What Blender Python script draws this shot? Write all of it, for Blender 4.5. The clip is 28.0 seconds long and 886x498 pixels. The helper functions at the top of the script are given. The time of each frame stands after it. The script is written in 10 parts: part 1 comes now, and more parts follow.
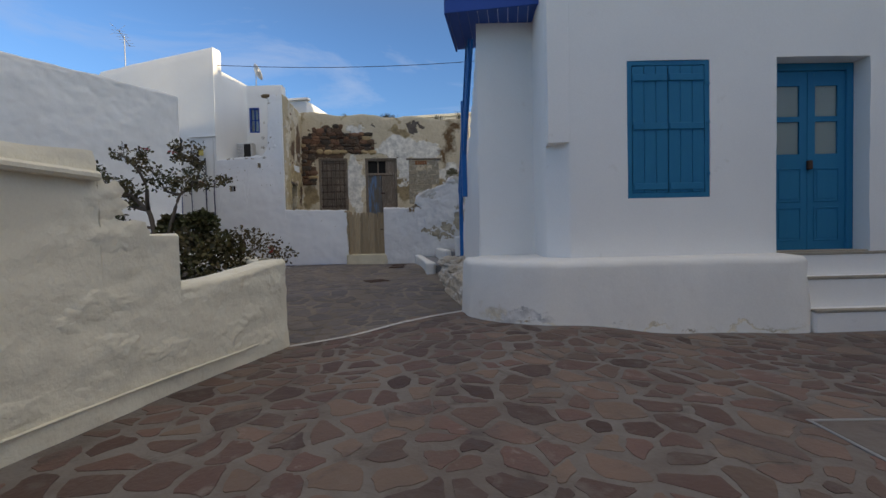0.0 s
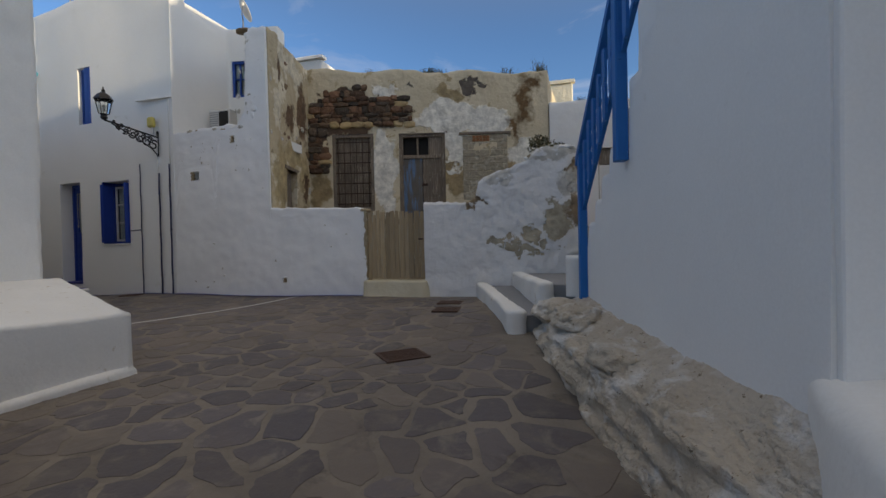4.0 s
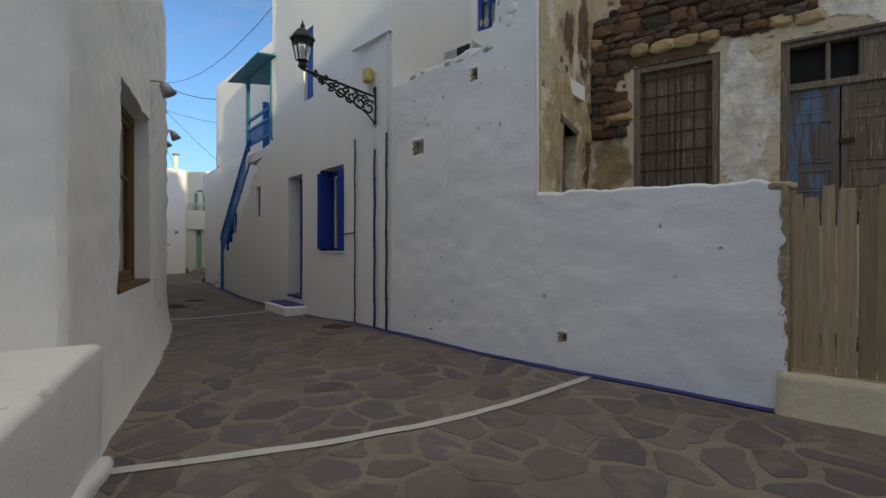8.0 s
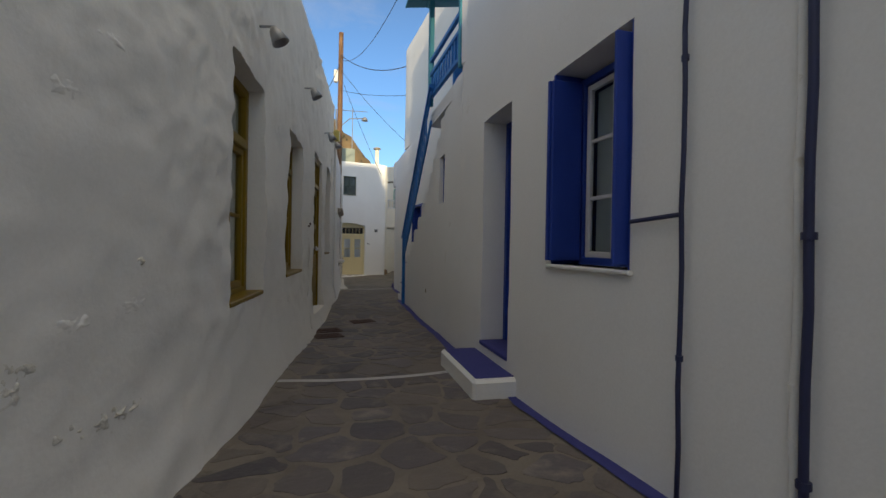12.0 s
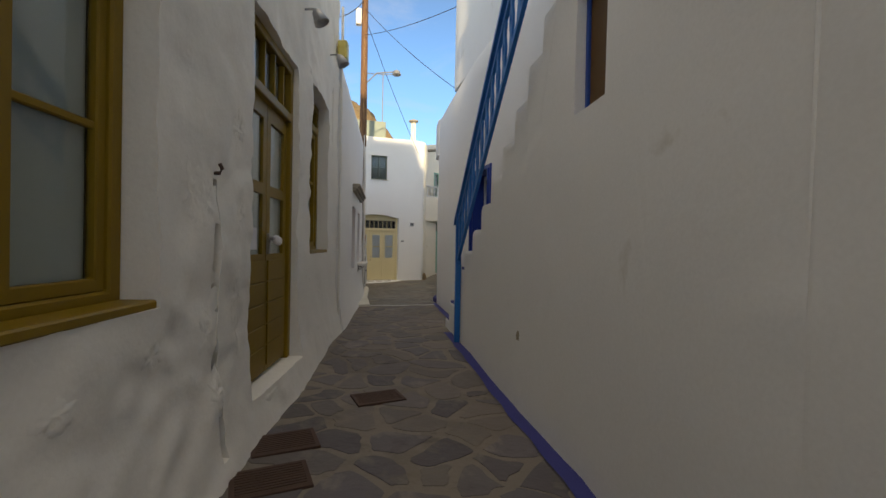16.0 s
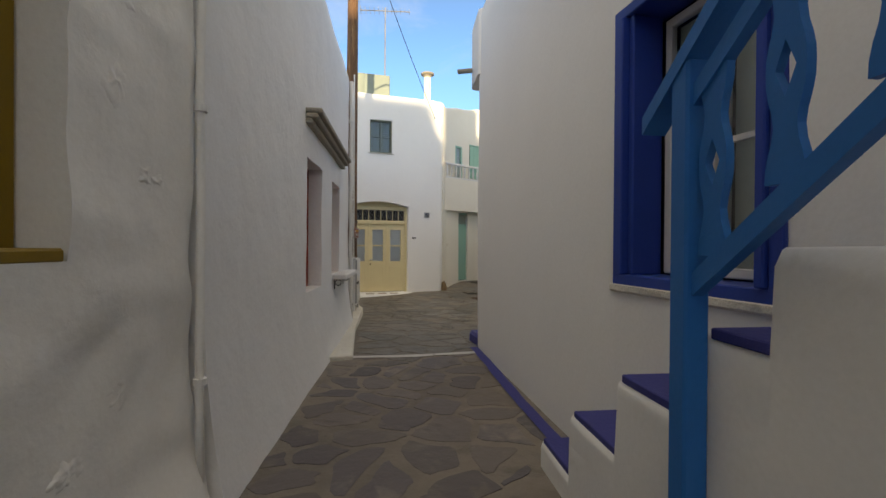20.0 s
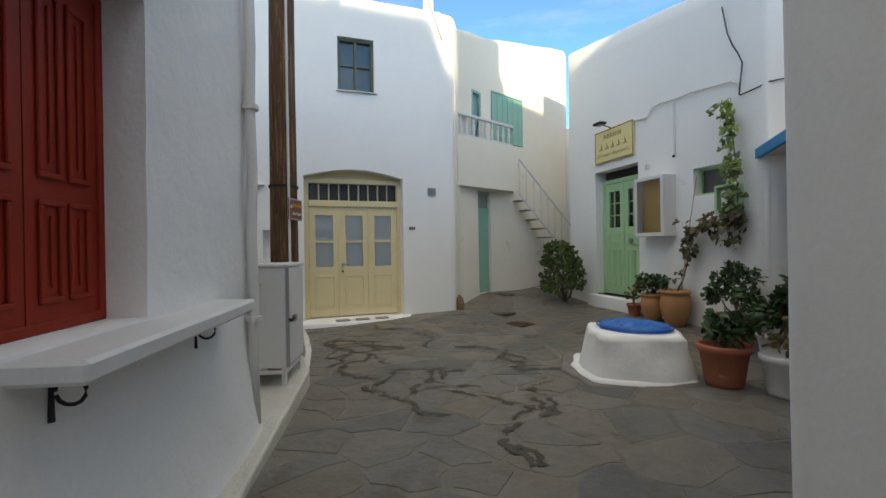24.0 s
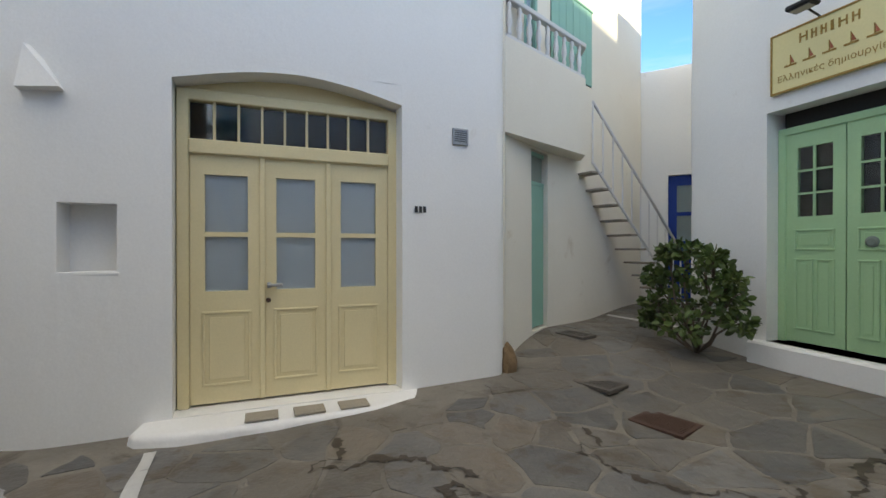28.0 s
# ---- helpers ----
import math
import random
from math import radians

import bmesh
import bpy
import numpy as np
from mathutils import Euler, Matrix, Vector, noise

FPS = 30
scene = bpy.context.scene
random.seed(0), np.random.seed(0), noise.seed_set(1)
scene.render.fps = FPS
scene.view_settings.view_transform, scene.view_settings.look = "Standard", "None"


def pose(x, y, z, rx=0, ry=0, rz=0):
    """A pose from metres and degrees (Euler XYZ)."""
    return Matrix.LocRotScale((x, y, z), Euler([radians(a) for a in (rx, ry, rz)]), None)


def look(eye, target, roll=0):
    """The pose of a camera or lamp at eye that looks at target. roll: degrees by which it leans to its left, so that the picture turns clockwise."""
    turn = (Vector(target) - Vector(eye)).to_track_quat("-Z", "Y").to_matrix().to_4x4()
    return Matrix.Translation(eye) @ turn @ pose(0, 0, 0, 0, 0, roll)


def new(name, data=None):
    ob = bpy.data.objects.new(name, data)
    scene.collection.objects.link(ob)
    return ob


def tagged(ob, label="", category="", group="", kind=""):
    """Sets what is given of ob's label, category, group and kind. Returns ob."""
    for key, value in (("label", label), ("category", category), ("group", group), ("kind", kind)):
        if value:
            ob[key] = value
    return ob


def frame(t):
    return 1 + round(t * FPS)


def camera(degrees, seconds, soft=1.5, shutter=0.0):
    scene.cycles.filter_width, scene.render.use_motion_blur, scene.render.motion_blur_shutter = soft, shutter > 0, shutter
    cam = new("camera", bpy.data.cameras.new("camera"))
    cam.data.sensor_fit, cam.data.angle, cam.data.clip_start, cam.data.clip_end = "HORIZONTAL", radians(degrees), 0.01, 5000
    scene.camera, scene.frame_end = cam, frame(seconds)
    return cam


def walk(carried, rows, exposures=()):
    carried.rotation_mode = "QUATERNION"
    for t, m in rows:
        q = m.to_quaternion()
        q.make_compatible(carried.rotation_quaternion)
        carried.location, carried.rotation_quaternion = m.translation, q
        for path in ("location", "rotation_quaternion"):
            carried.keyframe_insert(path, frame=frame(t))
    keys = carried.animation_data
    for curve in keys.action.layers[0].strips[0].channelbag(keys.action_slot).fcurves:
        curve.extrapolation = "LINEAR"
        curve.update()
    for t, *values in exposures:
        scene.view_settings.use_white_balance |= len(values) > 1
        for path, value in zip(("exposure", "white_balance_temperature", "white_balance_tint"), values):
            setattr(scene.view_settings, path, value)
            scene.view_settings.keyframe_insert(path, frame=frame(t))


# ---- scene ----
cam = camera(90.2, 28.0)
PATH = [
    (0, (1.574, -0.181, 0.884), (1.263, 1.794, 0.822), -1.3),
    (0.5, (1.452, 0.621, 0.922), (1.129, 2.594, 0.86), -1.3),
    (1, (1.25, 1.309, 1.036), (0.901, 3.277, 0.974), -1.4),
    (1.5, (1.084, 2.023, 1.15), (0.732, 3.991, 1.088), -1.2),
    (2, (0.966, 2.745, 1.184), (0.582, 4.707, 1.121), -1.4),
    (2.5, (0.736, 3.551, 1.186), (0.333, 5.509, 1.127), -1.4),
    (4.5, (-0.38, 6.457, 1.057), (-0.958, 8.371, 1.032), -1.3),
    (5, (-0.732, 7.066, 1.081), (-1.391, 8.954, 1.062), -1.3),
    (5.5, (-1.089, 7.658, 1.121), (-1.86, 9.504, 1.104), -1.0),
    (6, (-1.557, 8.171, 1.146), (-2.459, 9.955, 1.135), -0.8),
    (6.5, (-2.052, 8.73, 1.165), (-3.099, 10.434, 1.157), -0.6),
    (7, (-2.502, 9.184, 1.211), (-3.701, 10.785, 1.203), -0.3),
    (7.5, (-3.036, 9.568, 1.268), (-4.322, 11.099, 1.254), -0.2),
    (8, (-3.516, 9.985, 1.274), (-4.918, 11.411, 1.266), 0.1),
    (8.5, (-4.109, 10.368, 1.263), (-5.623, 11.675, 1.259), 0.2),
    (9, (-4.67, 10.71, 1.23), (-6.242, 11.947, 1.229), 0.3),
    (9.5, (-5.256, 11.082, 1.253), (-6.924, 12.187, 1.247), 0.6),
    (10, (-5.842, 11.378, 1.301), (-7.546, 12.425, 1.294), 0.7),
    (10.5, (-6.407, 11.693, 1.322), (-8.175, 12.629, 1.313), 0.9),
    (11, (-6.979, 11.916, 1.323), (-8.794, 12.755, 1.311), 0.9),
    (11.5, (-7.586, 12.175, 1.331), (-9.434, 12.941, 1.32), 0.9),
    (12, (-8.175, 12.36, 1.33), (-10.052, 13.05, 1.318), 1.0),
    (12.5, (-8.786, 12.533, 1.321), (-10.672, 13.198, 1.307), 0.9),
    (14.5, (-11.157, 13.024, 1.255), (-13.081, 13.57, 1.239), 1.6),
    (15, (-11.766, 13.166, 1.239), (-13.691, 13.708, 1.225), 1.4),
    (15.5, (-12.431, 13.319, 1.211), (-14.359, 13.851, 1.199), 1.3),
    (16, (-13.026, 13.42, 1.215), (-14.955, 13.95, 1.202), 1.0),
    (16.5, (-13.65, 13.562, 1.22), (-15.582, 14.081, 1.206), 1.1),
    (17, (-14.242, 13.653, 1.188), (-16.178, 14.156, 1.175), 1.0),
    (17.5, (-14.875, 13.775, 1.185), (-16.811, 14.28, 1.172), 0.9),
    (18, (-15.455, 13.889, 1.166), (-17.394, 14.38, 1.154), 0.7),
    (18.5, (-16.077, 13.987, 1.125), (-18.016, 14.477, 1.114), 0.7),
    (19, (-16.641, 14.087, 1.142), (-18.582, 14.57, 1.131), 0.6),
    (19.5, (-17.278, 14.163, 1.156), (-19.22, 14.645, 1.145), 0.4),
    (20, (-17.866, 14.278, 1.154), (-19.808, 14.758, 1.141), 0.4),
    (20.5, (-18.481, 14.391, 1.14), (-20.425, 14.861, 1.125), 0.4),
    (21, (-19.063, 14.498, 1.108), (-21.007, 14.966, 1.096), 0.2),
    (21.5, (-19.696, 14.639, 1.093), (-21.642, 15.102, 1.08), 0.0),
    (23.5, (-22.081, 14.877, 1.024), (-24.015, 15.385, 1.016), -0.9),
    (24, (-22.647, 15.031, 1.028), (-24.581, 15.54, 1.02), -0.8),
    (24.5, (-23.27, 15.164, 1.009), (-25.199, 15.694, 1.008), -0.8),
    (25, (-23.822, 15.284, 1.008), (-25.735, 15.868, 1.008), -0.7),
    (25.5, (-24.373, 15.338, 0.998), (-26.275, 15.955, 0.999), -0.6),
    (26, (-24.91, 15.368, 0.965), (-26.796, 16.033, 0.974), -0.6),
    (26.5, (-25.457, 15.409, 0.981), (-27.34, 16.084, 0.988), -0.5),
    (27, (-25.937, 15.429, 0.994), (-27.817, 16.109, 1.003), -0.5),
    (27.5, (-26.445, 15.521, 1.034), (-28.327, 16.198, 1.036), -0.3),
    (28, (-26.903, 15.584, 1.053), (-28.811, 16.182, 1.044), 0.0),
]
# stops, kelvin and tint of the clip's own camera
EXPOSURES = [(0, 0.44, 6950, 11), (5, 0.27, 7300, 10), (8, 0.40, 7400, 8), (12, 0.46, 7400, 8), (15, 0.84, 8150, 9), (18, 0.93, 8050, 8), (19, 1.14, 8000, 8), (20, 1.12, 8150, 9), (21, 1.12, 7400, 8), (25, 1.29, 6900, 4), (28, 1.42, 6750, 6)]
walk(cam, [(t, look(eye, target, roll)) for t, eye, target, roll in PATH], EXPOSURES)

# ---- light ----
SUN_FROM = Vector((0.97, -0.17, 0.150)).normalized()
sun = new("sun", bpy.data.lights.new("sun", "SUN"))
sun.data.energy, sun.data.angle, sun.data.color = 3.6, radians(0.6), (1.0, 0.86, 0.62)
sun.matrix_world = look((20, -25, 30), Vector((20, -25, 30)) - SUN_FROM)
world = bpy.data.worlds.new("sky")
scene.world = world
world.use_nodes = True
wn, wl = world.node_tree.nodes, world.node_tree.links
wbg = wn["Background"]
wbg.inputs["Strength"].default_value = 0.11
sky = wn.new("ShaderNodeTexSky")
sky.sky_type, sky.sun_disc = "NISHITA", False
sky.sun_elevation = math.asin(SUN_FROM.z)
sky.sun_rotation = math.atan2(SUN_FROM.x, SUN_FROM.y)
sky.air_density, sky.dust_density, sky.ozone_density = 1.0, 0.7, 3.5
# thin evening clouds, laid over the sky by direction
wtc = wn.new("ShaderNodeTexCoord")
wmap = wn.new("ShaderNodeMapping")
wmap.inputs["Scale"].default_value = (1.0, 1.6, 4.5)
wno = wn.new("ShaderNodeTexNoise")
wno.inputs["Scale"].default_value, wno.inputs["Detail"].default_value, wno.inputs["Roughness"].default_value = 1.7, 7.0, 0.62
wno.inputs["Distortion"].default_value = 0.6
wra = wn.new("ShaderNodeValToRGB")
wra.color_ramp.elements[0].position, wra.color_ramp.elements[1].position = 0.49, 1.05
wmx = wn.new("ShaderNodeMix")
wmx.data_type = "RGBA"
wmx.inputs["B"].default_value = (6.9, 7.0, 7.3, 1)
wl.new(wtc.outputs["Generated"], wmap.inputs["Vector"])
wl.new(wmap.outputs["Vector"], wno.inputs["Vector"])
wl.new(wno.outputs["Fac"], wra.inputs["Fac"])
# the veil thickens overhead, out of view, added to lift the fill light
wsep = wn.new("ShaderNodeSeparateXYZ")
wup = wn.new("ShaderNodeMapRange")
wup.interpolation_type = "SMOOTHSTEP"
wup.inputs["From Min"].default_value, wup.inputs["From Max"].default_value, wup.inputs["To Max"].default_value = 0.38, 0.95, 0.52
wadd = wn.new("ShaderNodeMath")
wadd.operation, wadd.use_clamp = "ADD", True
wl.new(wtc.outputs["Generated"], wsep.inputs["Vector"])
wl.new(wsep.outputs["Z"], wup.inputs["Value"])
wl.new(wup.outputs["Result"], wadd.inputs[0])
wl.new(wra.outputs["Color"], wadd.inputs[1])
wl.new(wadd.outputs["Value"], wmx.inputs["Factor"])
# clear evening blue low over the roofs
wlow = wn.new("ShaderNodeMapRange")
wlow.interpolation_type = "SMOOTHSTEP"
wlow.inputs["From Min"].default_value, wlow.inputs["From Max"].default_value = 0.75, 0.35
wblue = wn.new("ShaderNodeMix")
wblue.data_type, wblue.blend_type = "RGBA", "MULTIPLY"
wblue.inputs["B"].default_value = (1.45, 1.6, 1.9, 1)
wl.new(wsep.outputs["Z"], wlow.inputs["Value"])
wl.new(wlow.outputs["Result"], wblue.inputs["Factor"])
wl.new(sky.outputs["Color"], wblue.inputs["A"])
wl.new(wblue.outputs["Result"], wmx.inputs["A"])
# the thin cloud is warmer and brighter towards the low sun, cooler away from it
wdot = wn.new("ShaderNodeVectorMath")
wdot.operation = "DOT_PRODUCT"
wdot.inputs[1].default_value = tuple(SUN_FROM)
wside = wn.new("ShaderNodeMapRange")
wside.interpolation_type = "SMOOTHSTEP"
wside.inputs["From Min"].default_value, wside.inputs["From Max"].default_value = -0.8, 0.8
wcl = wn.new("ShaderNodeMix")
wcl.data_type = "RGBA"
wcl.inputs["A"].default_value, wcl.inputs["B"].default_value = (3.0, 3.6, 4.9, 1), (14.0, 12.6, 10.6, 1)
wl.new(wtc.outputs["Generated"], wdot.inputs[0])
wl.new(wdot.outputs["Value"], wside.inputs["Value"])
wl.new(wside.outputs["Result"], wcl.inputs["Factor"])
wl.new(wcl.outputs["Result"], wmx.inputs["B"])
wl.new(wmx.outputs["Result"], wbg.inputs["Color"])


# ---- materials ----
def material(name, base, rough=0.8, second=None, scale=3.0, fine=40.0, bump=0.2, mix=0.5, metal=0.0, spots=None, vary=0.0, island=False,
             spot_scale=2.0, spot_at=(0.6, 0.68), lump=0.0, lump_scale=4.0, stretch=(1, 1, 1), gloss=None, tint=None, smear=None, plane=None, zones=(), pits=None):
    """A two-scale procedural surface: base and second colour by soft noise, fine grain in the relief, and spots (stains, wear) with edges."""
    m = bpy.data.materials.new(name)
    m.use_nodes = True
    n, l = m.node_tree.nodes, m.node_tree.links
    b = n["Principled BSDF"]
    b.inputs["Roughness"].default_value, b.inputs["Metallic"].default_value = rough, metal
    if gloss is not None:
        b.inputs["Specular IOR Level"].default_value = gloss
    co = n.new("ShaderNodeTexCoord")
    mp = n.new("ShaderNodeMapping")
    mp.inputs["Scale"].default_value = stretch
    geo = n.new("ShaderNodeNewGeometry")
    l.new(geo.outputs["Position"] if stretch == (1, 1, 1) else co.outputs["Object"], mp.inputs["Vector"])

    def noise_of(s, detail, rough_=0.55, dist=0.0):
        t = n.new("ShaderNodeTexNoise")
        t.inputs["Scale"].default_value, t.inputs["Detail"].default_value = s, detail
        t.inputs["Roughness"].default_value, t.inputs["Distortion"].default_value = rough_, dist
        l.new(mp.outputs["Vector"], t.inputs["Vector"])
        return t.outputs["Fac"]

    def blend(fac, a, c, kind="MIX"):
        x = n.new("ShaderNodeMix")
        x.data_type, x.blend_type = "RGBA", kind
        for sock, v in (("Factor", fac), ("A", a), ("B", c)):
            if isinstance(v, (tuple, list)):
                x.inputs[sock].default_value = (*v, 1) if len(v) == 3 else v
            elif isinstance(v, (int, float)):
                x.inputs[sock].default_value = v
            else:
                l.new(v, x.inputs[sock])
        return x.outputs["Result"]

    def ramp(fac, p0, p1):
        r = n.new("ShaderNodeMapRange")
        r.inputs["From Min"].default_value, r.inputs["From Max"].default_value = p0, p1
        l.new(fac, r.inputs["Value"])
        return r.outputs["Result"]

    second = second or tuple(c * 0.8 for c in base)
    col = blend(ramp(noise_of(scale, 5), 0.5 - 0.25 / max(mix, 0.05), 0.5 + 0.25 / max(mix, 0.05)), base, second)
    grain = noise_of(fine, 3, 0.6)
    col = blend(0.18, col, blend(grain, tuple(c * 0.6 for c in base), tuple(min(1, c * 1.35) for c in base)))
    if spots:
        col = blend(ramp(noise_of(spot_scale, 8, 0.62, 0.4), *spot_at), col, spots)
    if vary:
        if island:
            rnd = geo.outputs["Random Per Island"]
        else:
            rnd = n.new("ShaderNodeObjectInfo").outputs["Random"]
        hsv = n.new("ShaderNodeHueSaturation")
        l.new(ramp(rnd, 0, 1), hsv.inputs["Value"])
        mr = hsv.inputs["Value"].links[0].from_node
        mr.inputs["To Min"].default_value, mr.inputs["To Max"].default_value = 1 - vary, 1 + vary
        l.new(col, hsv.inputs["Color"])
        col = hsv.outputs["Color"]
        if tint:
            wn2 = n.new("ShaderNodeTexWhiteNoise")
            wn2.noise_dimensions = "1D"
            l.new(rnd, wn2.inputs["W"])
            col = blend(ramp(wn2.outputs["Value"], 0.45, 1.25), col, tint)
    for tone, at, s_, most in smear or ():
        f = ramp(noise_of(s_, 9, 0.66, 0.5), *at)
        n_ = n.new("ShaderNodeMath")
        n_.operation = "MULTIPLY"
        n_.inputs[1].default_value = most
        l.new(f, n_.inputs[0])
        col = blend(n_.outputs["Value"], col, tone)
    steps = []
    if zones:
        # coatings of their own outline on a wall: shares of plan distance from a point, and height
        (ax, ay), (dx, dy) = plane
        along = n.new("ShaderNodeVectorMath")
        along.operation = "DOT_PRODUCT"
        along.inputs[1].default_value = (dx, dy, 0)
        l.new(geo.outputs["Position"], along.inputs[0])
        off = n.new("ShaderNodeMath")
        off.operation = "SUBTRACT"
        off.inputs[1].default_value = ax * dx + ay * dy
        l.new(along.outputs["Value"], off.inputs[0])
        sep = n.new("ShaderNodeSeparateXYZ")
        l.new(geo.outputs["Position"], sep.inputs["Vector"])
        comb = n.new("ShaderNodeCombineXYZ")
        l.new(off.outputs["Value"], comb.inputs["X"])
        l.new(sep.outputs["Z"], comb.inputs["Y"])
        where = comb.outputs["Vector"]
        for s_, amt in ((1.7, 0.55), (7.0, 0.17)):
            t_ = n.new("ShaderNodeTexNoise")
            t_.inputs["Scale"].default_value, t_.inputs["Detail"].default_value, t_.inputs["Roughness"].default_value = s_, 6, 0.62
            l.new(comb.outputs["Vector"], t_.inputs["Vector"])
            shift = n.new("ShaderNodeVectorMath")
            shift.operation = "MULTIPLY_ADD"
            shift.inputs[1].default_value, shift.inputs[2].default_value = (amt * 2, amt * 2, 0), (-amt, -amt, 0)
            l.new(t_.outputs["Color"], shift.inputs[0])
            add = n.new("ShaderNodeVectorMath")
            add.operation = "ADD"
            l.new(where, add.inputs[0])
            l.new(shift.outputs["Vector"], add.inputs[1])
            where = add.outputs["Vector"]
        for tone, edge_, lift_, ovals in zones:
            near = None
            for cx, cz, rx, rz in ovals:
                sub_ = n.new("ShaderNodeVectorMath")
                sub_.operation = "SUBTRACT"
                sub_.inputs[1].default_value = (cx, cz, 0)
                l.new(where, sub_.inputs[0])
                mul = n.new("ShaderNodeVectorMath")
                mul.operation = "MULTIPLY"
                mul.inputs[1].default_value = (1 / rx, 1 / rz, 0)
                l.new(sub_.outputs["Vector"], mul.inputs[0])
                size = n.new("ShaderNodeVectorMath")
                size.operation = "LENGTH"
                l.new(mul.outputs["Vector"], size.inputs[0])
                if near is None:
                    near = size.outputs["Value"]
                else:
                    least = n.new("ShaderNodeMath")
                    least.operation = "MINIMUM"
                    l.new(near, least.inputs[0])
                    l.new(size.outputs["Value"], least.inputs[1])
                    near = least.outputs["Value"]
            mask = ramp(near, 1.0, 1.0 - edge_)
            mottled = blend(ramp(noise_of(5.0, 7, 0.65), 0.36, 0.64), tuple(c * 0.68 for c in tone), tuple(min(0.9, c * 1.12) for c in tone))
            col = blend(mask, col, mottled)
            steps.append((mask, lift_))
    if pits:
        col = blend(ramp(noise_of(pits[0], 4, 0.7), pits[1], pits[1] + 0.03), col, pits[2])
    l.new(col, b.inputs["Base Color"])
    if bump or lump:
        bp = n.new("ShaderNodeBump")
        bp.inputs["Strength"].default_value, bp.inputs["Distance"].default_value = bump, 0.01
        l.new(grain, bp.inputs["Height"])
        if lump:
            bp2 = n.new("ShaderNodeBump")
            bp2.inputs["Strength"].default_value, bp2.inputs["Distance"].default_value = lump, 0.06
            l.new(noise_of(lump_scale, 6, 0.55), bp2.inputs["Height"])
            l.new(bp2.outputs["Normal"], bp.inputs["Normal"])
            last = bp2
            for mask, lift_ in steps:
                if lift_:
                    bp3 = n.new("ShaderNodeBump")
                    bp3.inputs["Strength"].default_value, bp3.inputs["Distance"].default_value = 0.8, abs(lift_)
                    bp3.invert = lift_ < 0
                    l.new(mask, bp3.inputs["Height"])
                    l.new(bp3.outputs["Normal"], last.inputs["Normal"])
                    last = bp3
        l.new(bp.outputs["Normal"], b.inputs["Normal"])
    return m


def glass(name, tint=(0.9, 0.95, 0.95), rough=0.05):
    m = bpy.data.materials.new(name)
    m.use_nodes = True
    b = m.node_tree.nodes["Principled BSDF"]
    b.inputs["Base Color"].default_value = (*tint, 1)
    b.inputs["Transmission Weight"].default_value, b.inputs["Roughness"].default_value, b.inputs["IOR"].default_value = 1.0, rough, 1.45
    return m


M = {}
SMEAR_A = (((0.12, 0.093, 0.078), (0.48, 0.63), 1.3, 0.5), ((0.075, 0.06, 0.055), (0.56, 0.66), 2.7, 0.6))
SMEAR_B = (((0.125, 0.102, 0.085), (0.47, 0.63), 1.1, 0.45), ((0.18, 0.148, 0.11), (0.57, 0.67), 2.3, 0.45), ((0.06, 0.05, 0.048), (0.58, 0.68), 1.9, 0.5))
SMEAR_C = (((0.13, 0.118, 0.10), (0.46, 0.61), 1.2, 0.6), ((0.21, 0.185, 0.15), (0.58, 0.66), 2.6, 0.5), ((0.05, 0.038, 0.028), (0.56, 0.67), 2.6, 0.7))
M["plaster"] = material("limewash", (0.84, 0.83, 0.80), 0.9, (0.76, 0.75, 0.73), 0.9, 55, 0.05, mix=0.65, lump=0.14, lump_scale=2.6, spots=(0.63, 0.60, 0.54), spot_at=(0.66, 0.80), spot_scale=2.0)
M["rough_plaster"] = material("rough_limewash", (0.83, 0.81, 0.76), 0.9, (0.74, 0.72, 0.67), 1.6, 45, 0.15, lump=0.42, lump_scale=5.5, spots=(0.60, 0.56, 0.48), spot_at=(0.68, 0.82), spot_scale=3.0)
M["old_plaster"] = material("thick_old_limewash", (0.79, 0.775, 0.74), 0.92, (0.70, 0.685, 0.65), 1.6, 45, 0.12, mix=0.7, lump=0.35, lump_scale=4.5, spots=(0.54, 0.48, 0.38), spot_at=(0.645, 0.70), spot_scale=5.5)
M["pale_cream"] = material("pale_cream_limewash", (0.80, 0.755, 0.66), 0.9, (0.71, 0.66, 0.565), 1.0, 55, 0.06, mix=0.65, lump=0.18, lump_scale=2.6, spots=(0.60, 0.53, 0.42), spot_at=(0.66, 0.78), spot_scale=2.4)
M["old_lime"] = material("old_limewash", (0.84, 0.83, 0.81), 0.92, (0.75, 0.74, 0.735), 0.9, 45, 0.10, mix=0.75, lump=0.32, lump_scale=3.4, spots=(0.50, 0.46, 0.40), spot_at=(0.735, 0.755), spot_scale=3.4)
M["court_lime"] = material("pitted_limewash", (0.84, 0.83, 0.82), 0.92, (0.76, 0.755, 0.755), 0.9, 45, 0.1, mix=0.75, lump=0.25, lump_scale=3.4, spots=(0.60, 0.57, 0.53), spot_at=(0.70, 0.78), spot_scale=3.4, pits=(9.0, 0.745, (0.42, 0.37, 0.31)))
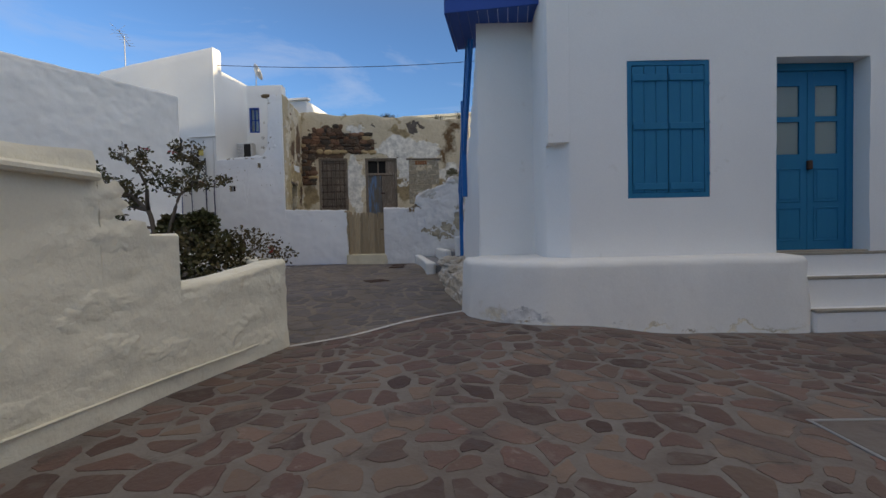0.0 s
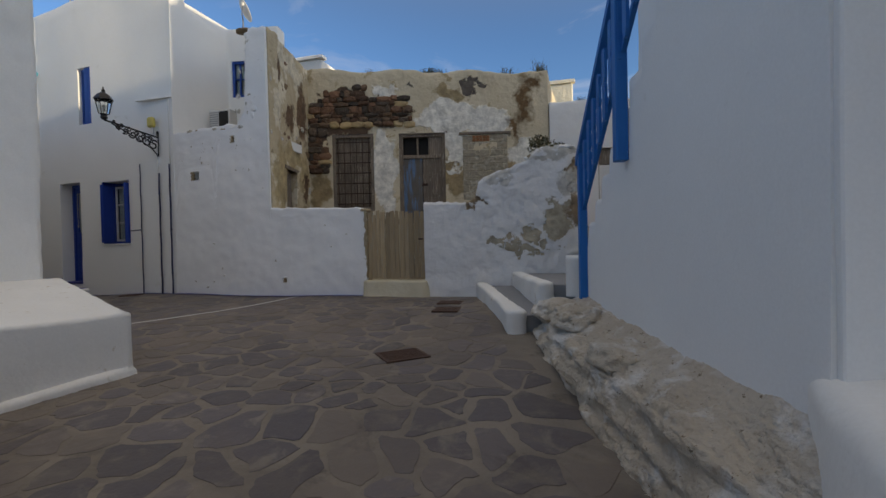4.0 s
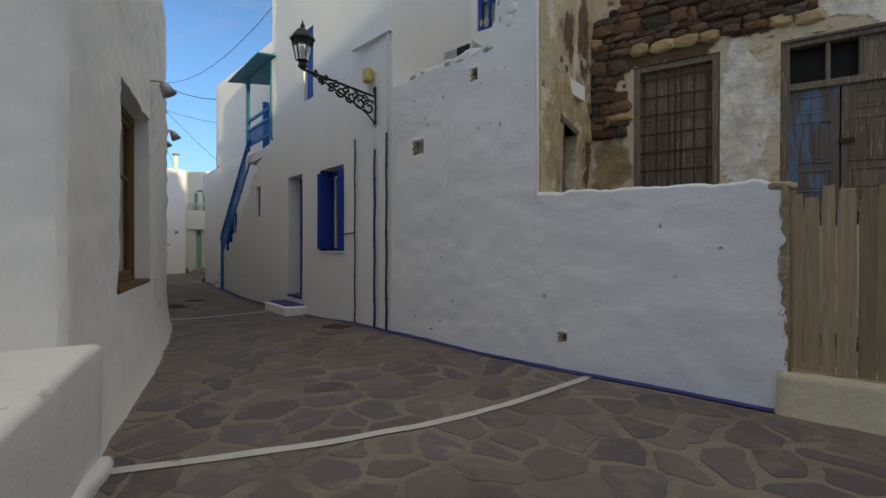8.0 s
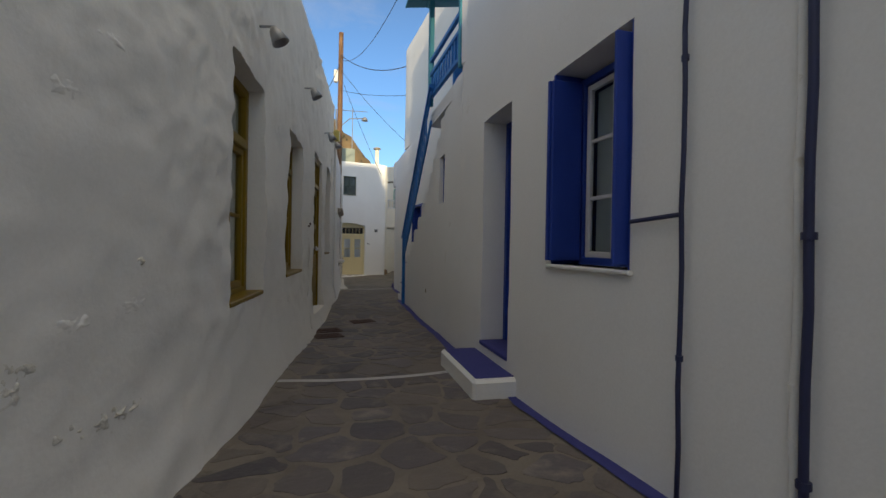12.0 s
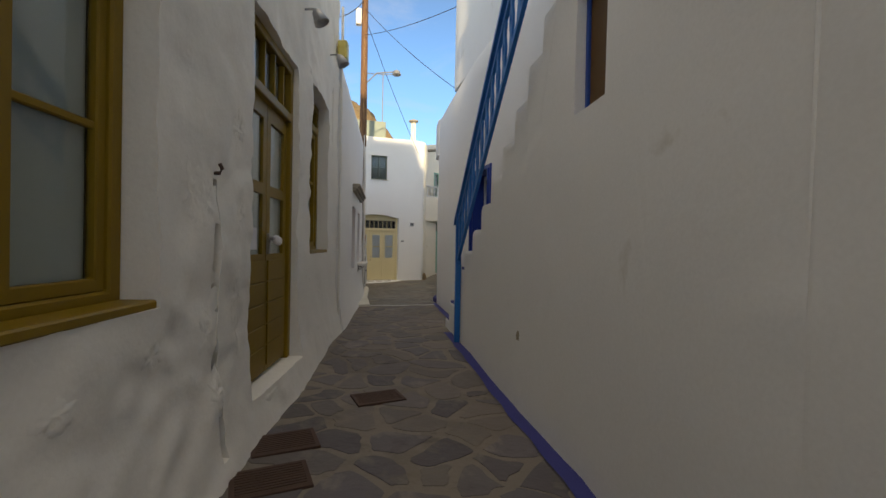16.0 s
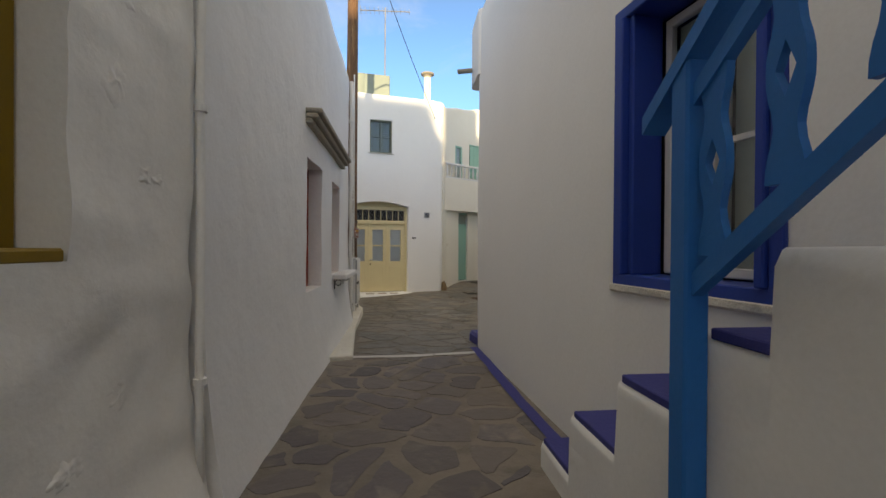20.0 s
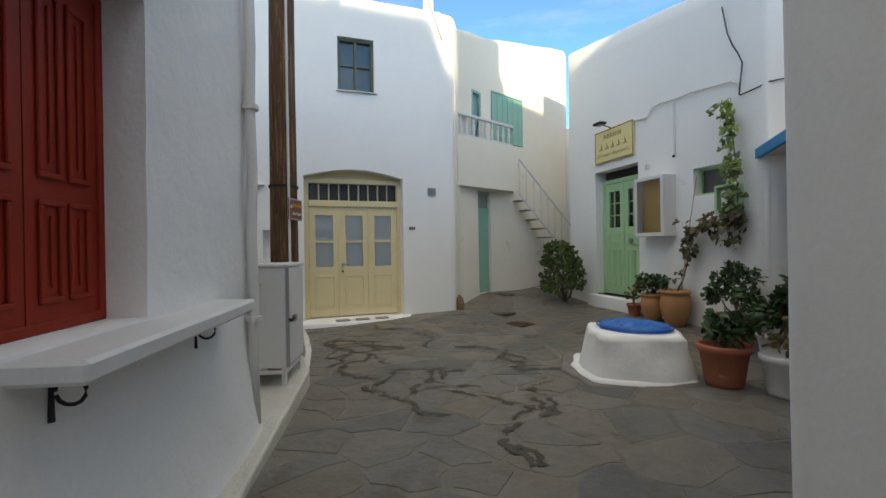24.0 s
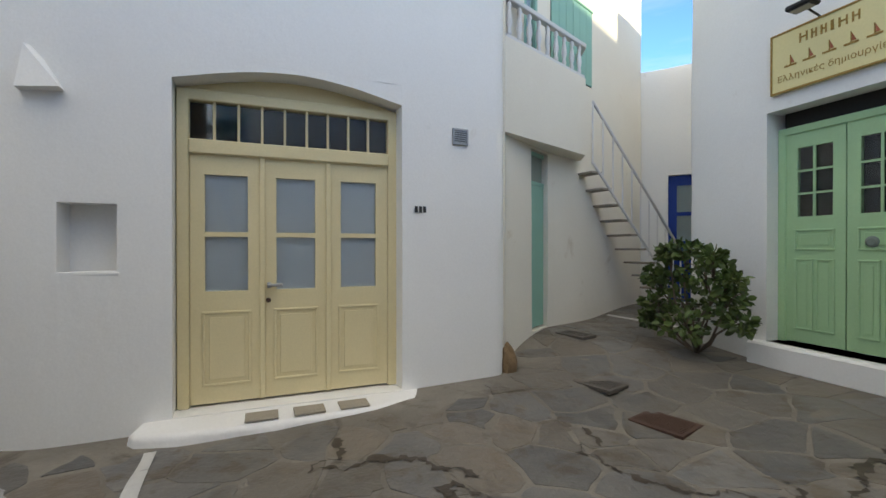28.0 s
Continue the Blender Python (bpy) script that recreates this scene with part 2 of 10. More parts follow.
M["bench_lime"] = material("flaking_bench_limewash", (0.83, 0.81, 0.76), 0.92, (0.76, 0.735, 0.68), 1.1, 45, 0.06, mix=0.7, lump=0.22, lump_scale=3.2, plane=((0.7, 6.0), (1.0, 0.0)), pits=(16.0, 0.79, (0.50, 0.43, 0.33)), zones=(
    ((0.74, 0.67, 0.52), 0.7, -0.004, ((0.7, -0.28, 0.3, 0.13), (1.5, -0.42, 0.4, 0.06), (2.6, -0.5, 0.5, 0.04), (4.2, -0.54, 0.8, 0.04))),
    ((0.70, 0.685, 0.66), 0.5, -0.012, ((1.0, -0.36, 0.45, 0.11), (1.9, -0.46, 0.5, 0.06))),
    ((0.36, 0.28, 0.19), 0.8, -0.012, ((1.7, -0.53, 0.2, 0.02), (0.95, -0.45, 0.14, 0.025), (2.4, -0.55, 0.2, 0.02), (3.3, -0.57, 0.2, 0.02)))))
M["lane_lime"] = material("uneven_lane_limewash", (0.835, 0.81, 0.76), 0.9, (0.765, 0.735, 0.675), 1.1, 45, 0.06, mix=0.7, lump=0.26, lump_scale=3.4, spots=(0.66, 0.61, 0.52), spot_at=(0.68, 0.84), spot_scale=2.6)
# second tone and pits are darkened to paint shadow into the flaked relief
M["shaded_flaked_lime"] = material("shaded_flaked_limewash", (0.76, 0.73, 0.665), 0.92, (0.58, 0.53, 0.44), 6.0, 45, 0.25, mix=0.9, lump=0.5, lump_scale=16, spots=(0.55, 0.48, 0.37), spot_at=(0.60, 0.72), spot_scale=9, pits=(22.0, 0.70, (0.30, 0.24, 0.17)))
M["worn_lime"] = material("worn_limewash", (0.50, 0.465, 0.40), 0.95, (0.36, 0.325, 0.265), 5.0, 40, 0.4, mix=0.9, lump=0.5, lump_scale=12, spots=(0.70, 0.68, 0.65), spot_at=(0.55, 0.6), spot_scale=7)
M["cream"] = material("cream_plaster", (0.87, 0.80, 0.635), 0.9, (0.80, 0.73, 0.565), 1.3, 50, 0.12, lump=0.75, lump_scale=3.6, spots=(0.66, 0.56, 0.37), spot_at=(0.62, 0.8), spot_scale=2.2)
R_PLANE = ((-6.4, 17.35), (0.972, 0.234))
M["ruin_front"] = material("peeling_ruin_plaster", (0.69, 0.60, 0.44), 0.95, (0.52, 0.43, 0.29), 1.3, 34, 0.5, mix=0.85, lump=0.7, lump_scale=6.0, spots=(0.40, 0.31, 0.18), spot_at=(0.60, 0.66), spot_scale=2.4, plane=R_PLANE, pits=(9.0, 0.715, (0.10, 0.07, 0.045)), zones=(
    ((0.36, 0.27, 0.15), 0.25, 0.006, ((3.4, 5.3, 0.55, 0.25), (3.6, 3.1, 0.32, 0.95), (-0.35, 2.6, 0.4, 0.5), (2.9, 4.5, 0.5, 0.2), (5.3, 2.7, 0.6, 0.6))),
    ((0.80, 0.76, 0.68), 0.12, 0.02, ((3.4, 4.6, 1.0, 0.48), (4.5, 4.55, 0.85, 0.4), (1.53, 3.1, 0.36, 1.4), (1.55, 5.4, 0.45, 0.22), (5.5, 3.6, 0.45, 0.4), (3.62, 3.75, 0.25, 0.7))),
    ((0.17, 0.10, 0.045), 0.6, 0.0, ((5.55, 5.0, 0.30, 1.05), (5.75, 5.6, 0.35, 0.35), (5.3, 4.3, 0.22, 0.5))),
    ((0.13, 0.08, 0.05), 0.10, -0.05, ((0.35, 5.0, 0.8, 0.52), (1.6, 4.8, 0.75, 0.42), (-0.38, 4.2, 0.32, 1.0), (0.4, 4.4, 0.8, 0.3))),
    ((0.14, 0.115, 0.095), 0.12, -0.02, ((4.05, 5.5, 0.22, 0.2), (4.35, 5.62, 0.16, 0.1), (2.3, 5.55, 0.12, 0.12)))))
M["ruin_side"] = material("weathered_ruin_side", (0.56, 0.47, 0.32), 0.95, (0.36, 0.28, 0.17), 1.6, 34, 0.5, mix=0.9, lump=0.9, lump_scale=6.0, spots=(0.66, 0.59, 0.45), spot_at=(0.54, 0.60), spot_scale=1.6, plane=((-6.36, 14.5), (-0.244, 0.970)), pits=(8.0, 0.66, (0.12, 0.085, 0.05)), zones=(
    ((0.46, 0.36, 0.20), 0.2, 0.015, ((0.5, 2.6, 0.55, 1.0), (1.4, 3.4, 0.7, 0.35), (2.3, 3.0, 0.4, 0.6))),
    ((0.15, 0.09, 0.05), 0.25, -0.03, ((1.2, 4.3, 0.5, 0.35), (2.2, 4.6, 0.45, 0.9), (0.5, 5.2, 0.25, 0.3), (2.4, 2.6, 0.2, 0.5))),
    ((0.66, 0.59, 0.45), 0.2, 0.01, ((1.4, 5.6, 1.2, 0.3), (0.35, 4.2, 0.3, 0.6)))))
M["crumbling_lime"] = material("crumbling_limewash", (0.80, 0.785, 0.77), 0.92, (0.66, 0.645, 0.635), 1.3, 45, 0.15, mix=0.8, lump=0.6, lump_scale=5.0, plane=((-2.75, 14.44), (1.0, 0.028)), pits=(11.0, 0.74, (0.30, 0.25, 0.18)), zones=(
    ((0.45, 0.39, 0.29), 0.12, -0.02, ((2.62, 1.5, 0.34, 0.3), (1.75, 0.95, 0.22, 0.13), (2.15, 1.12, 0.2, 0.15), (2.0, 0.78, 0.28, 0.10), (2.45, 0.98, 0.14, 0.14), (1.42, 1.02, 0.12, 0.1))),
    ((0.27, 0.20, 0.13), 0.25, -0.03, ((3.05, 1.75, 0.2, 0.45), (2.95, 2.35, 0.12, 0.16), (1.05, 1.82, 0.14, 0.07))),
    ((0.60, 0.57, 0.52), 0.3, 0.0, ((2.5, 2.75, 0.6, 0.1), (1.5, 2.4, 0.4, 0.08), (2.9, 2.1, 0.3, 0.3)))))
M["mud_dark"] = material("rain_washed_mud", (0.24, 0.16, 0.085), 0.95, (0.12, 0.08, 0.045), 2.6, 30, 0.6, mix=0.9, lump=0.9, lump_scale=8, spots=(0.5, 0.44, 0.34), spot_at=(0.60, 0.66), spot_scale=3)
M["stained_lime"] = material("stained_limewash", (0.66, 0.64, 0.58), 0.95, (0.48, 0.45, 0.38), 1.6, 40, 0.4, mix=0.8, lump=0.6, lump_scale=7, spots=(0.36, 0.31, 0.23), spot_at=(0.62, 0.7), spot_scale=2.2)
M["mud"] = material("bare_mud_render", (0.40, 0.32, 0.20), 0.95, (0.28, 0.21, 0.13), 2.0, 30, 0.5, lump=0.9, lump_scale=7.0, spots=(0.55, 0.50, 0.40), spot_at=(0.58, 0.66))
M["slate_joint"] = material("slate_joint", (0.25, 0.23, 0.195), 0.9, (0.09, 0.075, 0.06), 0.9, 40, 0.4, mix=0.95, lump=0.4, lump_scale=8, smear=SMEAR_C)
M["mortar"] = material("paving_mortar", (0.205, 0.185, 0.17), 0.9, (0.145, 0.13, 0.115), 1.2, 40, 0.4, lump=0.4, lump_scale=8, spots=(0.115, 0.09, 0.08), spot_at=(0.46, 0.72), spot_scale=1.1, smear=SMEAR_A)
M["tan_mortar"] = material("tan_mortar", (0.245, 0.212, 0.17), 0.9, (0.165, 0.142, 0.118), 1.2, 40, 0.4, lump=0.4, lump_scale=8, spots=(0.14, 0.12, 0.105), spot_at=(0.46, 0.72), spot_scale=1.1, smear=SMEAR_B)
M["rock"] = material("bedrock", (0.60, 0.53, 0.43), 0.95, (0.43, 0.35, 0.255), 2.2, 25, 0.9, mix=0.9, lump=1.0, lump_scale=18, spots=(0.70, 0.67, 0.62), spot_at=(0.50, 0.62), spot_scale=3.0, pits=(14.0, 0.64, (0.22, 0.165, 0.11)))
M["blue"] = material("cobalt_paint", (0.025, 0.085, 0.36), 0.45, (0.02, 0.065, 0.28), 4, 60, 0.1, gloss=0.25)
M["teal"] = material("faded_teal_paint", (0.012, 0.145, 0.29), 0.6, (0.018, 0.19, 0.33), 3, 50, 0.15, stretch=(6, 6, 0.8), spots=(0.06, 0.22, 0.30), spot_at=(0.66, 0.72), spot_scale=4, gloss=0.25)
M["sky_blue"] = material("azure_paint", (0.03, 0.25, 0.52), 0.5, (0.03, 0.19, 0.43), 4, 60, 0.1, gloss=0.25)
M["hill"] = material("dry_hillside", (0.23, 0.155, 0.075), 0.95, (0.12, 0.085, 0.045), 0.4, 3, 0.6, mix=0.9, lump=1.0, lump_scale=0.8, spots=(0.05, 0.045, 0.025), spot_at=(0.56, 0.62), spot_scale=0.9)
M["tile"] = material("clay", (0.40, 0.16, 0.08), 0.8)


# ---- helpers of this scene ----
def smoothstep(a, b, x):
    u = min(1.0, max(0.0, (x - a) / (b - a)))
    return u * u * (3 - 2 * u)


LEVELS = [(1.5, -1, -0.50), (6, 3, -0.50), (-5, 2, -0.60), (-1.6, 5.47, -0.54), (0.7, 7.35, -0.41), (2, 6, -0.38), (4.2, 6.3, -0.54), (5.7, 6.5, -0.58),
          (-2.1, 10.4, -0.24), (-4, 14.1, -0.04), (-1.5, 13.5, -0.03), (-7, 12.5, -0.08), (-8.96, 14.2, -0.03), (-12.3, 13.5, -0.13), (-17, 13.7, -0.25),
          (-19, 15, -0.13), (-23.2, 15, -0.18), (-27, 16, -0.26), (-29.5, 18, -0.33), (-31, 17.4, -0.20), (-30, 14.6, -0.29), (-29, 20, -0.15), (-25, 19, -0.20), (-31.8, 18.5, 0.02), (-33.2, 21.3, 0.07)]
LV = np.array(LEVELS)


def gz(x, y):
    """Height of the ground."""
    w = 1 / (((LV[:, 0] - x) ** 2 + (LV[:, 1] - y) ** 2) + 0.3) ** 1.5
    return float((w * LV[:, 2]).sum() / w.sum())


def mesh_ob(name, verts, faces, mat, parent=None, label="", smooth=False):
    me = bpy.data.meshes.new(name)
    me.from_pydata(verts, [], faces)
    me.update()
    if smooth:
        me.shade_smooth()
    if mat:
        me.materials.append(mat)
    ob = new(name, me)
    if parent:
        ob.parent = parent
    if label:
        ob["label"] = label
    return ob


def part(name, bm, mat, parent, label="", smooth=False):
    me = bpy.data.meshes.new(name)
    bm.to_mesh(me)
    bm.free()
    if smooth:
        me.shade_smooth()
    me.materials.append(mat)
    ob = new(name, me)
    ob.parent = parent
    if label:
        ob["label"] = label
    return ob


def thing(name, m, label, category, group="", kind=""):
    ob = new(name)
    ob.empty_display_size = 0.1
    ob.matrix_world = m
    return tagged(ob, label, category, group, kind)


def sub(name, parent, m=None, label=""):
    ob = new(name)
    ob.empty_display_size = 0.1
    ob.parent = parent
    if m is not None:
        ob.matrix_basis = m
    if label:
        ob["label"] = label
    return ob


def box(*spans, bevel=0.004, bm=None):
    """Boxes of (x0, x1, y0, y1, z0, z1), with worn edges, in one bmesh."""
    bm = bm or bmesh.new()
    for x0, x1, y0, y1, z0, z1 in spans:
        got = bmesh.ops.create_cube(bm, size=1.0, matrix=Matrix.Translation(((x0 + x1) / 2, (y0 + y1) / 2, (z0 + z1) / 2)) @ Matrix.Diagonal((abs(x1 - x0), abs(y1 - y0), abs(z1 - z0), 1)))
        if bevel:
            bmesh.ops.bevel(bm, geom=list({e for v in got["verts"] for e in v.link_edges}), offset=min(bevel, 0.3 * min(abs(x1 - x0), abs(y1 - y0), abs(z1 - z0))), segments=1, affect="EDGES")
    return bm


def rod(points, radius, sides=8, bm=None, taper=1.0):
    """A round bar along points."""
    bm = bm or bmesh.new()
    pts = [Vector(p) for p in points]
    rings = []
    for i, p in enumerate(pts):
        d = (pts[min(i + 1, len(pts) - 1)] - pts[max(i - 1, 0)]).normalized()
        a = d.orthogonal().normalized() if abs(d.z) > 0.95 else d.cross(Vector((0, 0, 1))).normalized()
        b = d.cross(a)
        r = radius * (1 + (taper - 1) * i / max(1, len(pts) - 1))
        rings.append([bm.verts.new(p + r * (math.cos(2 * math.pi * k / sides) * a + math.sin(2 * math.pi * k / sides) * b)) for k in range(sides)])
    for u, v in zip(rings, rings[1:]):
        for k in range(sides):
            bm.faces.new((u[k], u[(k + 1) % sides], v[(k + 1) % sides], v[k]))
    bm.faces.new(rings[0][::-1])
    bm.faces.new(rings[-1])
    bmesh.ops.recalc_face_normals(bm, faces=bm.faces)
    return bm


def lathe(profile, sides=24, bm=None, m=None):
    """A turned body from (radius, height) pairs."""
    bm = bm or bmesh.new()
    rings = [[bm.verts.new(Vector((r * math.cos(2 * math.pi * k / sides), r * math.sin(2 * math.pi * k / sides), z))) for k in range(sides)] for r, z in profile]
    for u, v in zip(rings, rings[1:]):
        for k in range(sides):
            bm.faces.new((u[k], u[(k + 1) % sides], v[(k + 1) % sides], v[k]))
    bm.faces.new(rings[0][::-1])
    bm.faces.new(rings[-1])
    if m:
        bmesh.ops.transform(bm, matrix=m, verts=[v for r in rings for v in r])
    return bm


def slab(poly, z0, z1, bevel=0.03, bm=None, segments=2):
    """A solid over a plan outline."""
    bm = bm or bmesh.new()
    f = bm.faces.new([bm.verts.new((x, y, z0)) for x, y in poly])
    top = bmesh.ops.extrude_face_region(bm, geom=[f])
    vs = [g for g in top["geom"] if isinstance(g, bmesh.types.BMVert)]
    for v in vs:
        v.co.z = z1(v.co.x, v.co.y) if callable(z1) else z1
    bmesh.ops.recalc_face_normals(bm, faces=bm.faces)
    if bevel:
        edges = [e for e in bm.edges if any(v in vs for v in e.verts)]
        bmesh.ops.bevel(bm, geom=edges, offset=bevel, segments=segments, affect="EDGES", profile=0.5)
    return bm


def rounded(pts, r=0.07):
    """A plan line with its corners eased."""
    if len(pts) < 3:
        return [tuple(p) for p in pts]
    out = [tuple(pts[0])]
    for a, p, b in zip(pts, pts[1:], pts[2:]):
        p_, u, v = Vector(p), (Vector(a) - Vector(p)), (Vector(b) - Vector(p))
        c = min(r, u.length / 3, v.length / 3)
        if u.angle(v) > radians(172):
            out.append(tuple(p))
            continue
        p0, p1 = p_ + u.normalized() * c, p_ + v.normalized() * c
        for k in (0, 0.33, 0.67, 1):
            out.append(tuple(p0.lerp(p_, k).lerp(p_.lerp(p1, k), k)))
    return out + [tuple(pts[-1])]


class Line:
    """A wall's line on the plan; its outer side lies to the right of its way."""

    def __init__(self, pts):
        self.p = [Vector((x, y)) for x, y in pts]
        self.s = [0.0]
        for a, b in zip(self.p, self.p[1:]):
            self.s.append(self.s[-1] + (b - a).length)

    def where(self, s):
        i = max(0, min(len(self.p) - 2, next((k - 1 for k, v in enumerate(self.s) if v >= s and k), len(self.p) - 2)))
        d = self.p[i + 1] - self.p[i]
        return self.p[i] + d * ((s - self.s[i]) / d.length), d.normalized(), i

    def normal(self, s):
        p, d, i = self.where(s)
        for k in (i, i + 1):
            if abs(self.s[k] - s) < 1e-6 and 0 < k < len(self.p) - 1:
                d1, d2 = (self.p[k] - self.p[k - 1]).normalized(), (self.p[k + 1] - self.p[k]).normalized()
                n = Vector((d1.y + d2.y, -d1.x - d2.x)).normalized()
                return n / max(0.5, n.dot(Vector((d1.y, -d1.x))))
        return Vector((d.y, -d.x))

    def at(self, x, y):
        best = None
        for i, (a, b) in enumerate(zip(self.p, self.p[1:])):
            d = b - a
            u = max(0, min(1, (Vector((x, y)) - a).dot(d) / d.length_squared))
            far = (a + d * u - Vector((x, y))).length
            if best is None or far < best[0]:
                best = far, self.s[i] + u * d.length
        return best[1]

    def spot(self, x, y, z, out=0.0):
        """A place on the wall: x along its way, y into the wall, z up."""
        s = self.at(x, y)
        p, d, _ = self.where(s)
        p = p + Vector((d.y, -d.x)) * out
        return Matrix.Translation((p.x, p.y, z)) @ Matrix.Rotation(math.atan2(d.y, d.x), 4, "Z")


SURF = {}


def swell(q, amp, seed):
    return amp * (noise.noise(q * 0.9 + Vector((seed, 0, 0))) + 0.55 * noise.noise(q * 2.7 + Vector((0, seed, 0))) + 0.3 * noise.noise(q * 6.0))


def surface(q, amp, seed, batter, relief):
    """How far a plastered wall stands out of its line: bulges, a flared foot, and rough built-up render."""
    d = swell(q, amp, seed) + batter * max(0.0, 1 - (q.z + 0.2) / 0.95) ** 2
    if relief:
        k_ = smoothstep(-0.25, 0.35, noise.noise(q * 0.55 + Vector((seed, 4, 2))))
        d += relief * (0.35 + k_) * (0.6 * noise.noise(q * 4.5) + abs(noise.noise(q * 8.0 + Vector((0, seed, 0)))) + 0.4 * noise.noise(q * 12.0))
    return d


def wall(name, pts, z0, top, mat, parent, holes=(), thick=0.42, res=0.3, amp=0.014, ease=0.05, label="", seed=0.0, ground=True, line=None, batter=0.0, ragged=0.0, relief=0.0):
    """A plastered masonry wall on a plan line, uneven, with eased top, and openings (xa, ya, xb, yb, z0, z1) that go through it."""
    ln = line or Line(rounded(pts))
    SURF[id(ln)] = amp, seed, batter, relief
    total = ln.s[-1]
    hs = []
    for xa, ya, xb, yb, za, zb in holes:
        a, b = sorted((ln.at(xa, ya), ln.at(xb, yb)))
        hs.append((a, b, za, zb))
    topf = top if callable(top) else (lambda s: top)
    zmax = max(topf(total * k / 40) for k in range(41))

    def lines(a, b, keep, step):
        ks = sorted({round(k, 4) for k in keep if a <= k <= b} | {a, b})
        out = []
        for u, v in zip(ks, ks[1:]):
            n = max(1, round((v - u) / step))
            out += [u + (v - u) * k / n for k in range(n)]
        return out + [b]

    ss = lines(0.0, total, list(ln.s) + [v for h in hs for v in h[:2]] + (topf.breaks if hasattr(topf, "breaks") else []), res)
    lo = min([h[2] for h in hs] + [zmax - 0.4, z0 + 0.6])
    hi = max([h[3] for h in hs] + [lo + 0.2])
    mintop = min(topf(total * k / 200) for k in range(201))
    zs = lines(z0, zmax, [v for h in hs for v in h[2:]] + [lo, hi, zmax - 0.06], res)
    nz = len(zs)
    front, back = [], []
    for s in ss:
        p, _, _ = ln.where(s)
        n = ln.normal(s)
        t = topf(s)
        keep = min(max([h[3] for h in hs if h[0] - 0.4 <= s <= h[1] + 0.4] + [lo, mintop - 0.15]), t - 0.12)
        for z in zs:
            zz = z if z <= keep else keep + (t - keep) * (z - keep) / max(zmax - keep, 1e-6)
            edge = max(0.0, 1 - (t - zz) / max(ease, 1e-3)) ** 2 * ease * 0.6
            q = Vector((p.x, p.y, zz))
            d = surface(q, amp, seed, batter, relief)
            o = p + n * (d - edge)
            w = p - n * (thick - edge)
            zt = zz + (amp * 1.5 * noise.noise(Vector((s * 1.7, seed, 0))) if z == zs[-1] and amp > 0.01 else 0)
            if ragged and z > keep:
                zt += ragged * (noise.noise(Vector((s * 3.1, seed, 1.0))) + 0.8 * noise.noise(Vector((s * 8.3, seed, 2.0)))) * (zz - keep) / max(t - keep, 1e-6)
            front.append((o.x, o.y, zt))
            back.append((w.x, w.y, zt))
    off = len(front)
    verts, faces = front + back, []

    def solid(i, j):
        if not (0 <= i < len(ss) - 1 and 0 <= j < nz - 1):
            return False
        cs, cz = (ss[i] + ss[i + 1]) / 2, (zs[j] + zs[j + 1]) / 2
        return not any(a < cs < b and za < cz < zb for a, b, za, zb in hs)

    for i in range(len(ss) - 1):
        for j in range(nz - 1):
            if not solid(i, j):
                continue
            a, b, c, d = i * nz + j, (i + 1) * nz + j, (i + 1) * nz + j + 1, i * nz + j + 1
            faces += [(a, b, c, d), (off + d, off + c, off + b, off + a)]
            if not solid(i - 1, j):
                faces.append((a, d, off + d, off + a))
            if not solid(i + 1, j):
                faces.append((c, b, off + b, off + c))
            if not solid(i, j - 1):
                faces.append((b, a, off + a, off + b))
            if not solid(i, j + 1):
                faces.append((d, c, off + c, off + d))
    ob = mesh_ob(name, verts, faces, mat, parent, label)
    ob.data.shade_smooth()
    ob.data.set_sharp_from_angle(angle=radians(38))
    return ob, ln


def soft_block(name, outline, z0, z1, r, mat, parent, seed, label="", amp=0.02, flare=0.0, step=0.09):
    """A hand-built masonry block over a plan outline: bulging sides, soft worn arrises, uneven top."""
    pts = rounded(list(outline) + [outline[0]], r)
    ln = Line(pts)
    n = max(12, int(ln.s[-1] / step))
    area = sum(a[0] * b[1] - b[0] * a[1] for a, b in zip(outline, list(outline[1:]) + [outline[0]]))
    sg = 1 if area > 0 else -1
    ztop = z1 if callable(z1) else (lambda x, y: z1)
    zf = (0.0, 0.12, 0.25, 0.4, 0.55, 0.7, 0.82)
    rings, verts = len(zf) + 6, []
    for j in range(rings):
        for k in range(n):
            s = ln.s[-1] * k / n
            p = ln.where(s)[0]
            q = ln.normal(s) * sg
            zt = ztop(p.x, p.y)
            if j < len(zf):
                z, inset = z0 + (zt - r - z0) * zf[j] / 0.82, 0.0
            else:
                a = (j - len(zf) + 1) / 6 * math.pi / 2
                z, inset = zt - r + r * math.sin(a), r * (1 - math.cos(a))
            v = Vector((p.x, p.y, z))
            d = swell(v * 1.4, amp, seed) + 0.3 * amp * noise.noise(v * 9) - inset + flare * max(0.0, 1 - (z - z0) / (zt - z0) * 1.2)
            verts.append((p.x + q.x * d, p.y + q.y * d, z + 0.4 * amp * noise.noise(v * 2.5 + Vector((3, seed, 0)))))
    faces = [(j * n + k, j * n + (k + 1) % n, (j + 1) * n + (k + 1) % n, (j + 1) * n + k) for j in range(rings - 1) for k in range(n)]
    faces.append(tuple((rings - 1) * n + k for k in range(n)))
    bm = bmesh.new()
    vs = [bm.verts.new(v) for v in verts]
    for f in faces:
        bm.faces.new([vs[i] for i in f])
    bmesh.ops.recalc_face_normals(bm, faces=bm.faces)
    ob = part(name, bm, mat, parent, label, smooth=True)
    return ob


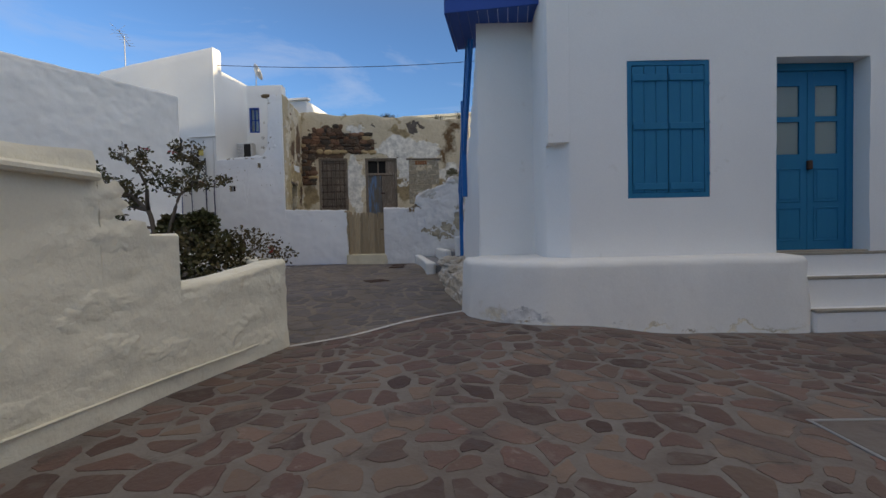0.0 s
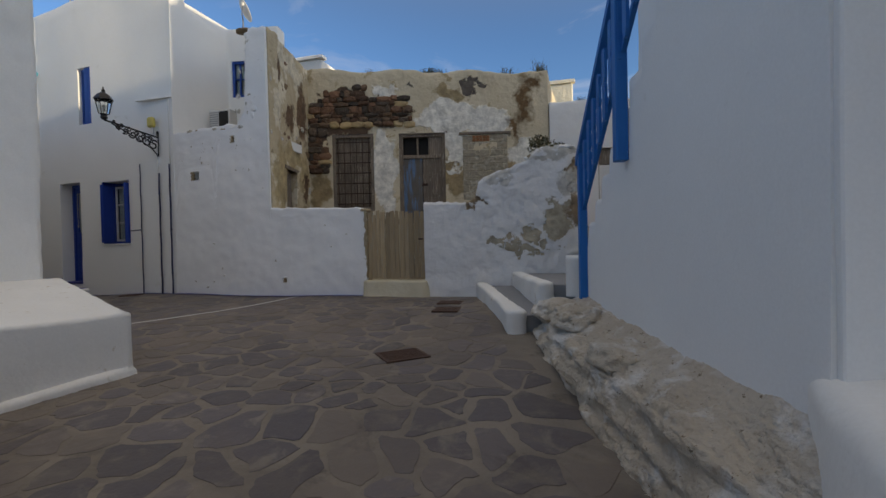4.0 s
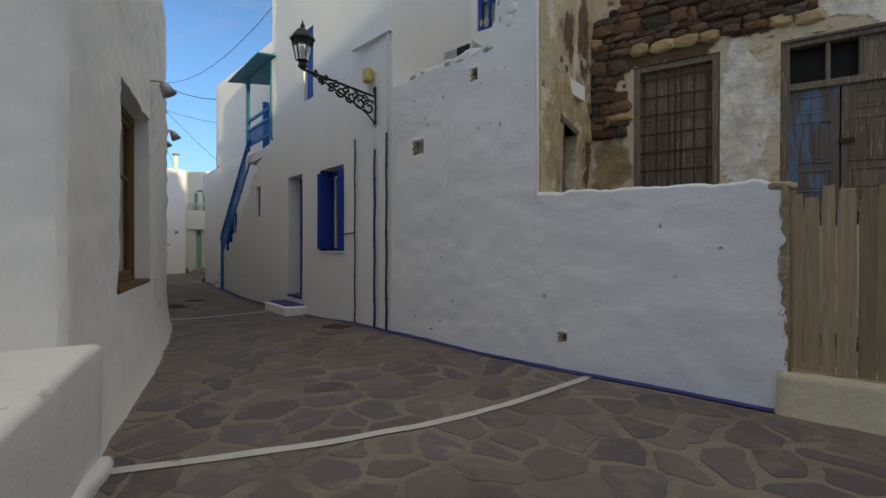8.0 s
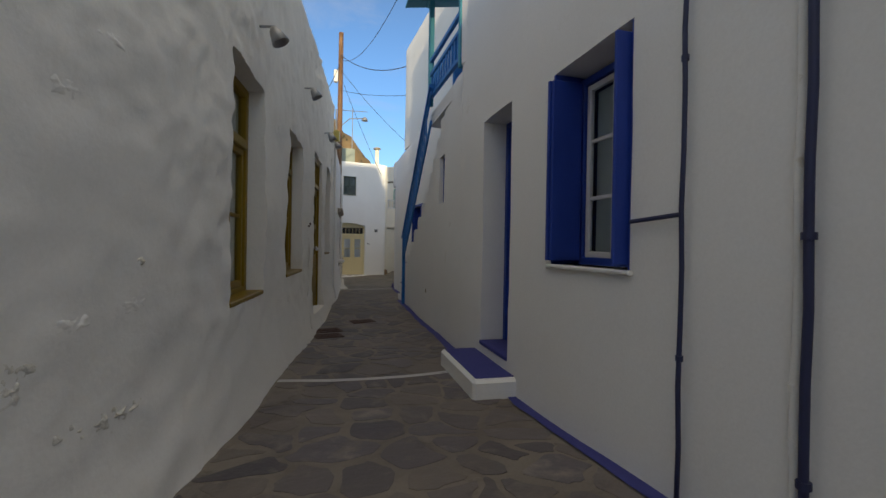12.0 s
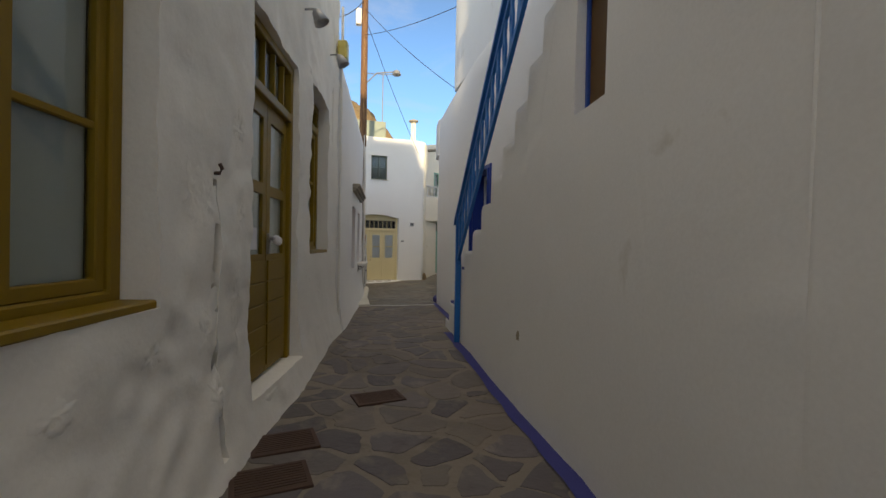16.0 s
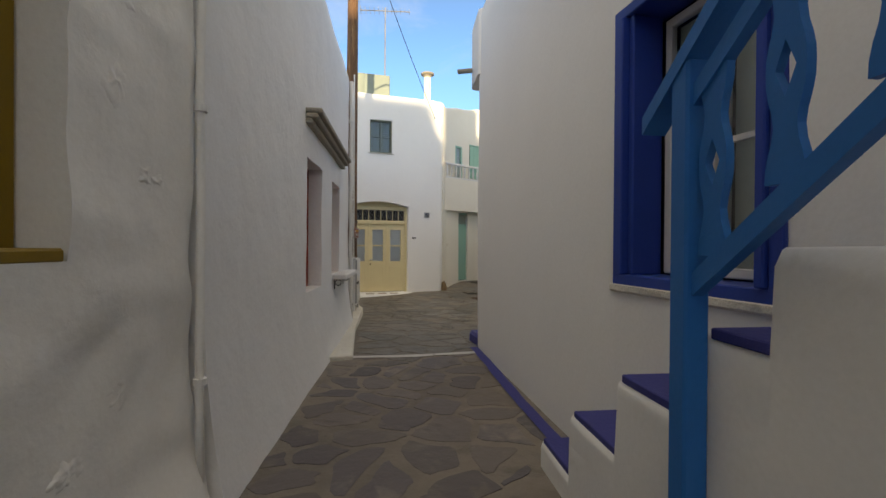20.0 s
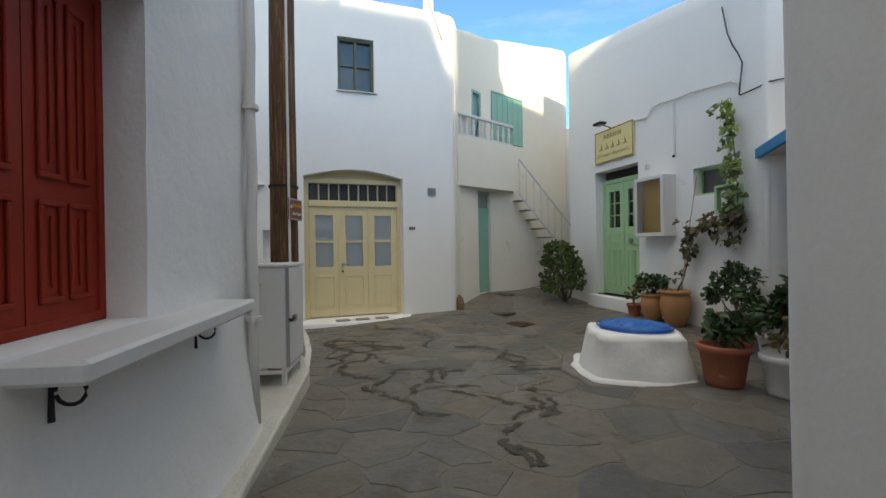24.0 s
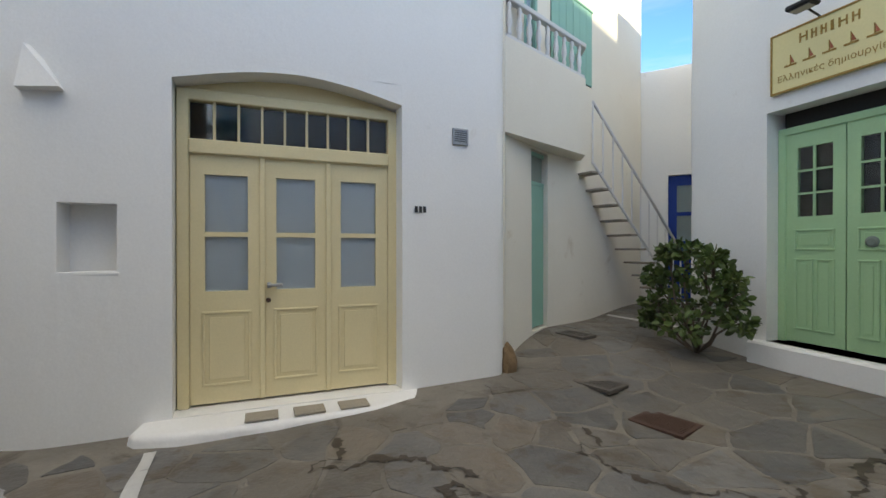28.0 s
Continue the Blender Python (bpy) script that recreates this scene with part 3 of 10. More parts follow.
def lump_stone(x, y, z, sx, sy, sz, mat, parent, seed, name="rubble_stone", label="", square=0.38):
    """A rough fieldstone bedded in a wall."""
    bm = bmesh.new()
    bmesh.ops.create_icosphere(bm, subdivisions=2, radius=1)
    for v in bm.verts:
        m_ = max(abs(v.co.x), abs(v.co.y), abs(v.co.z))
        c = v.co * (1 - square + square * 0.8 / m_)
        c *= 1 + 0.3 * noise.noise(v.co * 1.3 + Vector((seed * 1.7, 0, 0))) + 0.12 * noise.noise(v.co * 4 + Vector((0, seed, 0)))
        v.co = Vector((x + c.x * sx, y + c.y * sy, z + c.z * sz))
    return part(name, bm, mat, parent, label)


def steps_of(pairs, line=None):
    """A top line from (distance, height) pairs."""
    def f(s):
        for (a, u), (b, v) in zip(pairs, pairs[1:]):
            if s <= b:
                return u + (v - u) * max(0, (s - a)) / max(b - a, 1e-6)
        return pairs[-1][1]
    f.breaks = [a for a, _ in pairs]
    return f


# ---- ground ----
xs = [-3000, -800, -250, -90, -60, -45] + [-38 + 0.16 * k for k in range(313)] + [14, 18, 25, 40, 90, 250, 800, 3000]
ys = [-3000, -800, -250, -90, -40, -20, -12] + [-8 + 0.16 * k for k in range(207)] + [28, 34, 45, 90, 250, 800, 3000]
gv = [(x, y, gz(x, y) - 0.002) for x in xs for y in ys]
gf = [(i * len(ys) + j, (i + 1) * len(ys) + j, (i + 1) * len(ys) + j + 1, i * len(ys) + j + 1) for i in range(len(xs) - 1) for j in range(len(ys) - 1)]
ground = mesh_ob("ground", gv, gf, M["mortar"], None, smooth=True)
ground.data.materials.append(M["tan_mortar"])
ground.data.materials.append(M["slate_joint"])
for f in ground.data.polygons:
    cx, cy = f.center.x, f.center.y
    f.material_index = 0 if (cy - 5.2) - (cx + 1.36) * 0.976 < 0 and cx > -2.5 and cy < 7.5 else 1 if cx > -23.15 else 2
tagged(ground, "grey mortar bed of the lane between paving stones", "ground", kind="structure")

# ---- house with the teal shutters ----
house_a = thing("house", pose(0, 0, 0), "whitewashed corner house with teal shutters and double door", "house")
A_LINE = Line(rounded([(1.15, 13.2), (0.99, 7.85), (1.99, 8.02), (2.1, 6.95), (2.43, 6.63), (9.6, 7.87), (9.6, 13.2)], 0.03))
wall("wall", None, -0.7, 6.3, M["plaster"], house_a, [(3.29, 6.78, 4.51, 6.99, 1.37, 3.4), (5.5, 7.16, 6.9, 7.4, 0.5, 3.42)], line=A_LINE, amp=0.02, seed=3)
part("corner_corbel", slab([(2.12, 6.57), (2.45, 6.625), (2.11, 7.0)], 2.22, 6.3, 0.02), M["plaster"], house_a, "overhanging plastered corner above the cut-off edge")
part("roof", slab([(1.3, 8.3), (9.5, 8.3), (9.5, 13.1), (1.3, 13.1)], 6.0, 6.2, 0.02), M["plaster"], house_a)
# two unseen blocks added on the roof to shade the walls farther west
part("upper_storey", slab([(2.6, 7.2), (9.4, 8.2), (9.4, 10.5), (1.6, 11.85), (1.6, 8.4)], 6.2, 9.4, 0.05), M["plaster"], house_a)
part("roof_room", slab([(2.7, 7.4), (9.3, 8.3), (9.3, 10.45), (1.8, 11.3), (1.8, 8.5)], 9.4, 10.45, 0.05), M["plaster"], house_a)
bench = soft_block("plastered_bench", [(0.74, 7.25), (0.92, 6.75), (1.4, 6.22), (2.0, 5.98), (3.22, 6.19), (5.66, 6.61), (5.6, 7.3), (2.6, 6.9), (2.2, 8.2), (0.98, 8.1)], -0.75, 0.5, 0.11, M["bench_lime"], house_a, 5, "whitewashed masonry bench along the foot of the house", amp=0.035, flare=0.05)

# ---- house of the lane (wooden windows) ----
house_b = thing("house", pose(0, 0, 0), "long whitewashed lane house with brown wooden windows", "house")
B_LINE = Line(rounded([(-8.6, 6.2), (-6.95, 10.3), (-9.5, 11.24), (-11.9, 11.98), (-15.45, 12.68), (-19.6, 13.52), (-20.18, 13.66), (-20.0, 9.0)], 0.12))
B_HOLES = [(-8.1, 10.73, -9.5, 11.24, 0.87, 2.72), (-11.95, 11.97, -13.0, 12.2, 0.82, 2.85), (-14.2, 12.42, -15.4, 12.66, 0.9, 2.82), (-16.55, 12.9, -17.88, 13.17, 0.04, 3.03), (-18.42, 13.28, -19.44, 13.48, 1.1, 3.1), (-15.94, 12.78, -16.02, 12.795, -0.12, 1.6)]
wall("wall", None, -0.7, lambda s: 4.68 + 0.32 * smoothstep(4.4, 6.5, s), M["lane_lime"], house_b, B_HOLES, line=B_LINE, amp=0.035, res=0.045, seed=7, batter=0.12, relief=0.02)
part("roof", slab([(-8.5, 7.0), (-7.4, 10.2), (-20, 13.2), (-19.8, 9.0)], 4.4, 4.55, 0.0), M["plaster"], house_b)

# ---- house with the red shutters ----
house_c = thing("house", pose(0, 0, 0), "whitewashed house with red shutters and stone ledge", "house")
C_LINE = Line(rounded([(-20.2, 13.68), (-23.2, 14.15), (-25.81, 14.525), (-25.86, 14.19), (-27.75, 14.30), (-27.9, 9.5)], 0.05))
wall("wall", None, -0.7, 4.1, M["old_lime"], house_c, [(-22.38, 14.025, -23.14, 14.14, 0.69, 2.02), (-23.88, 14.245, -24.61, 14.355, 0.77, 2.0)], line=C_LINE, amp=0.015, seed=11, batter=0.11, res=0.16)
part("roof", slab([(-20.3, 9.5), (-20.3, 13.4), (-25.7, 14.2), (-27.6, 14.1), (-27.6, 9.5)], 3.7, 3.85, 0.0), M["plaster"], house_c)

# ---- yellow-door house and stair house ----
house_d = thing("house", pose(0, 0, 0), "whitewashed house with an arched cream three-leaf door", "house")
D_LINE = Line(rounded([(-34.5, 12.6), (-31.3, 13.1), (-30.62, 13.36), (-30.47, 13.85), (-30.57, 14.69), (-30.70, 16.38), (-30.85, 17.5), (-31.6, 17.3)], 0.16))
wall("wall", None, -0.7, 5.5, M["plaster"], house_d, [(-30.57, 14.66, -30.7, 16.4, -0.2, 2.47), (-30.52, 14.0, -30.54, 14.33, 0.88, 1.355), (-30.61, 15.26, -30.66, 15.9, 3.82, 4.77)], line=D_LINE, amp=0.014, seed=13)
part("roof", slab([(-34.5, 12.9), (-30.8, 13.9), (-31.0, 17.3), (-34.5, 18.2)], 5.0, 5.15, 0.0), M["plaster"], house_d)

house_e = thing("house", pose(0, 0, 0), "whitewashed house with a green door, balcony and open stair", "house")
E_LINE = Line(rounded([(-30.95, 17.5), (-31.3, 17.68), (-32.0, 18.62), (-33.35, 21.3), (-33.6, 21.5), (-36, 22.5)], 0.06))
E_DOOR, E_BALC, E_SHUT = (-31.68, 18.22, -31.99, 18.61, 0.02, 2.25), (-31.58, 18.05, -31.8, 18.35, 3.34, 4.4), (-32.02, 18.66, -32.54, 19.68, 3.42, 4.56)
wall("wall", None, -0.7, lambda s: 5.5 + 0.8 * min(1, max(0, s - 0.4) / 4.2), M["pale_cream"], house_e, [E_DOOR, E_BALC, E_SHUT], line=E_LINE, amp=0.016, seed=17)
part("roof", slab([(-36, 18), (-32.3, 18.6), (-33.6, 21.3), (-36, 22.3)], 5.2, 5.35, 0.0), M["plaster"], house_e)

house_f = thing("house", pose(0, 0, 0), "whitewashed shop house with a pale green double door", "house")
F_LINE = Line(rounded([(-31.6, 26), (-31.2, 20.12), (-29.0, 20.18), (-26.85, 20.26), (-26.8, 20.9), (-23.0, 21.1)], 0.06))
wall("wall", None, -0.7, lambda s: 5.15 - 0.16 * max(0, s - 5.9), M["plaster"], house_f, [(-30.26, 20.14, -29.07, 20.18, 0.08, 2.43), (-27.95, 20.21, -27.42, 20.23, 1.72, 2.12)], line=F_LINE, amp=0.012, seed=19)
part("roof", slab([(-31.2, 20.4), (-23.3, 21.3), (-23.3, 26), (-31.2, 26)], 4.0, 4.1, 0.0), M["plaster"], house_f)

# ---- blue house of the lane with stair ----
house_g = thing("house", pose(0, 0, 0), "whitewashed house with cobalt window, door and outside stair", "house")
G_LINE = Line([(-20.25, 15.47), (-19.04, 15.31), (-18.1, 15.23), (-16.7, 15.12), (-15.4, 14.97), (-14.26, 14.77), (-12.4, 14.56), (-10.34, 14.40), (-8.85, 14.29)])
G_STEPS = [(0.0, 0.02), (0.43, 0.34), (0.88, 0.65), (1.36, 0.92), (1.58, 1.16), (2.0, 1.42), (2.4, 1.70)] + [(2.8 + 0.33 * k, 1.96 + 0.27 * k) for k in range(8)]
G_LOW = steps_of([p for (s0, z0), (s1, _) in zip(G_STEPS, G_STEPS[1:] + [(6.36, 0)]) for p in ((s0, z0), (s1 - 0.01, z0))] + [(6.37, 7.45), (7.3, 7.5), (11.7, 7.78)])
wall("wall", None, -0.7, G_LOW, M["plaster"], house_g, [(-11.33, 14.48, -10.35, 14.40, 1.2, 2.77), (-12.98, 14.6, -12.15, 14.54, 0.2, 2.82), (-15.58, 14.99, -15.17, 14.93, 2.08, 2.9), (-12.1, 14.54, -11.62, 14.5, 4.3, 5.75)], line=G_LINE, amp=0.012, seed=23, res=0.25)
wall("side_wall", [(-8.87, 14.3), (-8.7, 16.0), (-7.3, 16.22)], -0.5, 6.95, M["plaster"], house_g, [(-8.6, 16.016, -8.2, 16.079, 5.1, 6.08)], amp=0.014, seed=29)
wall("side_wall", [(-13.95, 21.0), (-13.98, 14.72)], 3.9, 7.35, M["plaster"], house_g, amp=0.012, seed=31)
wall("rear_wall", [(-24.2, 24.0), (-23.95, 19.5), (-23.52, 16.147), (-20.03, 15.8), (-15.6, 15.75)], -0.7, 4.3, M["plaster"], house_g, [(-20.02, 15.79, -19.05, 15.72, 0.95, 2.44)], amp=0.012, seed=37)
wall("upper_wall", [(-21.55, 17.0), (-21.5, 15.92), (-15.5, 15.75)], 4.3, 7.4, M["plaster"], house_g, amp=0.012, seed=41)
part("roof", slab([(-13.9, 14.8), (-9.0, 14.6), (-8.9, 20), (-13.9, 20)], 7.0, 7.15, 0.0), M["plaster"], house_g)
part("terrace", slab([(-16.2, 15.0), (-13.9, 14.75), (-13.9, 17.5), (-16.2, 17.5)], 3.6, 3.82, 0.0), M["plaster"], house_g)

# ---- ruin and its forecourt walls ----
ruin = thing("ruined_house", pose(0, 0, 0), "roofless ruined house with peeling plaster and weathered door", "ruin")
R_LINE = Line([(-7.04, 17.2), (-6.4, 17.35), (-3.24, 18.11), (-0.34, 18.81), (-0.1, 22.0)])
wall("front_wall", None, 0.4, lambda s: 6.1 - 0.04 * s + 0.05 * math.sin(3 * s), M["ruin_front"], ruin, [(-6.38, 17.36, -5.21, 17.64, 2.0, 4.22), (-4.5, 17.8, -3.21, 18.12, 1.6, 4.2)], line=R_LINE, amp=0.018, res=0.10, seed=43, relief=0.02, ragged=0.03)
wall("side_wall", [(-6.305, 14.415), (-6.318, 14.79), (-6.45, 14.95), (-7.04, 17.2)], 0.4, lambda s: 5.95 + 0.05 * s, M["ruin_side"], ruin, [(-6.58, 15.38, -6.76, 16.1, 1.4, 2.95)], amp=0.02, res=0.10, seed=47, relief=0.035, ragged=0.05)
court = thing("courtyard_wall", pose(0, 0, 0), "whitewashed rubble wall of the ruin's forecourt", "wall", kind="structure")
W_LINE = Line([(-8.85, 14.29), (-6.86, 14.33), (-6.33, 14.35), (-4.02, 14.42)])
wall("wall", None, -0.6, steps_of([(0, 3.75), (1.75, 3.85), (1.95, 4.1), (2.05, 5.6), (2.1, 5.95), (2.53, 5.92), (2.54, 1.9), (4.6, 1.84), (4.83, 1.75)]), M["court_lime"], court, [(-8.35, 14.3, -8.15, 14.3, 2.62, 2.82), (-6.0, 14.36, -5.92, 14.36, 0.24, 0.34), (-7.26, 14.32, -7.16, 14.32, 3.42, 3.58)], line=W_LINE, amp=0.03, res=0.06, seed=53, ragged=0.035, ease=0.035, relief=0.008)
court2 = thing("courtyard_wall", pose(0, 0, 0), "crumbling whitewashed rubble wall beside the ramp", "wall", kind="structure")
W2_LINE = Line(rounded([(-2.75, 14.44), (0.1, 14.52), (0.42, 14.8), (0.5, 17.5)], 0.2))
wall("wall", None, -0.6, steps_of([(0, 1.88), (0.82, 1.84), (1.06, 1.90), (1.14, 2.27), (1.56, 2.44), (2.05, 2.6), (2.28, 2.82), (2.66, 2.87), (3.05, 2.78), (3.4, 2.6), (6.5, 2.4)]), M["crumbling_lime"], court2, line=W2_LINE, amp=0.04, res=0.05, seed=59, ragged=0.07, ease=0.05, relief=0.03)
back = thing("house", pose(0, 0, 0), "low whitewashed house behind the ruin", "house")
K_LINE = Line([(-0.3, 18.75), (1.0, 18.9), (8, 20.2)])
wall("wall", None, 0.3, 4.95, M["old_lime"], back, [(1.0, 18.9, 1.52, 19.0, 1.45, 3.6)], line=K_LINE, amp=0.03, seed=61)

# ---- planter wall ----
planter = thing("planter_wall", pose(0, 0, 0), "cream-washed stepped planter wall with rubble showing through", "planter")
P_LINE = Line(rounded([(-1.38, 5.25), (-1.52, 3.53), (-1.6, 2.4), (-1.9, -4.0)][::-1] + [(-1.6, 5.5), (-3.0, 6.9)], 0.1))
ptop = P_LINE.at(-1.52, 3.53)
ptall = P_LINE.at(-1.57, 2.78)
wall("wall", None, -0.8, steps_of([(0, 1.52), (ptall, 1.57), (ptall + 0.01, 0.97), (ptop, 0.97), (ptop + 0.01, 0.46), (ptop + 0.9, 0.51), (ptop + 1.7, 0.62), (P_LINE.s[-1], 0.58)]), M["cream"], planter, line=P_LINE, amp=0.03, res=0.06, thick=0.35, seed=67, relief=0.014)
part("cap_moulding", box((-2.0, -1.5, -4.0, 2.74, 1.36, 1.43), bevel=0.03), M["cream"], planter).matrix_basis = pose(-0.06, 0.0, 0.0, 0, 0, -1.2)
cpts = [P_LINE.where(P_LINE.at(-1.7, yy))[0] for yy in (1.9, 2.6, 3.4, 4.3, 5.15)]
part("conduit", rod([(-1.57, 1.85, 0.9), (-1.57, 1.87, -0.2)] + [(p.x + 0.03, p.y, gz(p.x, p.y) + 0.17) for p in cpts], 0.012, 6), M["cream"], planter, "limewashed conduit along the wall foot")
bench_b = thing("low_bench", pose(0, 0, 0), "low whitewashed masonry bench at the lane corner", "bench")
bench_top = lambda x, y: 0.42 + max(0, min(1, (-4.5 - x) / 2.3)) * 0.26
soft_block("body", [(-4.4, 9.4), (-6.95, 10.46), (-7.6, 8.6), (-5.2, 7.2), (-4.7, 8.2)], -0.7, lambda x, y: bench_top(x, y), 0.05, M["old_plaster"], bench_b, 8, amp=0.02)
soft_block("foot", [(-4.35, 9.4), (-6.95, 10.5), (-7.62, 8.6), (-5.2, 7.14), (-4.63, 8.18)], -0.7, lambda x, y: gz(x, y) + 0.09, 0.06, M["old_plaster"], bench_b, 9, amp=0.04)

# ---- more materials ----
M["brown"] = material("brown_varnish", (0.15, 0.078, 0.018), 0.5, (0.095, 0.048, 0.012), 3, 70, 0.15, stretch=(8, 8, 1), gloss=0.25)
M["olive"] = material("olive_brown_paint", (0.25, 0.158, 0.012), 0.45, (0.185, 0.112, 0.010), 3, 70, 0.12, stretch=(6, 6, 1), gloss=0.25)
M["navy"] = material("deep_blue_paint", (0.022, 0.06, 0.33), 0.4, (0.018, 0.045, 0.24), 4, 60, 0.08, gloss=0.25)
M["rail_blue"] = material("mid_blue_paint", (0.012, 0.135, 0.42), 0.5, (0.015, 0.165, 0.46), 5, 60, 0.1, gloss=0.3, spots=(0.09, 0.2, 0.36), spot_at=(0.72, 0.76), spot_scale=5)
M["pipe_blue"] = material("dark_blue_pipe_paint", (0.015, 0.022, 0.085), 0.5, (0.03, 0.03, 0.06), 5, 60, 0.1)
M["turq"] = material("turquoise_paint", (0.05, 0.26, 0.33), 0.5, (0.04, 0.2, 0.27), 5, 60, 0.1, gloss=0.25)
M["red"] = material("oxide_red_paint", (0.30, 0.028, 0.012), 0.55, (0.22, 0.022, 0.010), 4, 60, 0.1, gloss=0.2)
M["yellow"] = material("cream_yellow_paint", (0.72, 0.62, 0.36), 0.5, (0.66, 0.56, 0.33), 3, 60, 0.08)
M["green"] = material("pale_green_paint", (0.40, 0.60, 0.33), 0.5, (0.36, 0.55, 0.30), 3, 60, 0.08)
M["sea_green"] = material("sea_green_paint", (0.25, 0.46, 0.37), 0.55, (0.22, 0.41, 0.33), 3, 60, 0.08)
M["grey_wood"] = material("weathered_wood", (0.25, 0.20, 0.155), 0.88, (0.12, 0.09, 0.068), 4, 60, 0.6, mix=0.95, stretch=(9, 9, 0.7), spots=(0.40, 0.34, 0.26), spot_at=(0.56, 0.64), spot_scale=5, vary=0.2)
M["blue_wood"] = material("faded_blue_wood", (0.17, 0.155, 0.14), 0.85, (0.10, 0.085, 0.07), 4, 60, 0.4, stretch=(7, 7, 0.8), spots=(0.13, 0.21, 0.34), spot_at=(0.5, 0.6), spot_scale=2.2)
M["threshold_lime"] = material("yellowed_limewash", (0.66, 0.60, 0.46), 0.93, (0.50, 0.43, 0.29), 2.4, 40, 0.3, mix=0.9, lump=0.5, lump_scale=7, spots=(0.24, 0.15, 0.08), spot_at=(0.68, 0.74), spot_scale=3.5)
M["plank"] = material("dry_plank", (0.46, 0.35, 0.215), 0.88, (0.24, 0.17, 0.10), 4, 60, 0.6, mix=0.95, stretch=(10, 10, 0.6), vary=0.24, spots=(0.36, 0.33, 0.27), spot_at=(0.56, 0.68), spot_scale=4)
M["gate_red"] = material("dark_red_brown_paint", (0.085, 0.022, 0.014), 0.5, (0.055, 0.016, 0.011), 3, 60, 0.15, stretch=(8, 8, 0.8))
M["iron"] = material("black_iron", (0.012, 0.012, 0.014), 0.5, (0.03, 0.022, 0.018), 8, 60, 0.15, metal=0.3)
M["rust"] = material("rusty_iron", (0.075, 0.038, 0.024), 0.75, (0.045, 0.028, 0.02), 8, 60, 0.3, metal=0.2)
M["grate"] = material("cast_iron", (0.10, 0.055, 0.038), 0.75, (0.06, 0.034, 0.025), 8, 60, 0.3, metal=0.3)
M["worn_iron"] = material("worn_grey_iron", (0.13, 0.115, 0.10), 0.7, (0.08, 0.07, 0.06), 8, 60, 0.3, metal=0.2)
M["stone_a"] = material("red_brown_flag", (0.125, 0.066, 0.05), 0.68, (0.072, 0.05, 0.048), 2.5, 35, 0.45, vary=0.45, tint=(0.21, 0.15, 0.11), lump=0.25, lump_scale=9, spots=(0.17, 0.14, 0.125), spot_at=(0.58, 0.7), spot_scale=4.5, smear=SMEAR_A)
M["stone_a2"] = material("red_brown_flags", (0.125, 0.066, 0.05), 0.68, (0.072, 0.05, 0.048), 2.5, 35, 0.45, vary=0.45, tint=(0.21, 0.15, 0.11), island=True, lump=0.25, lump_scale=9, spots=(0.17, 0.14, 0.125), spot_at=(0.58, 0.7), spot_scale=4.5, smear=SMEAR_A)
M["stone_b"] = material("grey_slate_flag", (0.118, 0.10, 0.10), 0.68, (0.082, 0.075, 0.084), 2.4, 35, 0.35, mix=0.8, vary=0.24, tint=(0.19, 0.155, 0.12), lump=0.25, lump_scale=8, spots=(0.19, 0.165, 0.14), spot_at=(0.54, 0.68), spot_scale=3.2, smear=SMEAR_B)
M["stone_b_far"] = material("grey_slate_flags", (0.118, 0.10, 0.10), 0.68, (0.082, 0.075, 0.084), 2.4, 35, 0.35, mix=0.8, vary=0.24, tint=(0.19, 0.155, 0.12), island=True, lump=0.25, lump_scale=8, spots=(0.19, 0.165, 0.14), spot_at=(0.54, 0.68), spot_scale=3.2, smear=SMEAR_B)
M["stone_c"] = material("plaza_slate_flags", (0.142, 0.132, 0.118), 0.56, (0.074, 0.076, 0.08), 2.6, 35, 0.4, mix=0.95, vary=0.28, tint=(0.17, 0.135, 0.095), island=True, lump=0.5, lump_scale=6, spots=(0.085, 0.068, 0.05), spot_at=(0.53, 0.62), spot_scale=3.6, smear=SMEAR_C)
M["stone_c1"] = material("plaza_slate_flag", (0.142, 0.132, 0.118), 0.56, (0.074, 0.076, 0.08), 2.6, 35, 0.4, mix=0.95, vary=0.28, tint=(0.17, 0.135, 0.095), lump=0.5, lump_scale=6, spots=(0.085, 0.068, 0.05), spot_at=(0.53, 0.62), spot_scale=3.6, smear=SMEAR_C)
M["wet"] = material("damp_slate", (0.038, 0.029, 0.021), 0.5, (0.075, 0.06, 0.047), 7, 40, 0.3, mix=0.8, gloss=0.3)
M["white_line"] = material("white_line_paint", (0.58, 0.57, 0.55), 0.85, (0.42, 0.41, 0.39), 4, 50, 0.3, lump=0.4, lump_scale=9, spots=(0.24, 0.22, 0.2), spot_at=(0.58, 0.68), spot_scale=7)
M["pale_joint"] = material("pale_joint_paint", (0.32, 0.32, 0.32), 0.9, (0.26, 0.26, 0.25), 4, 50, 0.3, spots=(0.16, 0.15, 0.14), spot_at=(0.56, 0.64), spot_scale=6)
M["blue_line"] = material("blue_line_paint", (0.03, 0.034, 0.19), 0.8, (0.05, 0.055, 0.23), 4, 50, 0.3, spots=(0.25, 0.25, 0.3), spot_at=(0.7, 0.76), spot_scale=6)
M["concrete"] = material("grey_concrete", (0.25, 0.255, 0.27), 0.88, (0.19, 0.195, 0.20), 2, 45, 0.3, lump=0.2)
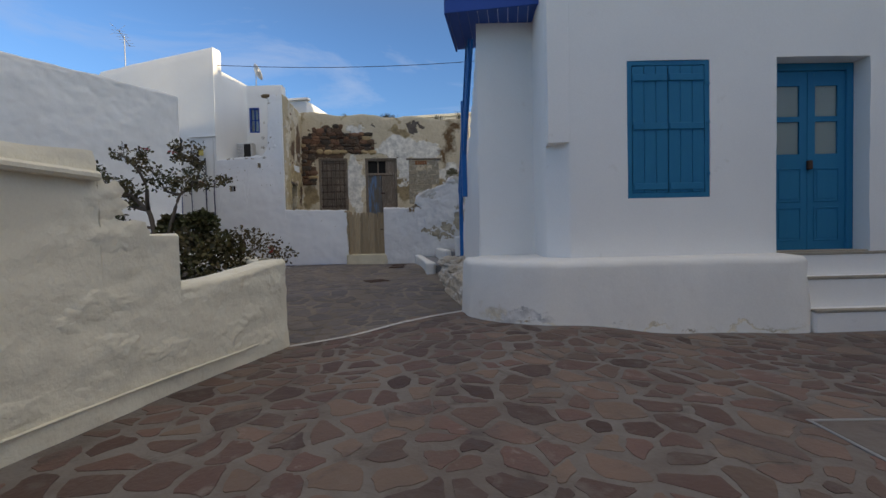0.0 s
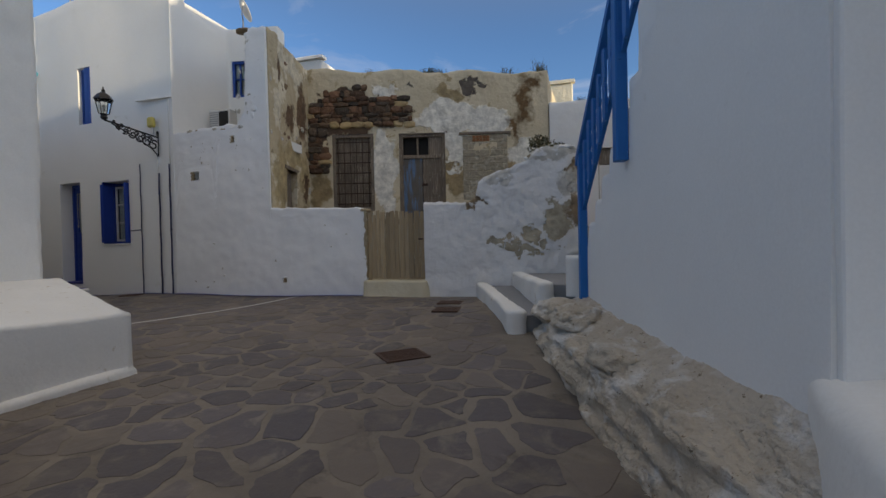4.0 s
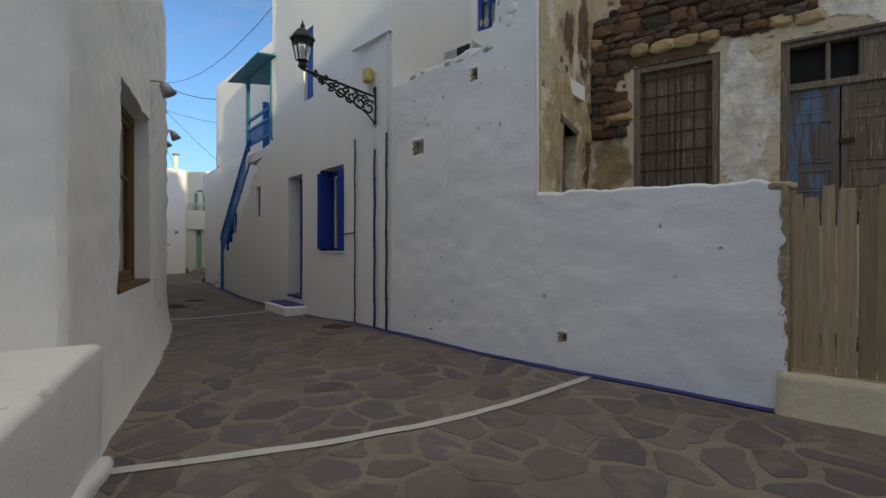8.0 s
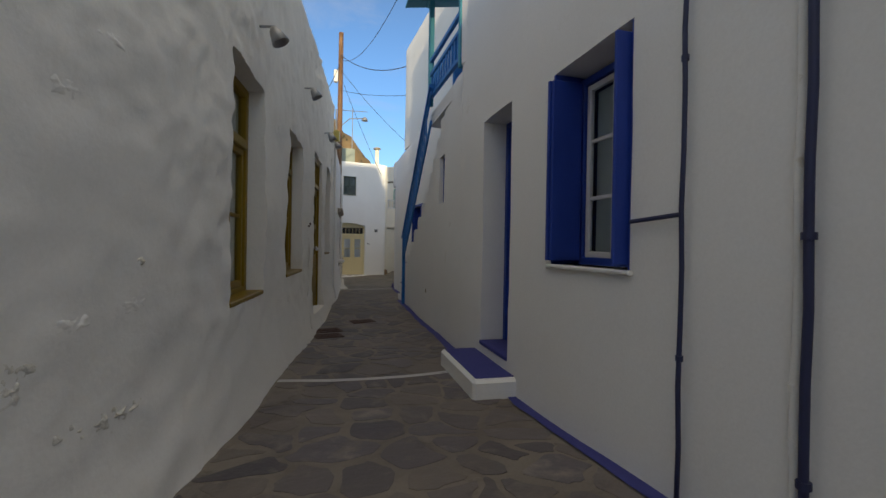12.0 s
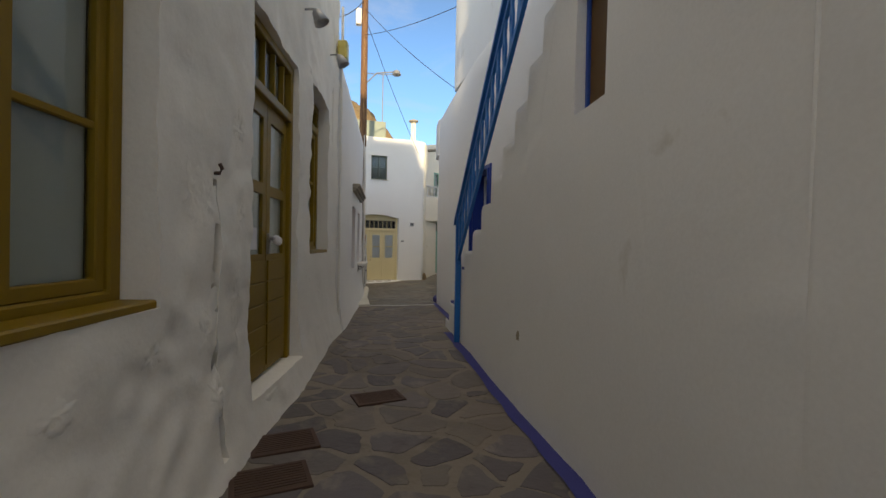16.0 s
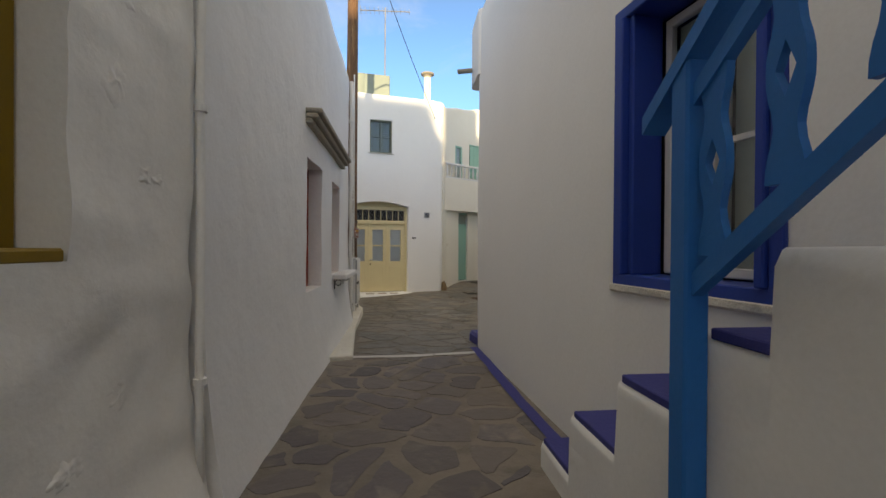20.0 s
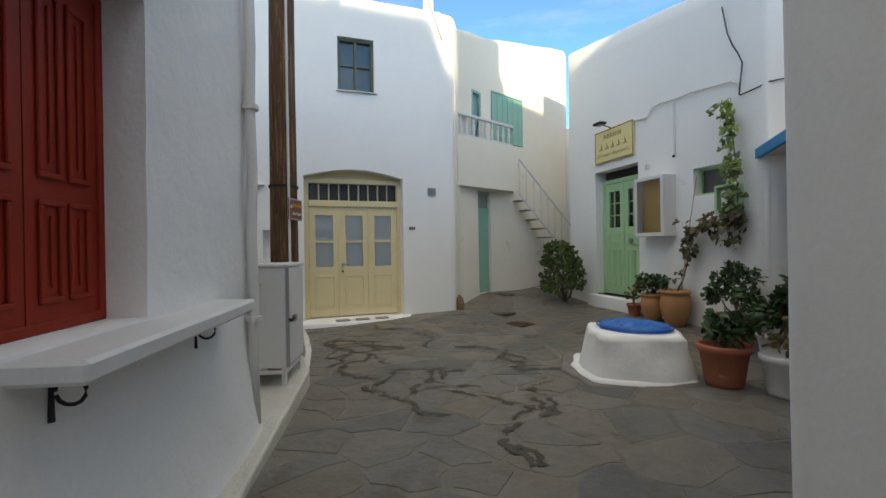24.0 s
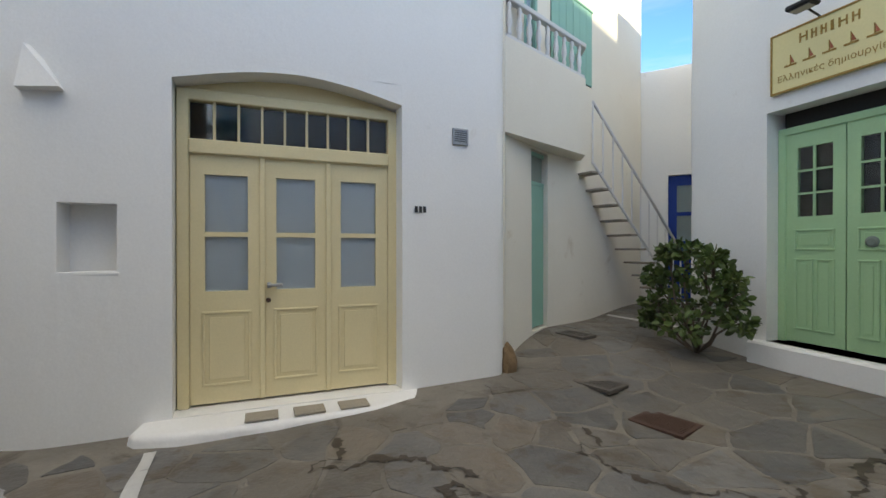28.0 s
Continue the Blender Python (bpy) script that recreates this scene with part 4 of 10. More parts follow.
M["terracotta"] = material("terracotta", (0.40, 0.135, 0.07), 0.8, (0.32, 0.105, 0.055), 4, 50, 0.2, spots=(0.5, 0.32, 0.24), spot_at=(0.66, 0.76), spot_scale=5)
M["ochre_pot"] = material("ochre_clay", (0.42, 0.22, 0.09), 0.8, (0.32, 0.15, 0.06), 4, 50, 0.2, spots=(0.5, 0.36, 0.2), spot_at=(0.6, 0.72), spot_scale=5)
M["soil"] = material("dark_soil", (0.045, 0.032, 0.022), 0.95, (0.07, 0.05, 0.035), 8, 40, 0.8, lump=1.0, lump_scale=20)
M["leaf_olive"] = material("olive_leaf", (0.055, 0.072, 0.018), 0.6, (0.12, 0.062, 0.022), 2.2, 30, 0.1, mix=0.9, vary=0.55, island=True)
M["leaf"] = material("dark_leaf", (0.035, 0.07, 0.022), 0.55, (0.055, 0.10, 0.03), 6, 30, 0.1, vary=0.4, island=True)
M["leaf_bright"] = material("bright_leaf", (0.058, 0.11, 0.024), 0.5, (0.11, 0.13, 0.035), 6, 30, 0.1, mix=0.9, vary=0.5, island=True)
M["leaf_lime"] = material("young_vine_leaf", (0.19, 0.26, 0.04), 0.5, (0.12, 0.18, 0.03), 6, 30, 0.1, vary=0.4, island=True)
M["leaf_red"] = material("autumn_vine_leaf", (0.055, 0.07, 0.018), 0.55, (0.10, 0.05, 0.018), 3, 30, 0.1, mix=0.95, vary=0.5, island=True)
M["leaf_vine"] = material("green_vine_leaf", (0.11, 0.15, 0.03), 0.5, (0.07, 0.10, 0.022), 5, 30, 0.1, mix=0.9, vary=0.45, island=True)
M["leaf_straggle"] = material("yellowing_leaf", (0.075, 0.06, 0.016), 0.6, (0.11, 0.06, 0.02), 3, 30, 0.1, mix=0.9, vary=0.45, island=True)
M["leaf_weed"] = material("grey_green_weed", (0.075, 0.075, 0.03), 0.7, (0.13, 0.10, 0.045), 5, 30, 0.1, mix=0.9, vary=0.4, island=True)
M["leaf_dry"] = material("dry_leaf", (0.16, 0.10, 0.045), 0.7, (0.10, 0.09, 0.04), 6, 30, 0.1, vary=0.4, island=True)
M["bark"] = material("pale_bark", (0.20, 0.155, 0.115), 0.9, (0.12, 0.09, 0.07), 6, 40, 0.5, stretch=(4, 4, 1))
M["limb_bark"] = material("grey_brown_bark", (0.15, 0.115, 0.085), 0.9, (0.09, 0.068, 0.05), 6, 40, 0.5)
M["flower"] = material("red_petals", (0.42, 0.02, 0.03), 0.5, vary=0.3, island=True)
M["metal_white"] = material("white_enamel", (0.68, 0.67, 0.66), 0.45, (0.60, 0.59, 0.58), 3, 60, 0.05, spots=(0.42, 0.36, 0.28), spot_at=(0.74, 0.78), spot_scale=4)
M["steel"] = material("dull_steel", (0.42, 0.42, 0.42), 0.45, (0.3, 0.3, 0.3), 6, 60, 0.1, metal=0.8)
M["pvc"] = material("white_pipe", (0.68, 0.66, 0.63), 0.5, (0.6, 0.58, 0.55), 4, 60, 0.05)
M["dark_sage"] = material("dark_sage_paint", (0.085, 0.10, 0.065), 0.6, (0.12, 0.13, 0.09), 5, 50, 0.15, stretch=(5, 5, 0.8))
M["pole_wood"] = material("weathered_pole", (0.17, 0.085, 0.04), 0.85, (0.075, 0.038, 0.02), 5, 50, 0.7, mix=0.95, stretch=(9, 9, 0.5), spots=(0.36, 0.20, 0.085), spot_at=(0.55, 0.68), spot_scale=3, smear=(((0.42, 0.27, 0.13), (0.58, 0.64), 7.0, 0.6), ((0.03, 0.018, 0.012), (0.62, 0.66), 9.0, 0.8)))
M["black"] = material("black_rubber", (0.012, 0.012, 0.013), 0.6)
# near-black colour of the sheets that stand in for unlit depth
M["dark"] = material("near_black_for_shade", (0.02, 0.018, 0.016), 0.9)
M["curtain"] = material("pale_curtain", (0.50, 0.54, 0.50), 0.9, (0.40, 0.44, 0.41), 3, 40, 0.1, stretch=(6, 6, 0.6))
M["dim_room"] = material("dim_grey_room", (0.10, 0.12, 0.11), 0.9, (0.06, 0.075, 0.07), 3, 40, 0.1)
M["paper"] = material("white_paper_blind", (0.74, 0.74, 0.78), 0.9, (0.66, 0.66, 0.70), 3, 40, 0.1)
M["cork"] = material("cork_board", (0.62, 0.37, 0.085), 0.9, (0.54, 0.31, 0.07), 8, 90, 0.3)
M["sign_cream"] = material("cream_signboard", (0.74, 0.65, 0.33), 0.6, (0.68, 0.60, 0.30), 3, 60, 0.05)
M["sign_ink"] = material("ochre_lettering", (0.34, 0.20, 0.035), 0.6)
M["sign_brown"] = material("brown_road_sign", (0.20, 0.05, 0.022), 0.45)
M["sign_yellow"] = material("yellow_lettering", (0.75, 0.40, 0.03), 0.5)
M["sign_white"] = material("white_lettering", (0.8, 0.8, 0.78), 0.5)
M["tarp"] = material("blue_tarpaulin", (0.010, 0.15, 0.52), 0.4, (0.008, 0.105, 0.40), 5, 60, 0.15, lump=0.7, lump_scale=9)
M["lamp_yellow"] = material("yellow_lamp_cap", (0.62, 0.50, 0.12), 0.4)
M["stone_wall"] = material("volcanic_rubble", (0.20, 0.10, 0.055), 0.9, (0.10, 0.06, 0.04), 5, 30, 0.6, vary=0.6, tint=(0.16, 0.12, 0.08), lump=0.9, lump_scale=14, spots=(0.34, 0.25, 0.16), spot_at=(0.62, 0.70), spot_scale=9)
M["stone_dark"] = material("dark_rubble", (0.10, 0.075, 0.055), 0.92, (0.055, 0.04, 0.032), 6, 30, 0.6, vary=0.5, lump=0.9, lump_scale=14, spots=(0.26, 0.20, 0.13), spot_at=(0.60, 0.68), spot_scale=8)
M["poros"] = material("yellow_ashlar", (0.52, 0.38, 0.20), 0.9, (0.44, 0.31, 0.16), 5, 30, 0.5, vary=0.15, lump=0.5, lump_scale=12)
M["cement"] = material("rough_block_render", (0.40, 0.35, 0.265), 0.95, (0.27, 0.23, 0.17), 2.2, 30, 0.6, mix=0.9, lump=1.0, lump_scale=9, spots=(0.50, 0.45, 0.36), spot_at=(0.56, 0.64), spot_scale=3.5)
M["rooftile"] = material("old_roof_tile", (0.34, 0.15, 0.06), 0.85, (0.2, 0.085, 0.04), 3, 40, 0.4, vary=0.3, island=True)
M["tin"] = material("grey_green_tin", (0.22, 0.26, 0.22), 0.6, (0.17, 0.20, 0.17), 3, 40, 0.15)
M["stone_trim"] = material("grey_stone_trim", (0.36, 0.32, 0.26), 0.9, (0.25, 0.22, 0.17), 4, 40, 0.5, lump=0.5, lump_scale=12)
M["glass"] = glass("window_glass")
M["lamp_glass"] = glass("lantern_glass", (0.95, 0.95, 0.9), 0.2)


# ---- openings ----
def opening(ln, parent, name, hole, inset=0.0, label=""):
    """An Empty at the foot of a wall's opening: x along the wall, y into it. Returns it with the opening's width and height."""
    xa, ya, xb, yb, za, zb = hole
    a, b = sorted((ln.at(xa, ya), ln.at(xb, yb)))
    p, d, _ = ln.where((a + b) / 2)
    pa, pb = ln.where(a)[0], ln.where(b)[0]
    d = (pb - pa).normalized()
    mid = (pa + pb) / 2 - Vector((d.y, -d.x)) * inset
    m = Matrix.Translation((mid.x, mid.y, za)) @ Matrix.Rotation(math.atan2(d.y, d.x), 4, "Z")
    return sub(name, parent, m, label), (pb - pa).length, zb - za


def ring(w, h, f, y0, y1, bottom=True, z=0.0, x=0.0):
    """Boxes of a rectangular frame of bar width f."""
    out = [(x - w / 2, x - w / 2 + f, y0, y1, z, z + h), (x + w / 2 - f, x + w / 2, y0, y1, z, z + h), (x - w / 2 + f, x + w / 2 - f, y0, y1, z + h - f, z + h)]
    return out + ([(x - w / 2 + f, x + w / 2 - f, y0, y1, z, z + f)] if bottom else [])


def framed(w, h, f, y0, y1, bottom=True, z=0.0, x=0.0, bevel=0.006):
    """A mitred frame of bar width f in one piece; open at the foot without its bottom bar."""
    bm = bmesh.new()
    zf = z + f if bottom else z
    outer = [(x - w / 2, z), (x - w / 2, z + h), (x + w / 2, z + h), (x + w / 2, z)]
    inner = [(x - w / 2 + f, zf), (x - w / 2 + f, z + h - f), (x + w / 2 - f, z + h - f), (x + w / 2 - f, zf)]
    v = {(r, k, s): bm.verts.new((p[0], y, p[1])) for r, pts in enumerate((outer, inner)) for k, p in enumerate(pts) for s, y in enumerate((y0, y1))}
    for k in range(4 if bottom else 3):
        j = (k + 1) % 4
        for quad in (((0, k, 0), (0, j, 0), (1, j, 0), (1, k, 0)), ((0, k, 1), (1, k, 1), (1, j, 1), (0, j, 1)), ((0, k, 0), (0, k, 1), (0, j, 1), (0, j, 0)), ((1, k, 0), (1, j, 0), (1, j, 1), (1, k, 1))):
            bm.faces.new([v[q] for q in quad])
    if not bottom:
        for k in (0, 3):
            bm.faces.new([v[q] for q in ((0, k, 0), (1, k, 0), (1, k, 1), (0, k, 1))])
    bmesh.ops.recalc_face_normals(bm, faces=bm.faces)
    sharp = [e for e in bm.edges if len(e.link_faces) == 2 and e.calc_face_angle() > 0.5]
    bmesh.ops.bevel(bm, geom=sharp, offset=bevel, segments=1, affect="EDGES")
    return bm


def pane(o, w, h, x, y, z, behind=None, gap=0.03):
    g = part("pane", box((x - w / 2, x + w / 2, y, y + 0.006, z, z + h), bevel=0), M["glass"], o)
    g.visible_shadow = False
    if behind:
        # a dark sheet passed here stands in for the unlit room
        part("blind", box((x - w / 2, x + w / 2, y + gap, y + gap + 0.008, z, z + h), bevel=0), behind, o)


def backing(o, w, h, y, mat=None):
    # near-black sheet in place of the unlit inside
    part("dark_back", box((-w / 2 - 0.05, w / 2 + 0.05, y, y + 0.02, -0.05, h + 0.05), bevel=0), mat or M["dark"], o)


def casement(ln, parent, hole, mat, inset=0.18, bars=(0.72,), leaves=2, behind=None, sill=True, label="", transom=None):
    o, w, h = opening(ln, parent, "window", hole, inset, label)
    part("frame", framed(w, h, 0.085, 0, 0.1, bevel=0.01), mat, o)
    if sill:
        part("sill", box((-w / 2 + 0.01, w / 2 - 0.01, -inset - 0.01, 0.0, -0.004, 0.04), bevel=0.008), mat, o)
    iw, top = w - 0.17, h - 0.17
    z0 = 0.085
    if transom:
        part("transom_bar", box((-iw / 2, iw / 2, -0.02, 0.1, h * transom, h * transom + 0.09), bevel=0.008), mat, o)
        th = h - 0.085 - h * transom - 0.09
        pane(o, iw, th, 0, 0.05, h * transom + 0.09, behind)
        top = h * transom - z0
    lw = iw / leaves
    for k in range(leaves):
        x = -iw / 2 + lw * (k + 0.5)
        leaf = part("casement", framed(lw, top, 0.06, 0.02, 0.07, z=z0, x=x, bevel=0.006), mat, o)
        for b in bars:
            part("glazing_bar", box((x - lw / 2 + 0.05, x + lw / 2 - 0.05, 0.03, 0.065, z0 + top * b, z0 + top * b + 0.035), bevel=0.006), mat, leaf)
        pane(o, lw - 0.1, top - 0.1, x, 0.05, z0 + 0.05, behind)
    backing(o, w, h, 0.17)
    return o


def board_leaf(o, name, x0, x1, z0, z1, y0, y1, mat, boards=4, battens=(), thick=0.02):
    """A ledged leaf: boards side by side on battens."""
    leaf = sub(name, o)
    n = boards
    for k in range(n):
        a = x0 + (x1 - x0) * k / n
        part("board", box((a + 0.003, a + (x1 - x0) / n - 0.003, y0, y0 + thick, z0, z1), bevel=0.004), mat, leaf)
    for z in battens:
        part("batten", box((x0 + 0.012, x1 - 0.012, y0 - 0.022, y0, z, z + 0.10), bevel=0.006), mat, leaf)
    return leaf


def panel_leaf(o, x0, x1, z0, z1, y, mat, panels=(), panes=(), behind=None, rails=True):
    """A framed door leaf; panels and panes are (fx0, fx1, fz0, fz1) shares of it."""
    leaf = sub("leaf", o)
    w, h = x1 - x0, z1 - z0
    bm = bmesh.new()
    cuts_x = sorted({0.0, 1.0} | {round(v, 4) for p in panes for v in p[:2]})
    cuts_z = sorted({0.0, 1.0} | {round(v, 4) for p in panes for v in p[2:]})
    spans = []
    for a, b in zip(cuts_x, cuts_x[1:]):
        for c, d in zip(cuts_z, cuts_z[1:]):
            if not any(p[0] < (a + b) / 2 < p[1] and p[2] < (c + d) / 2 < p[3] for p in panes):
                spans.append((x0 + w * a, x0 + w * b, y, y + 0.045, z0 + h * c, z0 + h * d))
    part("leaf_frame", box(*spans, bm=bm, bevel=0), mat, leaf)
    for a, b, c, d in panels:
        xa, xb, za, zb = x0 + w * a, x0 + w * b, z0 + h * c, z0 + h * d
        part("panel", box((xa, xb, y - 0.012, y, za, za + 0.02), (xa, xb, y - 0.012, y, zb - 0.02, zb), (xa, xa + 0.02, y - 0.012, y, za + 0.02, zb - 0.02), (xb - 0.02, xb, y - 0.012, y, za + 0.02, zb - 0.02), (xa + 0.05, xb - 0.05, y - 0.008, y, za + 0.05, zb - 0.05), bevel=0.005), mat, leaf)
    for a, b, c, d in panes:
        xa, xb, za, zb = x0 + w * a, x0 + w * b, z0 + h * c, z0 + h * d
        g = part("pane", box((xa, xb, y + 0.02, y + 0.026, za, zb), bevel=0), M["glass"], leaf)
        g.visible_shadow = False
        if behind:
            part("blind", box((xa, xb, y + 0.034, y + 0.042, za, zb), bevel=0), behind, leaf)
    return leaf


# ---- house with the teal shutters: openings, steps, stair ----
o, w, h = opening(A_LINE, house_a, "window", (3.29, 6.78, 4.51, 6.99, 1.37, 3.4), 0.03, "closed teal plank shutters")
part("frame", framed(w, h, 0.075, -0.025, 0.08, bevel=0.008), M["teal"], o)
for a, b in ((-w / 2 + 0.08, -0.004), (0.004, w / 2 - 0.08)):
    board_leaf(o, "shutter", a, b, 0.08, h - 0.08, -0.02, 0.02, M["teal"], 3, (0.12, h * 0.5, h - 0.3))
for x in (-w / 2 + 0.02, w / 2 - 0.02):
    for z in (0.35, h * 0.55, h - 0.35):
        part("hinge", box((x - 0.018, x + 0.018, -0.042, -0.026, z - 0.022, z + 0.022), bevel=0.004), M["teal"], o)
backing(o, w, h, 0.1)
o, w, h = opening(A_LINE, house_a, "door", (5.5, 7.16, 6.9, 7.4, 0.5, 3.42), 0.26, "closed teal double door with frosted panes")
part("frame", framed(w, h, 0.11, 0, 0.1, bottom=False, bevel=0.008), M["teal"], o)
for a, b in ((-w / 2 + 0.11, -0.005), (0.005, w / 2 - 0.11)):
    panel_leaf(o, a, b, 0.03, h - 0.12, 0.03, M["teal"], [(0.16, 0.84, 0.05, 0.24), (0.16, 0.84, 0.27, 0.46)], [(0.2, 0.8, 0.54, 0.72), (0.2, 0.8, 0.75, 0.92)], M["curtain"])
part("handle", box((-0.02, 0.05, -0.03, 0.03, 1.28, 1.42), bevel=0.01), M["rust"], o)
part("sill", box((-w / 2, w / 2, -0.25, 0.1, -0.05, 0.03), bevel=0.01), M["stone_trim"], o)
backing(o, w, h, 0.14)
FRONT = Matrix.Translation((5.66, 6.61, 0)) @ Matrix.Rotation(math.atan2(0.21, 1.21), 4, "Z")
steps = sub("steps", house_a, FRONT, "whitewashed masonry steps up to the door")
for z0, z1, y in ((-0.8, -0.27, -0.02), (-0.8, 0.16, 0.24), (-0.8, 0.5, 0.5)):
    part("step", box((0.02, 3.2, y, 0.75, z0, z1), bevel=0.03), M["plaster"], steps)
    part("tread_edge", box((0.02, 3.2, y - 0.012, y + 0.1, z1 - 0.035, z1 + 0.006), bevel=0.008), M["stone_trim"], steps)
# eave deck and outside stair on the flank
deck = sub("eave_deck", house_a, pose(0, 0, 0), "blue-painted boarded deck over the corner")
for k in range(9):
    part("board", box((0.55 + 0.17 * k, 0.55 + 0.17 * k + 0.163, 7.35, 8.9, 4.66, 4.70), bevel=0.004), M["blue"], deck)
part("fascia", box((0.52, 2.1, 7.3, 7.34, 4.62, 4.9), (0.5, 0.54, 7.34, 8.9, 4.62, 4.9), bevel=0.006), M["blue"], deck)
A2 = Line([(0.26, 11.72), (0.98, 7.9)])
pts = [(0, 0.9), (0.12, 1.27)]
zz = 1.27
for k in range(14):
    pts += [(0.42 + 0.3 * k, zz), (0.43 + 0.3 * k, zz + 0.25)]
    zz += 0.25
wall("stair_parapet", None, -0.4, steps_of(pts), M["plaster"], house_a, line=A2, thick=0.16, amp=0.012, seed=71, res=0.2)
stair = sub("stair", house_a, A2.spot(0.26, 11.72, 0.0), "whitewashed outside stair")
for k in range(14):
    part("step", box((0.15 + 0.27 * k, 3.72, 0.17, 0.85, 0.2, 0.75 + 0.24 * k), bevel=0.02), M["plaster"], stair)
rail = sub("railing", house_a, A2.spot(0.26, 11.72, 0.0, 0.02), "blue wooden stair railing")
slope = 0.85
part("post", box((-0.06, 0.04, -0.07, 0.03, 0.3, 2.2), bevel=0.008), M["rail_blue"], rail)
for name, z0, s0, hgt, y0_, y1_ in (("handrail", 2.12, -0.12, 0.1, -0.08, 0.03), ("lower_rail", 1.40, 0.0, 0.075, -0.035, 0.01)):
    bm = bmesh.new()
    q = [bm.verts.new((x, y, z0 + x * slope + dz)) for x in (s0, 3.6) for y in (y0_, y1_) for dz in (0, hgt)]
    for f in ((0, 1, 3, 2), (4, 6, 7, 5), (0, 2, 6, 4), (1, 5, 7, 3), (0, 4, 5, 1), (2, 3, 7, 6)):
        bm.faces.new([q[i] for i in f])
    bmesh.ops.recalc_face_normals(bm, faces=bm.faces)
    part(name, bm, M["rail_blue"], rail)


def sawn_board(hgt, wd, thick=0.03):
    """An upright sawn board with a rounded head and a tapered foot."""
    outline = [(-wd * 0.22, 0.0), (wd * 0.22, 0.0), (wd * 0.5, 0.07), (wd * 0.5, hgt * 0.46), (wd * 0.36, hgt * 0.52), (wd * 0.5, hgt * 0.58), (wd * 0.5, hgt - 0.035), (wd * 0.25, hgt), (-wd * 0.25, hgt), (-wd * 0.5, hgt - 0.035), (-wd * 0.5, hgt * 0.58), (-wd * 0.36, hgt * 0.52), (-wd * 0.5, hgt * 0.46), (-wd * 0.5, 0.07)]
    bm = bmesh.new()
    a_ = [bm.verts.new((x, 0, z)) for x, z in outline]
    b_ = [bm.verts.new((x, thick, z)) for x, z in outline]
    bm.faces.new(a_), bm.faces.new(b_[::-1])
    for k in range(len(outline)):
        bm.faces.new((a_[k], b_[k], b_[(k + 1) % len(outline)], a_[(k + 1) % len(outline)]))
    bmesh.ops.recalc_face_normals(bm, faces=bm.faces)
    return bm


for k in range(1, 16):
    x = 0.05 + 0.215 * k
    part("baluster", sawn_board(0.73, 0.1), M["rail_blue"], rail).matrix_basis = Matrix.Translation((x, -0.065, 1.31 + x * slope))
part("post", box((1.48, 1.6, -0.09, 0.02, 1.78, 4.0), bevel=0.008), M["rail_blue"], rail)


def lumpy(name, poly_fn, nu, nv, mat, parent, label=""):
    """A closed uneven sheet from a function of two shares."""
    verts = [tuple(poly_fn(i / nu, j / nv)) for i in range(nu + 1) for j in range(nv + 1)]
    faces = [(i * (nv + 1) + j, (i + 1) * (nv + 1) + j, (i + 1) * (nv + 1) + j + 1, i * (nv + 1) + j + 1) for i in range(nu) for j in range(nv)]
    return mesh_ob(name, verts, faces, mat, parent, label, smooth=True)


rock = thing("bedrock_outcrop", pose(0, 0, 0), "pale limewashed bedrock outcrop at the foot of the house", "rock")


def rock_at(u, v):
    # u along the house flank, v from the lane's level up to the wall
    y = 7.45 + 4.45 * u
    foot = float(np.interp(y, (7.45, 7.75, 8.5, 9.87, 10.62, 11.9), (1.08, 0.66, 0.42, -0.02, -0.2, -0.42)))
    wallx = 1.02 - 0.72 * u + 0.1
    top = 0.38 - 0.06 * math.sin(math.pi * u)
    # a steep broken face, then a shelf that climbs to the wall
    face = 0.22 + 0.10 * noise.noise(Vector((y * 1.1, 0, 4.0)))
    base = gz(foot, y) - 0.08
    rise = smoothstep(0, 0.32, v) * 0.62 + 0.38 * max(0.0, (v - 0.32) / 0.68)
    x = foot + (wallx - foot) * (face * 0.5 * smoothstep(0, 0.32, v) + (1 - face * 0.5) * max(0.0, (v - 0.26) / 0.74))
    z = base + (top - base) * rise
    q = Vector((x * 1.6, y * 1.6, z * 4.0))
    d = 0.10 * noise.noise(q) + 0.07 * noise.noise(q * 2.7) + 0.05 * abs(noise.noise(q * 5.5)) + 0.03 * noise.noise(q * 12.0) + 0.016 * noise.noise(q * 26.0)
    ledge_ = 0.03 * math.sin(26 * z + 3 * noise.noise(Vector((y * 2, 0, 0))))
    return (x - (d + ledge_) * (1 - v) * 0.9, y + 0.3 * d * (1 - v), z + d * 0.55 * (1 - 0.6 * v))


lumpy("rock_face", rock_at, 230, 110, M["rock"], rock)
for px, py, pz, s in ((-0.1, 11.6, 0.16, 0.3), (0.1, 10.9, 0.2, 0.27), (0.4, 9.6, 0.12, 0.24)):
    bm = bmesh.new()
    bmesh.ops.create_icosphere(bm, subdivisions=4, radius=1)
    for v in bm.verts:
        d = 1 + 0.28 * noise.noise(v.co * 1.6 + Vector((px, py, 0))) + 0.12 * noise.noise(v.co * 4)
        v.co = Vector((px + v.co.x * s * 1.1 * d, py + v.co.y * s * 1.3 * d, pz + v.co.z * s * 0.55 * d))
    part("boulder", bm, M["rock"], rock, smooth=True)

